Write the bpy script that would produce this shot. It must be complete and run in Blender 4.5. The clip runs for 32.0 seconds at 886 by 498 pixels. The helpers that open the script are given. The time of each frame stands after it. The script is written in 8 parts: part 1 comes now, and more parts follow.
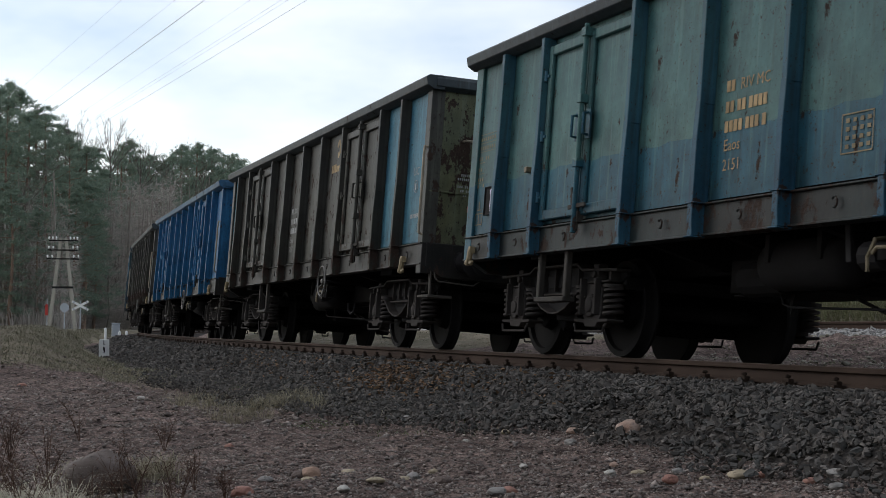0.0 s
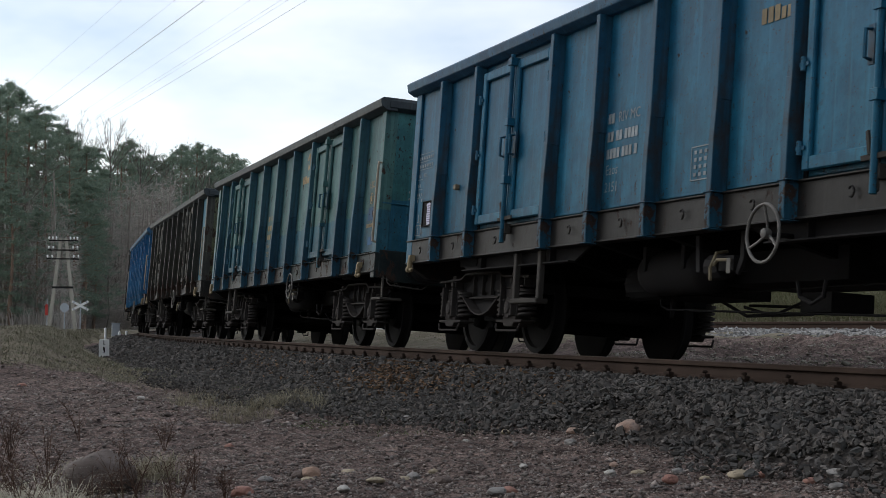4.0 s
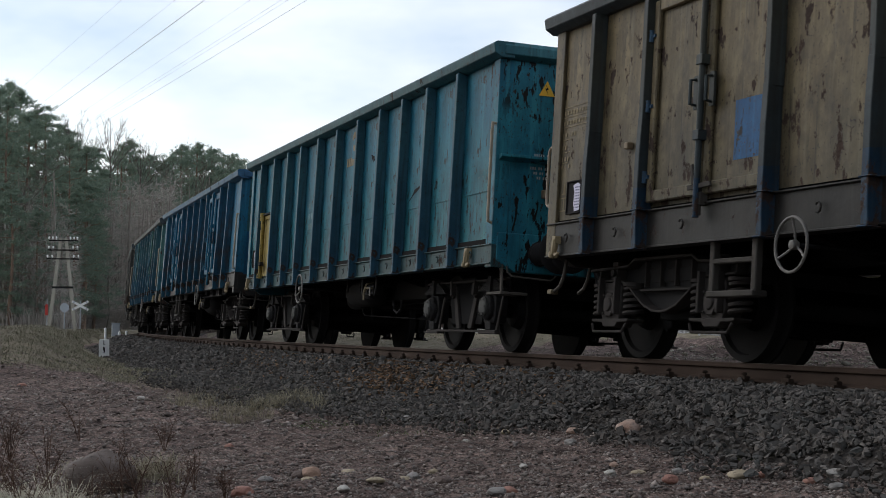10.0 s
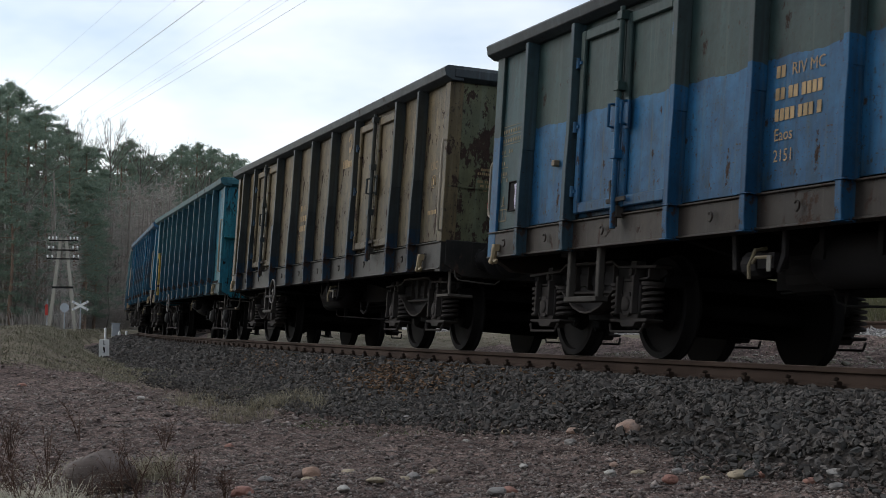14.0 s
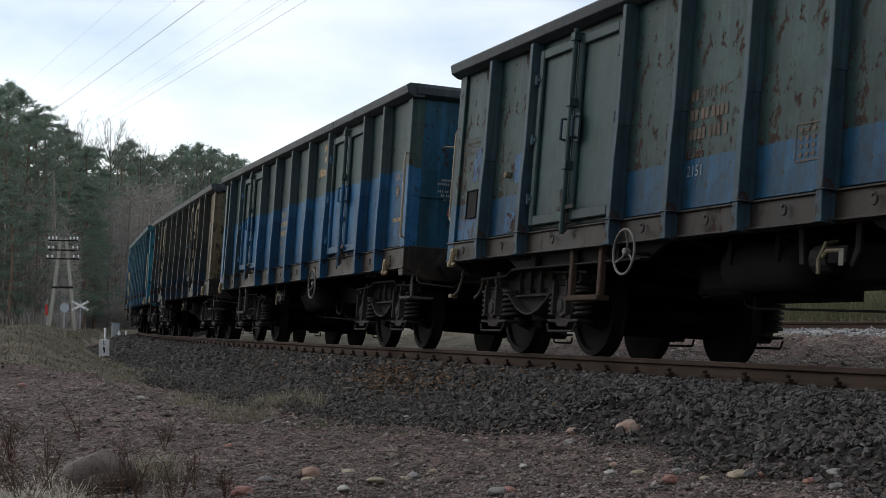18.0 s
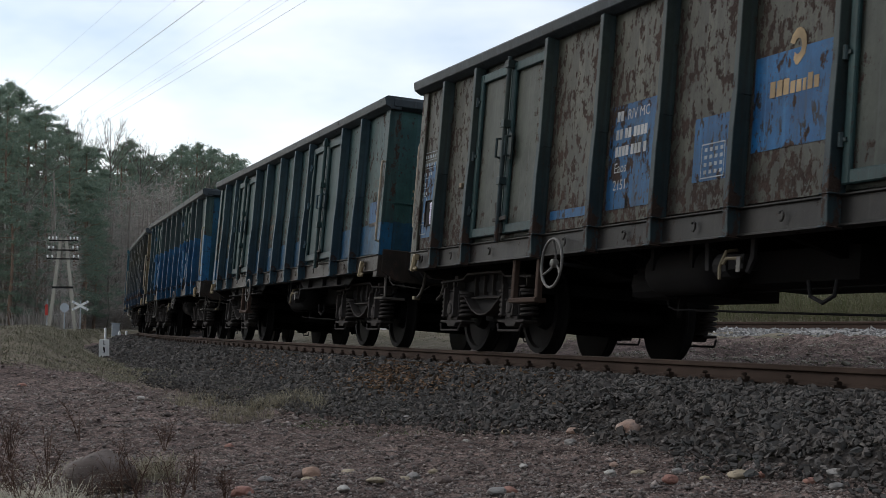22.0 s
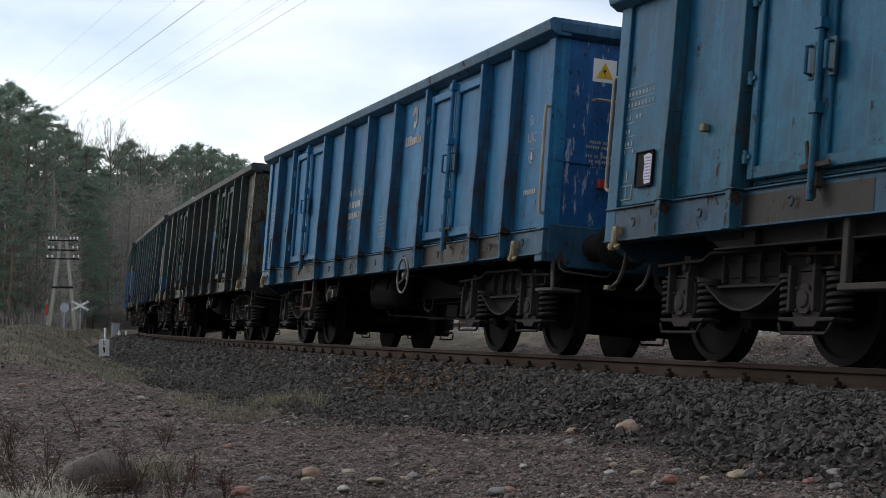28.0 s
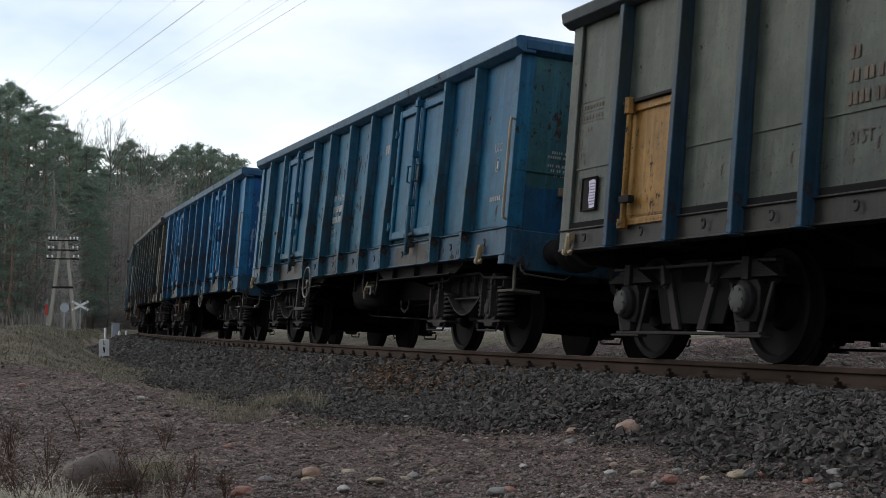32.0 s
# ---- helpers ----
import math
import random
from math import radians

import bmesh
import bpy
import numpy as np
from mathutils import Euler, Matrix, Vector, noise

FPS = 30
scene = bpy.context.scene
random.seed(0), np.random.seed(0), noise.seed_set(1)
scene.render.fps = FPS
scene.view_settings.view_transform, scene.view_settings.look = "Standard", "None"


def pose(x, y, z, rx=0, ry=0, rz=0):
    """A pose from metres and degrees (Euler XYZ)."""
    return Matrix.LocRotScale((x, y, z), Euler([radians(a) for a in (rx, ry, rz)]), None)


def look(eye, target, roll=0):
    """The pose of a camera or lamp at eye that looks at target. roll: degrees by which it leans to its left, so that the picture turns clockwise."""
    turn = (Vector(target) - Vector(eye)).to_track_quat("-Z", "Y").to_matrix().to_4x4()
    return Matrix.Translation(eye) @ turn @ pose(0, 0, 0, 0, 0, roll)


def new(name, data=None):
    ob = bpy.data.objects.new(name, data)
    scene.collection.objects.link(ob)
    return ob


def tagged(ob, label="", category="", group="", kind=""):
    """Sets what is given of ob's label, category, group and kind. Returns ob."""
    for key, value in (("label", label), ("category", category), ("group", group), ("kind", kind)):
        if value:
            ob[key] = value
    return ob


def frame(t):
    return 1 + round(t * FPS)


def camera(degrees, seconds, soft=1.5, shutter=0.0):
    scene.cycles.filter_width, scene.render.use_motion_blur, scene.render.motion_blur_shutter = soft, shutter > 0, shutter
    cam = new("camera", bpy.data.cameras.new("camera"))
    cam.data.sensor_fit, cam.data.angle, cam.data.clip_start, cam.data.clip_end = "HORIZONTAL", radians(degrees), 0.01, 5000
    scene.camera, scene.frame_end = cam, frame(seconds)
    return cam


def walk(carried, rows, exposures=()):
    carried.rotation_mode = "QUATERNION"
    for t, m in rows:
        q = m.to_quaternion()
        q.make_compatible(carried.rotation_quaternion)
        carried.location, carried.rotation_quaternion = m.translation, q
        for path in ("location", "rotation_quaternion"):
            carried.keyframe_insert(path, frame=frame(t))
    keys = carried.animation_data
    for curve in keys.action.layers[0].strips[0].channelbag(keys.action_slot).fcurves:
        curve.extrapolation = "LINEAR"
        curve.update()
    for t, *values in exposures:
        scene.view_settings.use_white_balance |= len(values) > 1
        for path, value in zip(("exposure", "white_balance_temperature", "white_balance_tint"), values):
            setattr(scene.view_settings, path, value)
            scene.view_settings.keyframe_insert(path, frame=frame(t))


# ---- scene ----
cam = camera(32.19, 32.0, soft=0.65, shutter=0.1)
EYE = (0.0, 0.0, 0.205)
walk(cam, [(0.0, look(EYE, (0, 1, 0.2621), 0.155)), (32.0, look(EYE, (0, 1, 0.2621), 0.155))],
     exposures=[(0.0, 0.10), (32.0, 0.10)])

# ------------------------------------------------------------ sky and sun
SUN_EL, SUN_AZ = 34.0, 152.0   # degrees; azimuth counted from +x towards +y
world = bpy.data.worlds.new("sky")
scene.world = world
world.use_nodes = True
wn, wl = world.node_tree.nodes, world.node_tree.links
wn.clear()
w_out = wn.new("ShaderNodeOutputWorld")
w_sky = wn.new("ShaderNodeTexSky")
w_sky.sky_type, w_sky.sun_disc = "NISHITA", False
w_sky.sun_elevation, w_sky.sun_rotation = radians(SUN_EL), radians(90 - SUN_AZ)
w_bg1, w_bg2, w_add = wn.new("ShaderNodeBackground"), wn.new("ShaderNodeBackground"), wn.new("ShaderNodeAddShader")
w_bg1.inputs[1].default_value = 0.06
wl.new(w_sky.outputs[0], w_bg1.inputs[0])
w_tc, w_map = wn.new("ShaderNodeTexCoord"), wn.new("ShaderNodeMapping")
w_map.inputs["Scale"].default_value = (1.0, 1.0, 2.6)
w_map.inputs["Location"].default_value = (1.15, 0.1, 0.25)
w_noise, w_ramp = wn.new("ShaderNodeTexNoise"), wn.new("ShaderNodeValToRGB")
w_noise.inputs["Scale"].default_value, w_noise.inputs["Detail"].default_value = 3.4, 5.0
w_noise.inputs["Roughness"].default_value = 0.5
w_ramp.color_ramp.elements[0].position, w_ramp.color_ramp.elements[0].color = 0.38, (0.55, 0.64, 0.77, 1)
w_ramp.color_ramp.elements[1].position, w_ramp.color_ramp.elements[1].color = 0.55, (1.0, 1.0, 1.0, 1)
wl.new(w_tc.outputs["Generated"], w_map.inputs[0])
wl.new(w_map.outputs[0], w_noise.inputs[0])
wl.new(w_noise.outputs["Fac"], w_ramp.inputs[0])
wl.new(w_ramp.outputs[0], w_bg2.inputs[0])
w_bg2.inputs[1].default_value = 0.69
wl.new(w_bg1.outputs[0], w_add.inputs[0])
wl.new(w_bg2.outputs[0], w_add.inputs[1])
wl.new(w_add.outputs[0], w_out.inputs[0])

sun = new("sun", bpy.data.lights.new("sun", "SUN"))
sun.data.energy, sun.data.angle, sun.data.color = 0.95, radians(25), (1.0, 0.985, 0.96)
_e, _a = radians(SUN_EL), radians(SUN_AZ)
sun.matrix_world = look((40 * math.cos(_a) * math.cos(_e), 40 * math.sin(_a) * math.cos(_e), 40 * math.sin(_e)), (0, 0, 0))

# ------------------------------------------------------------ the line of the track
KAPPA, KAPPA_RATE, HEADING = 0.0026448, 2.4e-6, 1.92551
CANT, GRADE = 0.0721, 0.00635
_ss = np.arange(-200.0, 320.01, 0.25)
_kk = KAPPA + KAPPA_RATE * _ss
_an = -np.concatenate([[0], np.cumsum((_kk[1:] + _kk[:-1]) / 2 * 0.25)])
_i0 = int(np.argmin(abs(_ss)))
_an += HEADING - _an[_i0]
_cx = np.concatenate([[0], np.cumsum((np.cos(_an[1:]) + np.cos(_an[:-1])) / 2 * 0.25)])
_cy = np.concatenate([[0], np.cumsum((np.sin(_an[1:]) + np.sin(_an[:-1])) / 2 * 0.25)])
_cx += 3.0 - _cx[_i0]
_cy += 13.2068 - _cy[_i0]


def line(s):
    """Centre of the track and its heading at s metres along it."""
    return np.interp(s, _ss, _cx), np.interp(s, _ss, _cy), np.interp(s, _ss, _an)


def along(s, w, z, canted=True):
    """World place of the point w metres left of the track's centre and z over its rails."""
    x, y, a = line(s)
    if canted:
        # the bed keeps the rails' tilt as far as the sleepers' ends; the shoulder beyond lies flatter
        rise = (np.minimum(w, 1.2) - 0.75) * math.sin(CANT) + np.maximum(w - 1.2, 0.0) * 0.028
        w, z = 0.75 + (w - 0.75) * math.cos(CANT) - z * math.sin(CANT), rise + z * math.cos(CANT)
    return x - np.sin(a) * w, y + np.cos(a) * w, z + GRADE * np.asarray(s)


def track_coords(x, y):
    """s and w of ground places (arrays)."""
    x, y = np.asarray(x, float).ravel(), np.asarray(y, float).ravel()
    cs, cx, cy, ca = _ss[::6], _cx[::6], _cy[::6], _an[::6]
    s, w = np.empty(len(x)), np.empty(len(x))
    for i in range(0, len(x), 4000):
        dx, dy = x[i:i + 4000, None] - cx, y[i:i + 4000, None] - cy
        k = np.argmin(dx * dx + dy * dy, axis=1)
        r = np.arange(len(k))
        dx, dy, a = dx[r, k], dy[r, k], ca[k]
        s[i:i + 4000] = cs[k] + dx * np.cos(a) + dy * np.sin(a)
        w[i:i + 4000] = -dx * np.sin(a) + dy * np.cos(a)
    return s, w


def smooth(v, a, b):
    t = np.clip((v - a) / (b - a), 0, 1)
    return t * t * (3 - 2 * t)


def ground_z(x, y):
    s, w = track_coords(x, y)
    left = np.interp(w, [0, 1.6, 2.15, 2.6, 3.2, 5, 8, 14, 40, 300], [-0.5, -0.49, -0.46, -0.55, -0.62, -0.66, -0.78, -0.8, -0.6, 0.5])
    bank = smooth(s + 0.9 * (w - 4.5), 11, 22) * smooth(w, 2.9, np.interp(s, [18, 34], [5.4, 4.2])) * (1.0 - 0.25 * smooth(s, 26, 60))
    right = np.interp(-w, [0, 1.8, 2.6, 5.6, 6.6, 8.0, 12.6, 13.4, 16, 20, 34, 60, 300], [-0.5, -0.45, -0.12, 0.06, 0.10, 0.2, 0.2, 0.35, 1.1, 2.2, 4.0, 5.5, 6.5])
    field = 0.09 * smooth(w, 4.05, 4.45) * (1 - smooth(s, 13.2, 14.4)) * smooth(s, 3, 7)
    z = np.where(w > 0, left + 0.88 * bank + field, right)
    return z + GRADE * np.clip(s, -60, 140)


# ------------------------------------------------------------ materials
def mat(name):
    m = bpy.data.materials.new(name)
    m.use_nodes = True
    nt = m.node_tree
    return m, nt, nt.nodes["Principled BSDF"]


def node(nt, kind, **inputs):
    n = nt.nodes.new(kind)
    for k, v in inputs.items():
        n.inputs[k.replace("_", " ")].default_value = v
    return n


def mapped(nt, scale, out="Object"):
    tc, mp = nt.nodes.new("ShaderNodeTexCoord"), nt.nodes.new("ShaderNodeMapping")
    mp.inputs["Scale"].default_value = scale
    nt.links.new(tc.outputs[out], mp.inputs[0])
    return mp.outputs[0]


def noisy(nt, scale, detail=5.0, rough=0.55, stretch=(1, 1, 1), out="Object"):
    n = node(nt, "ShaderNodeTexNoise", Scale=scale, Detail=detail, Roughness=rough)
    nt.links.new(mapped(nt, stretch, out), n.inputs[0])
    return n.outputs["Fac"]


def ramp(nt, fac, a, b, ca=(0, 0, 0), cb=(1, 1, 1)):
    r = nt.nodes.new("ShaderNodeValToRGB")
    r.color_ramp.elements[0].position, r.color_ramp.elements[0].color = a, (*ca, 1)
    r.color_ramp.elements[1].position, r.color_ramp.elements[1].color = b, (*cb, 1)
    nt.links.new(fac, r.inputs[0])
    return r.outputs[0]


def mix(nt, fac, a, b, mode="MIX"):
    n = nt.nodes.new("ShaderNodeMix")
    n.data_type, n.blend_type = "RGBA", mode
    for sock, v in ((n.inputs[0], fac), (n.inputs[6], a), (n.inputs[7], b)):
        if isinstance(v, (int, float)):
            sock.default_value = v
        elif isinstance(v, tuple):
            sock.default_value = (*v, 1)
        else:
            nt.links.new(v, sock)
    return n.outputs[2]


def maths(nt, op, a, b):
    n = nt.nodes.new("ShaderNodeMath")
    n.operation = op
    for sock, v in ((n.inputs[0], a), (n.inputs[1], b)):
        if isinstance(v, (int, float)):
            sock.default_value = v
        else:
            nt.links.new(v, sock)
    return n.outputs[0]


def bump(nt, bsdf, height, strength=0.3, distance=0.01):
    b = node(nt, "ShaderNodeBump", Strength=strength, Distance=distance)
    nt.links.new(height, b.inputs["Height"])
    nt.links.new(b.outputs[0], bsdf.inputs["Normal"])


def plain(name, col, rough=0.6, metal=0.0, vary=0.35, scale=8.0, per="", gloss=0.3):
    """A worn surface of one colour, with grain at two scales."""
    m, nt, b = mat(name)
    big, fine = noisy(nt, scale * 0.2), noisy(nt, scale * 2.5, 6)
    dark = tuple(c * (1 - vary) for c in col)
    light = tuple(min(1, c * (1 + vary * 0.6)) for c in col)
    c = mix(nt, ramp(nt, big, 0.3, 0.7), dark, light)
    c = mix(nt, maths(nt, "MULTIPLY", fine, 0.45), c, dark)
    if per:
        info = nt.nodes.new("ShaderNodeObjectInfo") if per == "object" else nt.nodes.new("ShaderNodeNewGeometry")
        rnd = info.outputs["Random"] if per == "object" else info.outputs["Random Per Island"]
        c = mix(nt, 1.0, c, ramp(nt, rnd, 0, 1, (0.55, 0.55, 0.56), (1.35, 1.3, 1.25)), "MULTIPLY")
    nt.links.new(c, b.inputs["Base Color"])
    b.inputs["Roughness"].default_value, b.inputs["Metallic"].default_value = rough, metal
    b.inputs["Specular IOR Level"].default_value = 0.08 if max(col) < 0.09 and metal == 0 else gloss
    bump(nt, b, fine, 0.25, 0.004)
    return m


RUST = (0.032, 0.022, 0.018)
COAT = (0.86, 0.95, 0.97)   # scales every wagon paint: a little darker, red most


def paint(name, main, faded, rust=0.1, dirt=0.4, band=None, band_z=1.9, chips=None, cover=None, scuff=None, grain=7.0, ragged=0.24):
    """Old wagon paint: faded patches, run-down dirt, rust spots; band: a repainted lower stripe up to band_z; cover: a
    thick grimy layer.
    """
    m, nt, b = mat(name)
    main, faded = tuple(v * c for v, c in zip(main, COAT)), tuple(v * c for v, c in zip(faded, COAT))
    band = tuple(v * c for v, c in zip(band, COAT)) if band else None
    fade = ramp(nt, noisy(nt, 0.55, 4, 0.6, (1, 1, 0.8)), 0.38, 0.66)
    c = mix(nt, fade, main, faded)
    if band:
        sep = nt.nodes.new("ShaderNodeSeparateXYZ")
        tc = nt.nodes.new("ShaderNodeTexCoord")
        nt.links.new(tc.outputs["Object"], sep.inputs[0])
        edge = maths(nt, "ADD", sep.outputs["Z"], maths(nt, "MULTIPLY", noisy(nt, 1.4, 4), ragged))
        inside = maths(nt, "LESS_THAN", edge, band_z + ragged / 2)
        c = mix(nt, inside, c, mix(nt, fade, band, tuple(v * 0.75 for v in band)))
    streak = ramp(nt, noisy(nt, 5.0, 5, 0.6, (1.6, 1.6, 0.12)), 0.42, 0.72)
    c = mix(nt, maths(nt, "MULTIPLY", streak, dirt), c, tuple(v * 0.40 + 0.005 for v in main))
    c = mix(nt, 1.0, c, ramp(nt, noisy(nt, 2.6, 6, 0.65), 0.32, 0.68, (0.68, 0.69, 0.72), (1.20, 1.19, 1.15)), "MULTIPLY")
    smudge = ramp(nt, noisy(nt, 3.4, 6, 0.7, (1, 1, 0.7)), 0.54, 0.66)
    c = mix(nt, maths(nt, "MULTIPLY", smudge, dirt), c, tuple(v * 0.45 + 0.004 for v in main))
    c = mix(nt, 1.0, c, ramp(nt, noisy(nt, 22, 6, 0.7, (1, 1, 0.7)), 0.3, 0.7, (0.90, 0.90, 0.90), (1.08, 1.08, 1.07)), "MULTIPLY")
    c = mix(nt, ramp(nt, noisy(nt, 44, 3, 0.6), 0.64, 0.67), c, (0.030, 0.026, 0.023))
    fleck = mix(nt, 1.0, ramp(nt, noisy(nt, 19, 5, 0.65, (1, 1, 0.6)), 0.61, 0.63), ramp(nt, noisy(nt, 1.7, 3), 0.42, 0.55), "MULTIPLY")
    c = mix(nt, maths(nt, "MULTIPLY", fleck, min(1.0, 0.55 + dirt)), c, (0.027, 0.022, 0.019))
    wash = ramp(nt, noisy(nt, 11, 4, 0.6, (1.3, 1.3, 0.05)), 0.57, 0.64)
    c = mix(nt, maths(nt, "MULTIPLY", wash, 0.28), c, tuple(min(1.0, v * 1.5 + 0.010) for v in faded))
    drips = ramp(nt, noisy(nt, 17, 4, 0.6, (1.0, 1.0, 0.07)), 0.56, 0.70)
    c = mix(nt, maths(nt, "MULTIPLY", drips, dirt * 0.9), c, (0.026, 0.023, 0.02))
    if cover:
        c = mix(nt, ramp(nt, noisy(nt, 1.6, 6, 0.65, (1, 1, 0.6)), 0.5 - cover[1], 0.62 - cover[1]), c, cover[0])
    spots = noisy(nt, grain, 9, 0.70, (1.0, 1.0, 0.6))
    where = noisy(nt, 0.8, 2)
    rmask = ramp(nt, maths(nt, "ADD", spots, maths(nt, "MULTIPLY", where, 0.35)), 0.86 - rust * 0.42, 0.89 - rust * 0.42)
    if band and ragged < 0.2:
        rmask = mix(nt, 1.0, rmask, mix(nt, inside, (1, 1, 1), (0.25, 0.25, 0.25)), "MULTIPLY")
    c = mix(nt, rmask, c, mix(nt, ramp(nt, noisy(nt, 9, 5, 0.65), 0.38, 0.66), RUST, (0.046, 0.030, 0.024)))
    if chips:
        cm = ramp(nt, noisy(nt, 9.0, 5, 0.62, (1.5, 1.5, 0.5)), chips, chips + 0.010)
        cm = mix(nt, 1.0, cm, ramp(nt, noisy(nt, 0.9, 3), 0.38, 0.46), "MULTIPLY")
        c = mix(nt, cm, c, (0.007, 0.006, 0.006))
    if scuff:
        sm = ramp(nt, noisy(nt, 12.0, 5, 0.65, (1.0, 1.0, 0.22)), scuff, scuff + 0.03)
        c = mix(nt, maths(nt, "MULTIPLY", sm, 0.6), c, (0.36, 0.42, 0.46))
    info = nt.nodes.new("ShaderNodeObjectInfo")
    c = mix(nt, 1.0, c, ramp(nt, info.outputs["Random"], 0, 1, (0.84, 0.85, 0.86), (1.1, 1.09, 1.07)), "MULTIPLY")
    nt.links.new(c, b.inputs["Base Color"])
    nt.links.new(mix(nt, rmask, (0.48, 0.48, 0.48), (0.9, 0.9, 0.9)), b.inputs["Roughness"])
    b.inputs["Specular IOR Level"].default_value = 0.16
    bump(nt, b, mix(nt, rmask, mix(nt, 0.35, noisy(nt, 1.3, 3), noisy(nt, 5.5, 4)), noisy(nt, 30, 4)), 0.45, 0.03)
    return m


M = {}
# Grime and wheel steel are near black: shade under the floor put in.
M["shaded_grime"] = plain("shaded_brake_dust", (0.0120, 0.0118, 0.0124), 0.95)
M["step_grey"] = plain("worn_step_grey", (0.075, 0.068, 0.060), 0.7, 0, 0.4, 12)
M["axle_cover"] = plain("dusty_axle_cover", (0.085, 0.085, 0.082), 0.85, 0, 0.5, 14)
M["handle_cream"] = plain("worn_cream_lever", (0.17, 0.14, 0.09), 0.7, 0, 0.5, 25)
M["label_plate"] = plain("dirty_white_plate", (0.20, 0.19, 0.17), 0.7, 0, 0.6, 18)
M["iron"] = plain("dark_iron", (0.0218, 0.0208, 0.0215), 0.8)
M["bogie"] = plain("dusty_bogie_steel", (0.0460, 0.0410, 0.0390), 0.85)
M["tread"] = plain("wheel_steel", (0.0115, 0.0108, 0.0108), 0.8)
M["white"] = plain("stencil_white", (0.37, 0.38, 0.38), 0.7, 0, 0.5, 20)
M["faint"] = plain("faint_stencil", (0.26, 0.30, 0.32), 0.7, 0, 0.5, 20)
M["faint_ochre"] = plain("faint_ochre_stencil", (0.24, 0.19, 0.11), 0.7, 0, 0.5, 20)
M["ghost"] = plain("worn_off_stencil", (0.115, 0.200, 0.225), 0.7, 0, 0.6, 30)
M["ghost_rust"] = plain("worn_off_brown_stencil", (0.115, 0.088, 0.066), 0.7, 0, 0.6, 30)
M["ochre"] = plain("stencil_ochre", (0.38, 0.27, 0.14), 0.7, 0, 0.5, 20)
M["cream"] = plain("cream_hook_paint", (0.31, 0.245, 0.145), 0.6, 0, 0.5, 12)
M["grey_rail"] = plain("handrail_grey", (0.31, 0.265, 0.20), 0.55, 0, 0.4, 15)
M["wheelgrey"] = plain("handwheel_grey", (0.135, 0.128, 0.118), 0.55, 0, 0.4, 15)
M["yellow"] = paint("yellow_hatch_paint", (0.34, 0.225, 0.050), (0.40, 0.28, 0.08), 0.10, 0.55, cover=((0.10, 0.075, 0.035), -0.10))
M["orange"] = paint("orange_hatch_paint", (0.33, 0.155, 0.030), (0.37, 0.18, 0.045), 0.08, 0.45, cover=((0.12, 0.07, 0.03), -0.12))
M["paper"] = plain("white_paper", (0.60, 0.58, 0.70), 0.8, 0, 0.15)
M["print_grey"] = plain("faded_print", (0.22, 0.21, 0.30), 0.8, 0, 0.2)
M["red"] = plain("red_paint", (0.42, 0.04, 0.03), 0.5)
M["tan_box"] = plain("tan_box_paint", (0.22, 0.17, 0.11), 0.6)
M["sign_yellow"] = plain("warning_yellow", (0.62, 0.36, 0.03), 0.45, 0, 0.15)
M["black"] = plain("black_paint", (0.012, 0.012, 0.012), 0.5)
M["bluepatch"] = paint("blue_patch_paint", (0.007, 0.080, 0.205), (0.012, 0.098, 0.215), 0.26, 0.5, chips=0.585)
M["rail"] = plain("rusty_rail_steel", (0.056, 0.038, 0.030), 0.85, 0.0, 0.4, 6)
M["rail_top"] = plain("worn_rail_head", (0.070, 0.054, 0.044), 0.5, 0.3, 0.3, 6)
M["concrete"] = plain("weathered_concrete", (0.34, 0.32, 0.27), 0.85, 0, 0.3, 4)
M["clip"] = plain("rusty_clip", (0.048, 0.034, 0.027), 0.9, 0, 0.4, 14)
M["sleeper"] = plain("old_sleeper_wood", (0.06, 0.05, 0.042), 0.9, 0, 0.4, 10)
M["wire"] = plain("wire_aluminium", (0.10, 0.10, 0.10), 0.5, 0.5)
M["porcelain"] = plain("white_porcelain", (0.72, 0.72, 0.70), 0.25, 0, 0.1)
M["sign_grey"] = plain("galvanised_sign_back", (0.40, 0.43, 0.46), 0.45, 0.3, 0.2)
M["sign_white"] = plain("white_sign_paint", (0.70, 0.70, 0.68), 0.5, 0, 0.2)


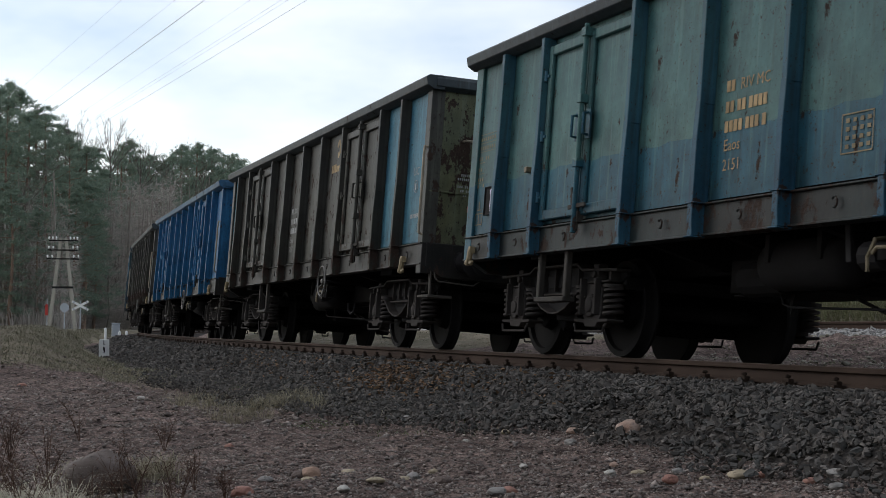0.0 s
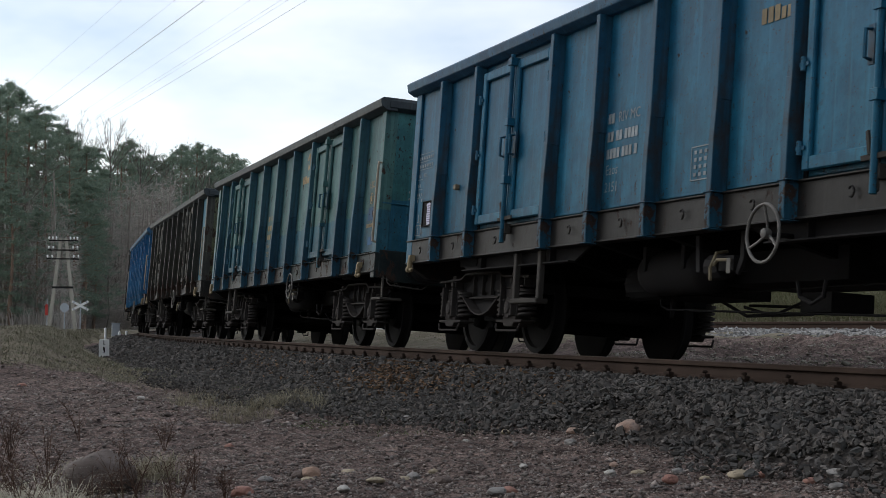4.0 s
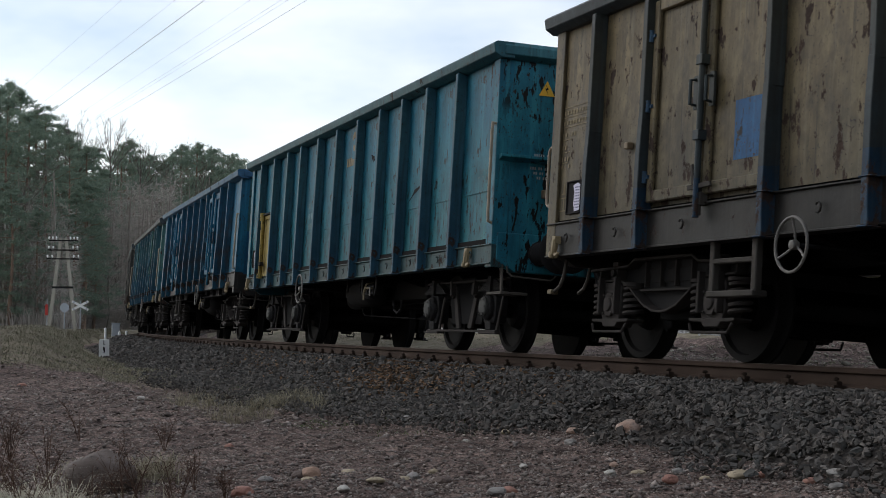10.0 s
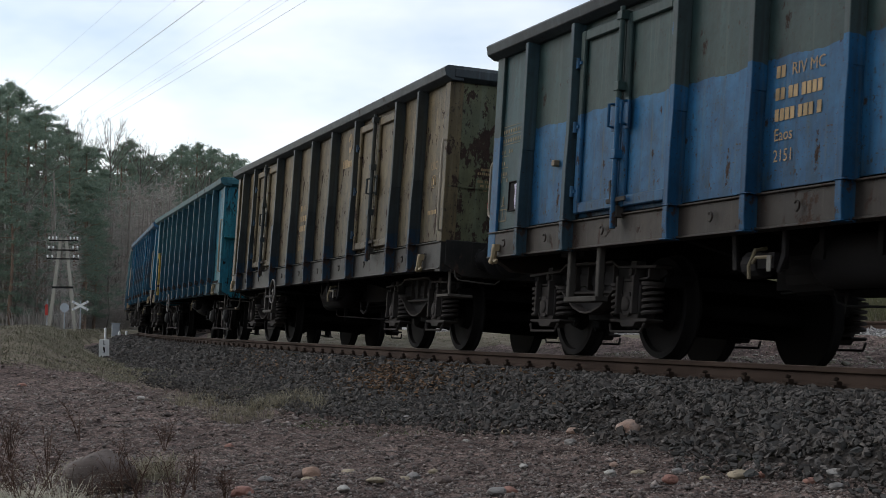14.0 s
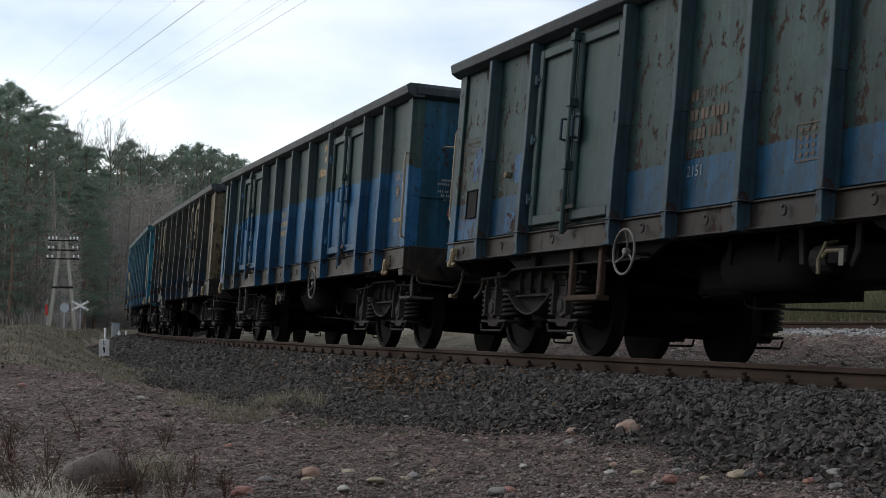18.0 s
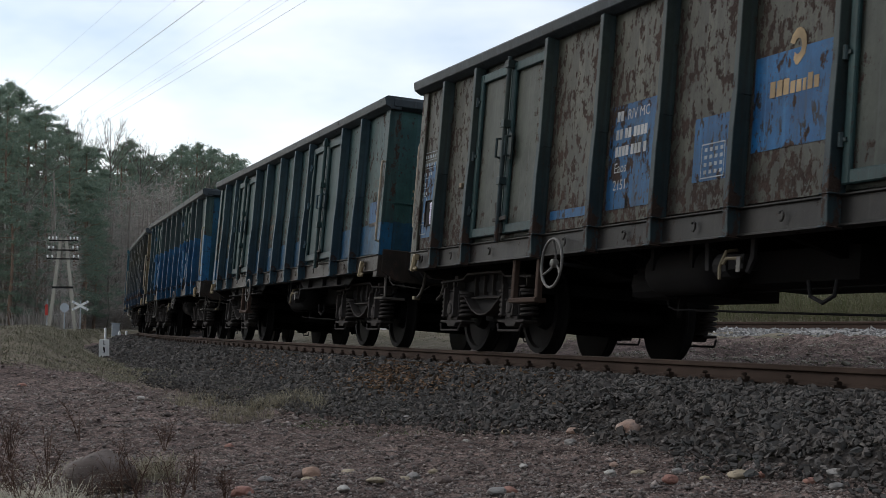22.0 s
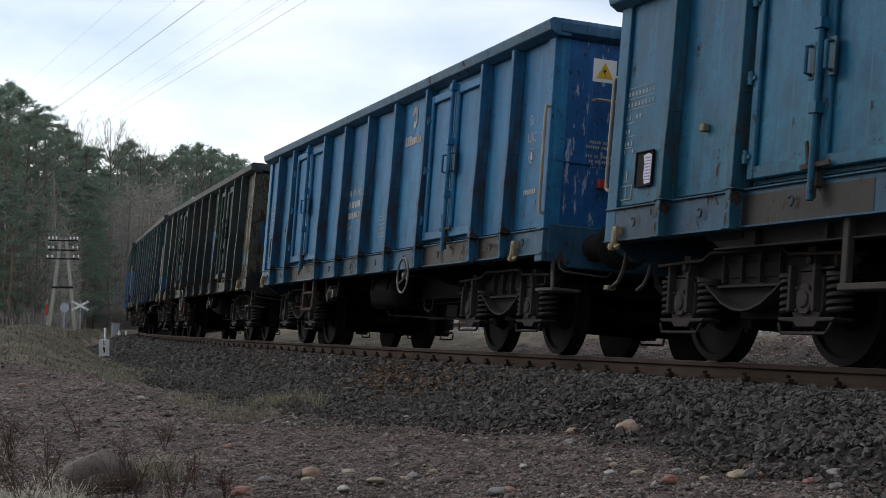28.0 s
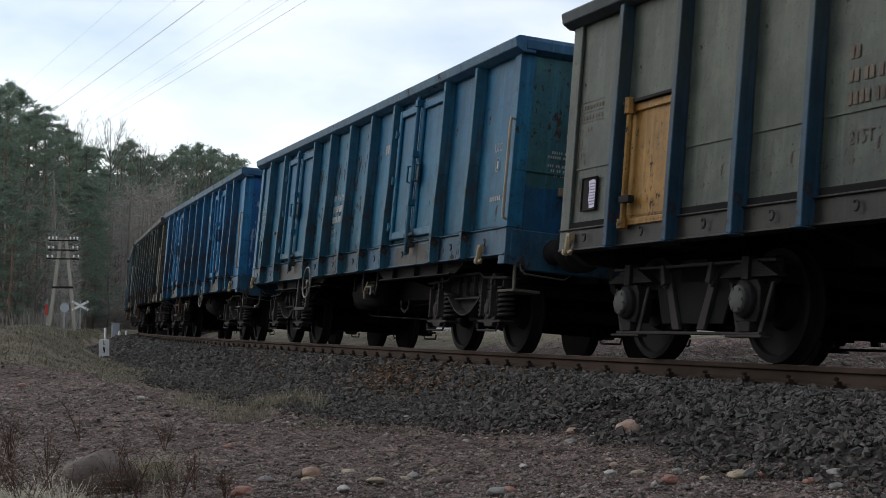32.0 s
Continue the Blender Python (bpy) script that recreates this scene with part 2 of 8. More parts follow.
# ------------------------------------------------------------ mesh building
class Build:
    """Collects faces for one mesh."""

    def __init__(self):
        self.v, self.f = [], []

    def add(self, verts, faces):
        n = len(self.v)
        self.v.extend(tuple(p) for p in verts)
        self.f.extend(tuple(i + n for i in f) for f in faces)
        return self

    def box(self, x0, x1, y0, y1, z0, z1):
        return self.add([(x, y, z) for x in (x0, x1) for y in (y0, y1) for z in (z0, z1)],
                        [(0, 1, 3, 2), (4, 6, 7, 5), (0, 4, 5, 1), (2, 3, 7, 6), (0, 2, 6, 4), (1, 5, 7, 3)])

    def prism(self, poly, a, b, axis="x"):
        """A polygon pushed along an axis from a to b."""
        def at(p, t):
            return {"x": (t, p[0], p[1]), "y": (p[0], t, p[1]), "z": (p[0], p[1], t)}[axis]
        n = len(poly)
        return self.add([at(p, a) for p in poly] + [at(p, b) for p in poly],
                        [tuple(range(n)), tuple(range(2 * n - 1, n - 1, -1))] + [(i, i + n, (i + 1) % n + n, (i + 1) % n) for i in range(n)])

    def tube(self, path, r, n=8, closed=False):
        """A round bar along a path; r: a radius, or one for each point."""
        path = [Vector(p) for p in path]
        rr = r if isinstance(r, (list, tuple)) else [r] * len(path)
        verts, m = [], len(path)
        side = None
        for i, p in enumerate(path):
            if closed:
                d = path[(i + 1) % m] - path[i - 1]
            else:
                d = path[min(i + 1, m - 1)] - path[max(i - 1, 0)]
            d.normalize()
            if side is None:
                side = d.orthogonal().normalized()
            side = (side - d * side.dot(d)).normalized()
            up = d.cross(side)
            verts += [p + (side * math.cos(k * math.tau / n) + up * math.sin(k * math.tau / n)) * rr[i] for k in range(n)]
        faces = []
        for i in range(m if closed else m - 1):
            j = (i + 1) % m
            faces += [(i * n + k, i * n + (k + 1) % n, j * n + (k + 1) % n, j * n + k) for k in range(n)]
        if not closed:
            faces += [tuple(range(n - 1, -1, -1)), tuple((m - 1) * n + k for k in range(n))]
        return self.add(verts, faces)

    def lathe(self, prof, centre, axis="y", n=20):
        """Rings (radius, place along the axis) turned round an axis through centre."""
        verts = []
        for r, t in prof:
            for k in range(n):
                a = k * math.tau / n
                u, w = r * math.cos(a), r * math.sin(a)
                d = {"x": (t, u, w), "y": (u, t, w), "z": (u, w, t)}[axis]
                verts.append(tuple(c + e for c, e in zip(centre, d)))
        faces = [(i * n + k, i * n + (k + 1) % n, (i + 1) * n + (k + 1) % n, (i + 1) * n + k) for i in range(len(prof) - 1) for k in range(n)]
        faces += [tuple(range(n - 1, -1, -1)), tuple((len(prof) - 1) * n + k for k in range(n))]
        return self.add(verts, faces)

    def mesh(self, name, bevel=0.0, round_=False):
        me = bpy.data.meshes.new(name)
        bm = bmesh.new()
        vs = [bm.verts.new(p) for p in self.v]
        for f in self.f:
            try:
                bm.faces.new([vs[i] for i in f])
            except ValueError:
                pass
        bmesh.ops.recalc_face_normals(bm, faces=bm.faces)
        if bevel:
            bmesh.ops.bevel(bm, geom=[e for e in bm.edges if len(e.link_faces) == 2 and e.calc_face_angle(0) > 0.6],
                            offset=bevel, segments=1, affect="EDGES", clamp_overlap=True)
        bm.to_mesh(me)
        bm.free()
        if round_:
            me.shade_smooth()
            me.set_sharp_from_angle(angle=radians(40))
        return me


def part(name, data, material, parent, label="", m=None):
    """One mesh object under a thing or a part; data: a Build or a shared mesh."""
    if isinstance(data, Build):
        data = data.mesh(name)
    ob = new(name, data)
    if not data.materials:
        data.materials.append(None)
    ob.material_slots[0].link = "OBJECT"
    ob.material_slots[0].material = material
    ob.parent = parent
    if m is not None:
        ob.matrix_basis = m
    if label:
        ob["label"] = label
    if name in ("small_print", "stencilling", "operator_mark", "round_mark", "lettering"):
        tagged(ob, kind="stuff")
    return ob


def thing(name, label, category, m=None, group="", kind=""):
    ob = new(name)
    ob.empty_display_size = 0.2
    if m is not None:
        ob.matrix_basis = m
    return tagged(ob, label, category, group, kind)


def solid(name, data, material, label, category, m=None, group="", kind=""):
    """A thing of one mesh."""
    if isinstance(data, Build):
        data = data.mesh(name)
    if not data.materials:
        data.materials.append(material)
    ob = new(name, data)
    ob.material_slots[0].link = "OBJECT"
    ob.material_slots[0].material = material
    if m is not None:
        ob.matrix_basis = m
    return tagged(ob, label, category, group, kind)


def quick_mesh(name, verts, faces_n, corners):
    """A large mesh from arrays: verts (n,3), corner indices, faces all with faces_n corners."""
    me = bpy.data.meshes.new(name)
    verts, corners = np.asarray(verts, np.float32), np.asarray(corners, np.int32).ravel()
    nf = len(corners) // faces_n
    me.vertices.add(len(verts))
    me.vertices.foreach_set("co", verts.ravel())
    me.loops.add(len(corners))
    me.loops.foreach_set("vertex_index", corners)
    me.polygons.add(nf)
    me.polygons.foreach_set("loop_start", np.arange(nf, dtype=np.int32) * faces_n)
    me.update(calc_edges=True)
    me.validate()
    me.shade_flat()
    return me


_text_cache = {}


def text_mesh(words, size):
    """Flat letters in the xz plane, facing +y, read from +x to -x."""
    key = (words, size)
    if key not in _text_cache:
        cu = bpy.data.curves.new("letters", "FONT")
        cu.body, cu.size, cu.resolution_u = words, size, 2
        ob = bpy.data.objects.new("letters", cu)
        scene.collection.objects.link(ob)
        me = bpy.data.meshes.new_from_object(ob.evaluated_get(bpy.context.evaluated_depsgraph_get()))
        bpy.data.objects.remove(ob)
        me.transform(Matrix(((-1, 0, 0, 0), (0, 0, 1, 0), (0, 1, 0, 0), (0, 0, 0, 1))))
        _text_cache[key] = me
    return _text_cache[key]


# ------------------------------------------------------------ the wagons
HALF = 6.32          # half the body's length
PIVOT, WHEEL_R = 4.5, 0.46
SKIN, RIB = 1.38, 1.517   # the side sheet's and the ribs' distance from the middle
TOP, FLOOR = 3.25, 1.24
# places of the ribs: three makes of wagon with doors, and the doorless one
RIBS_EVEN = (5.37, 4.37, 2.46, 1.22, 0.01, -1.21, -2.50, -4.44, -5.37)
RIBS_CLOSE = (5.21, 4.13, 2.10, 1.09, -0.01, -1.09, -2.12, -4.15, -5.21)
RIBS_LATE = (5.37, 4.31, 2.34, 1.175, -0.02, -1.22, -2.46, -4.40, -5.36)
RIBS_BLUE = (5.246, 4.214, 2.234, 1.066, -0.12, -1.34, -2.61, -4.51, -5.43)
RIBS_PLAIN = (5.20, 4.155, 3.16, 2.25, 1.15, 0.05, -1.05, -2.13, -3.11, -4.10, -5.19)
SHARED = {}
M["sill"] = plain("step_iron", (0.055, 0.05, 0.045), 0.7, 0, 0.4, 12)


def shared(key, make):
    if key not in SHARED:
        SHARED[key] = make()
    return SHARED[key]


def rib_mesh(low, floor):
    b = Build()
    # upper post, then the deeper doubled lower post, then its foot plate
    b.prism([(-0.045, SKIN), (0.045, SKIN), (0.038, RIB - 0.010), (-0.032, RIB - 0.010)], 2.0, TOP - 0.16, "z")
    b.prism([(SKIN, 2.03), (RIB - 0.009, 2.03), (RIB + 0.004, 1.70), (RIB + 0.006, 1.08), (RIB - 0.004, low - 0.02), (SKIN, low - 0.02)], -0.034, 0.043, "x")
    b.box(-0.070, 0.070, SKIN, RIB + 0.014, floor - 0.005, floor + 0.006)
    b.box(-0.048, 0.066, SKIN + 0.02, RIB + 0.016, low - 0.032, low - 0.02)
    return b.mesh("rib", 0.008)


def slim_rib_mesh(low, floor):
    b = Build()
    b.prism([(SKIN, TOP - 0.16), (RIB - 0.018, TOP - 0.16), (RIB - 0.002, 1.45), (RIB - 0.002, low - 0.02), (SKIN, low - 0.02)], -0.032, 0.042, "x")
    b.box(-0.050, 0.072, SKIN + 0.02, RIB + 0.014, low - 0.034, low - 0.02)
    return b.mesh("rib", 0.008)


def bay_mesh(width, seed, floor, seam=False):
    """One sheet of a side wall between two ribs, slightly buckled."""
    rnd = random.Random(seed)
    nx, nz = 8, 12
    v, f = [], []
    ph = rnd.random() * 9
    for i in range(nx + 1):
        for j in range(nz + 1):
            u, t = i / nx, j / nz
            d = 0.003 * noise.noise((u * 2.2 + ph, t * 3.1, ph)) * math.sin(math.pi * u) * min(1, 6 * t * (1 - t)) + 0.002 * math.sin(math.pi * u) * math.sin(math.pi * t) * 0.4
            if seam and abs(t - 0.25) < 0.02:
                d -= 0.006
            v.append(((u - 0.5) * width, SKIN + d, floor + 0.03 + t * (TOP - 0.12 - floor - 0.03)))
    for i in range(nx):
        for j in range(nz):
            a = i * (nz + 1) + j
            f.append((a, a + nz + 1, a + nz + 2, a + 1))
    b = Build().add(v, f)
    b.box(-width / 2, width / 2, SKIN - 0.045, SKIN - 0.03, floor, TOP - 0.12)
    if seam:
        b.box(-width / 2 + 0.05, width / 2 - 0.05, SKIN, SKIN + 0.008, 1.70, 1.715)
    me = b.mesh("side_sheet")
    me.shade_smooth()
    me.set_sharp_from_angle(angle=radians(30))
    return me


def sill_mesh(low, floor):
    b = Build()
    b.prism([(SKIN - 0.1, low - 0.015), (SKIN + 0.05, low - 0.015), (SKIN + 0.05, low), (SKIN + 0.03, low + 0.004), (SKIN + 0.03, floor - 0.012),
             (SKIN + 0.055, floor - 0.008), (SKIN + 0.055, floor + 0.006), (SKIN - 0.02, floor + 0.01), (SKIN - 0.02, low), (SKIN - 0.1, low)], -HALF, HALF, "x")
    return b.mesh("sill", 0.003)


def cap_mesh():
    b = Build()
    b.prism([(SKIN - 0.09, TOP - 0.17), (SKIN + 0.05, TOP - 0.17), (SKIN + 0.13, TOP - 0.125), (SKIN + 0.15, TOP - 0.03), (SKIN + 0.11, TOP), (SKIN - 0.09, TOP)],
            -HALF - 0.10, HALF + 0.10, "x")
    return b.mesh("top_rail", 0.006)


def leaf_mesh(floor):
    b = Build()
    b.box(-0.43, 0.43, SKIN + 0.005, SKIN + 0.03, floor + 0.08, 2.98)
    return b.mesh("door_leaf", 0.004)


def leaf_frame_mesh(floor):
    b = Build()
    y0, y1 = SKIN + 0.03, SKIN + 0.07
    b.box(-0.45, -0.36, y0, y1, floor + 0.06, 3.0).box(0.36, 0.45, y0, y1, floor + 0.06, 3.0)
    b.box(-0.36, 0.36, y0, y1, 2.90, 3.0).box(-0.36, 0.36, y0, y1, floor + 0.06, floor + 0.16)
    return b.mesh("door_frame", 0.01)


def lock_bar_mesh():
    b = Build()
    y = SKIN + 0.11
    b.tube([(0, y, 1.10), (0, y, 3.06)], 0.028, 8)
    for z in (1.75, 2.35, 2.98):
        b.box(-0.045, 0.045, SKIN + 0.04, y + 0.035, z - 0.04, z + 0.04)
    return b.mesh("lock_bar", 0.004)


def lock_lever_mesh():
    """The closing lever at the foot of a lock bar, with its pivot and catch."""
    b = Build()
    y = SKIN + 0.07
    b.box(-0.045, 0.045, SKIN + 0.03, y + 0.03, 1.20, 1.30)
    b.prism([(-0.20, 1.335), (0.15, 1.325), (0.16, 1.365), (-0.19, 1.375)], y + 0.02, y + 0.04, "y")
    b.prism([(0.03, 1.36), (0.07, 1.36), (0.10, 1.52), (0.07, 1.53)], y + 0.03, y + 0.05, "y")
    b.tube([(0, y + 0.02, 1.12), (0, y + 0.02, 1.34)], 0.026, 7)
    return b.mesh("lock_lever", 0.004)


def door_handle_mesh():
    b = Build()
    y = SKIN + 0.07
    b.tube([(0, y, 2.0), (0, y + 0.07, 2.01), (0, y + 0.07, 2.2), (0, y, 2.21)], 0.016, 6)
    b.box(-0.035, 0.035, y, y + 0.02, 1.97, 2.24)
    return b.mesh("door_handle")


def hinge_mesh():
    b = Build()
    b.box(-0.055, 0.055, SKIN + 0.03, SKIN + 0.085, -0.014, 0.014)
    b.tube([(0, SKIN + 0.085, -0.05), (0, SKIN + 0.085, 0.05)], 0.022, 8)
    return b.mesh("hinge")


def ring_mesh():
    """A lashing ring: an open hook of round bar on the sill."""
    b = Build()
    y = SKIN + 0.05
    b.tube([(0.032 * math.cos(a) + 0.01, y + 0.008, 1.10 + 0.038 * math.sin(a)) for a in np.linspace(0.6, 5.2, 8)], 0.008, 5)
    return b.mesh("lashing_ring")


def end_wall_mesh():
    """The end wall's sheet at x = -HALF, facing -x."""
    b = Build()
    x = -HALF
    b.box(x, x + 0.03, -SKIN, SKIN, FLOOR, TOP - 0.1)
    return b.mesh("end_wall", 0.006)


def end_post_mesh(w):
    return Build().box(-HALF - 0.07, -HALF, w - 0.06, w + 0.06, FLOOR - 0.2, TOP - 0.16).mesh("end_post", 0.01)


def end_brace_mesh(plain_kind):
    if plain_kind:
        return Build().prism([(-HALF, 2.0), (-HALF - 0.10, 2.04), (-HALF - 0.10, 2.07), (-HALF, 2.07)], -SKIN, SKIN, "y").mesh("end_brace", 0.004)
    return Build().box(-HALF - 0.014, -HALF, -SKIN, SKIN, 1.86, 1.88).mesh("end_brace", 0.003)


def end_cap_mesh():
    b = Build()
    x = -HALF
    b.prism([(x - 0.11, TOP - 0.04), (x - 0.08, TOP + 0.005), (x + 0.08, TOP + 0.005), (x + 0.08, TOP - 0.17), (x - 0.03, TOP - 0.17), (x - 0.11, TOP - 0.13)],
            -SKIN - 0.02, SKIN + 0.02, "y")
    return b.mesh("end_rail", 0.006)


def corner_post_mesh(z0, z1):
    b = Build()
    b.prism([(-HALF - 0.012, SKIN - 0.13), (-HALF - 0.012, SKIN + 0.035), (-HALF + 0.17, SKIN + 0.035), (-HALF + 0.17, SKIN), (-HALF + 0.02, SKIN), (-HALF + 0.02, SKIN - 0.13)],
            z0, z1, "z")
    return b.mesh("corner_post", 0.006)


def headstock_mesh():
    b = Build()
    b.prism([(-1.36, 1.25), (1.36, 1.25), (1.36, 0.96), (1.15, 0.84), (-1.15, 0.84), (-1.36, 0.96)], -HALF - 0.02, -HALF + 0.12, "x")
    for w in (-0.95, -0.8, 0.8, 0.95):
        for z in (0.95, 1.15):
            b.lathe([(0.022, -HALF - 0.045), (0.022, -HALF - 0.02)], (0, w, z), "x", 6)
    return b.mesh("headstock", 0.008)


def buffer_mesh():
    b = Build()
    b.lathe([(0.13, -HALF - 0.03), (0.135, -HALF - 0.05), (0.12, -HALF - 0.06), (0.115, -HALF - 0.30), (0.125, -HALF - 0.31), (0.085, -HALF - 0.32), (0.085, -HALF - 0.54)],
            (0, 0, 1.05), "x", 16)
    return b.mesh("buffer", round_=True)


def buffer_head_mesh():
    b = Build()
    b.lathe([(0.09, -HALF - 0.53), (0.22, -HALF - 0.56), (0.235, -HALF - 0.585), (0.22, -HALF - 0.60), (0.10, -HALF - 0.612)], (0, 0, 1.05), "x", 22)
    return b.mesh("buffer_head", round_=True)


def draw_hook_mesh():
    b = Build()
    b.box(-HALF - 0.12, -HALF, -0.12, 0.12, 0.93, 1.17)
    b.tube([(-HALF - 0.1, 0, 1.05), (-HALF - 0.32, 0, 1.05), (-HALF - 0.40, 0, 1.10), (-HALF - 0.36, 0, 1.16)], [0.05, 0.045, 0.04, 0.02], 8)
    b.tube([(-HALF - 0.36, 0.07, 1.06), (-HALF - 0.5, 0.07, 0.95), (-HALF - 0.7, 0.07, 0.93)], 0.022, 6)
    b.tube([(-HALF - 0.36, -0.07, 1.06), (-HALF - 0.5, -0.07, 0.95), (-HALF - 0.7, -0.07, 0.93)], 0.022, 6)
    b.tube([(-HALF - 0.2, 0.3, 0.95), (-HALF - 0.3, 0.3, 0.72), (-HALF - 0.5, 0.26, 0.58), (-HALF - 0.68, 0.2, 0.7)], 0.03, 6)
    return b.mesh("draw_hook")


def rod_pull_mesh():
    """The bent uncoupling handle under the headstock."""
    b = Build()
    x = -HALF
    b.tube([(x - 0.03, 1.24, 0.90), (x - 0.06, 1.24, 0.83), (x - 0.12, 1.21, 0.79), (x - 0.14, 0.78, 0.77), (x - 0.14, 0.72, 0.82)], 0.010, 6)
    return b.mesh("uncoupling_handle")


def tow_hook_mesh():
    b = Build()
    y = SKIN + 0.07
    b.box(-0.035, 0.035, SKIN - 0.02, y + 0.02, 1.03, 1.10)
    b.tube([(0, y, 1.07), (0, y + 0.01, 0.95), (0.03, y + 0.01, 0.915), (0.07, y + 0.01, 0.92), (0.085, y + 0.01, 0.955)], [0.034, 0.032, 0.030, 0.024, 0.012], 7)
    b.tube([(0, y, 0.945), (-0.045, y, 0.915), (-0.08, y, 0.94)], [0.028, 0.024, 0.010], 6)
    return b.mesh("tow_hook", round_=True)


def handrail_mesh():
    b = Build()
    x, y = -HALF + 0.02, SKIN + 0.075
    b.tube([(x, SKIN + 0.02, 2.39), (x, y, 2.40), (x, y + 0.005, 2.32), (x, y + 0.005, 1.45), (x, y, 1.36), (x, SKIN + 0.02, 1.34)], 0.017, 7)
    return b.mesh("corner_handrail")


def end_rail_mesh(z0, z1):
    """The grab rail that stands out before the leading end."""
    b = Build()
    x, y = -HALF - 0.17, -SKIN + 0.02
    b.tube([(-HALF + 0.01, y, z1), (x + 0.04, y, z1 + 0.01), (x + 0.008, y, z1 - 0.02), (x, y, z1 - 0.08), (x, y, z0 + 0.08), (x + 0.008, y, z0 + 0.02), (x + 0.04, y, z0), (-HALF + 0.01, y, z0 + 0.01)], 0.016, 7)
    return b.mesh("end_grab_rail", round_=True)


def end_bar_mesh():
    """A level handrail across the end wall."""
    b = Build()
    x = -HALF - 0.11
    b.tube([(-HALF, 0.98, 2.50), (x, 0.98, 2.50), (x, -0.35, 2.50), (-HALF, -0.35, 2.50)], 0.014, 7)
    return b.mesh("end_handrail")


def end_ladder_mesh():
    b = Build()
    x = -HALF - 0.13
    b.tube([(-HALF, 0.10, 2.58), (x, 0.10, 2.58), (x, 0.12, 2.5), (x, 0.12, 1.72), (x, 0.22, 1.66), (-HALF, 0.22, 1.66)], 0.018, 7)
    b.tube([(-HALF, -0.16, 2.58), (x, -0.16, 2.58), (x, -0.16, 1.68), (-HALF, -0.16, 1.68)], 0.018, 7)
    return b.mesh("end_grab_rail")


def end_step_mesh():
    b = Build()
    b.box(-HALF - 0.34, -HALF - 0.02, 0.2, 0.62, 1.40, 1.425)
    b.prism([(-HALF - 0.3, 1.40), (-HALF, 1.40), (-HALF, 1.22)], 0.25, 0.28, "y")
    b.prism([(-HALF - 0.3, 1.40), (-HALF, 1.40), (-HALF, 1.22)], 0.54, 0.57, "y")
    return b.mesh("end_step", 0.004)


def corner_step_mesh():
    b = Build()
    x = -HALF + 0.02
    b.prism([(x - 0.03, 0.98), (x + 0.04, 0.98), (x - 0.01, 0.62), (x - 0.06, 0.62)], 1.27, 1.29, "y")
    b.box(x - 0.22, x + 0.20, 1.06, 1.36, 0.595, 0.625)
    return b.mesh("corner_step", 0.004)


def front_bracket_mesh():
    """The bent bar that hangs under the leading corner."""
    b = Build()
    x = HALF - 0.10
    for y in (1.24, 0.98):
        b.tube([(x, y, 0.98), (x + 0.01, y, 0.84), (x + 0.05, y, 0.73), (x + 0.12, y, 0.65), (x + 0.24, y, 0.60)], 0.019, 6)
    return b.mesh("corner_bracket", round_=True)


def bracket_foot_mesh():
    x = HALF + 0.13
    return Build().box(x, x + 0.09, 1.20, 1.28, 0.575, 0.62).mesh("bracket_foot", 0.006)


def stirrup_mesh(rungs):
    b = Build()
    y0, y1 = SKIN - 0.06, SKIN - 0.03
    for x in (-0.30, 0.30):
        b.box(x - 0.035, x + 0.035, y0, y1 + 0.03, 0.50, 1.0)
    b.box(-0.335, 0.335, y0 - 0.05, y1 + 0.05, 0.48, 0.53)
    if rungs:
        b.box(-0.30, 0.30, y0, y1 + 0.03, 0.74, 0.78)
    return b.mesh("door_step", 0.008)


def handwheel_mesh():
    b = Build()
    b.tube([(0.23 * math.cos(a), 0, 0.23 * math.sin(a)) for a in np.linspace(0, math.tau, 25)[:-1]], 0.014, 7, True)
    for k in range(3):
        a = math.pi / 2 + k * math.tau / 3
        b.tube([(0.03 * math.cos(a), -0.04, 0.03 * math.sin(a)), (0.12 * math.cos(a), -0.03, 0.12 * math.sin(a)), (0.227 * math.cos(a), 0, 0.227 * math.sin(a))], 0.011, 6)
    b.lathe([(0.035, -0.06), (0.045, -0.04), (0.04, 0.0), (0.02, 0.01)], (0, 0, 0), "y", 10)
    return b.mesh("handwheel", round_=True)


def wheel_shaft_mesh():
    return Build().tube([(0, -0.05, 0), (0, -0.9, 0.0)], 0.02, 6).mesh("shaft")


def underframe_mesh():
    b = Build()
    b.box(-HALF + 0.1, HALF - 0.1, -SKIN + 0.02, SKIN - 0.02, FLOOR - 0.02, FLOOR + 0.02)
    for w in (-0.30, 0.18):
        b.box(-HALF + 0.1, HALF - 0.1, w, w + 0.12, 0.80, FLOOR - 0.02)
    for x in (-PIVOT, PIVOT):
        b.box(x - 0.25, x + 0.25, -1.3, 1.3, 0.92, FLOOR - 0.02)
    for x in (-2.6, -1.3, 0, 1.3, 2.6):
        b.prism([(-1.32, 1.22), (1.32, 1.22), (1.32, 1.02), (0.4, 0.82), (-0.4, 0.82), (-1.32, 1.02)], x - 0.05, x + 0.05, "x")
    return b.mesh("underframe")


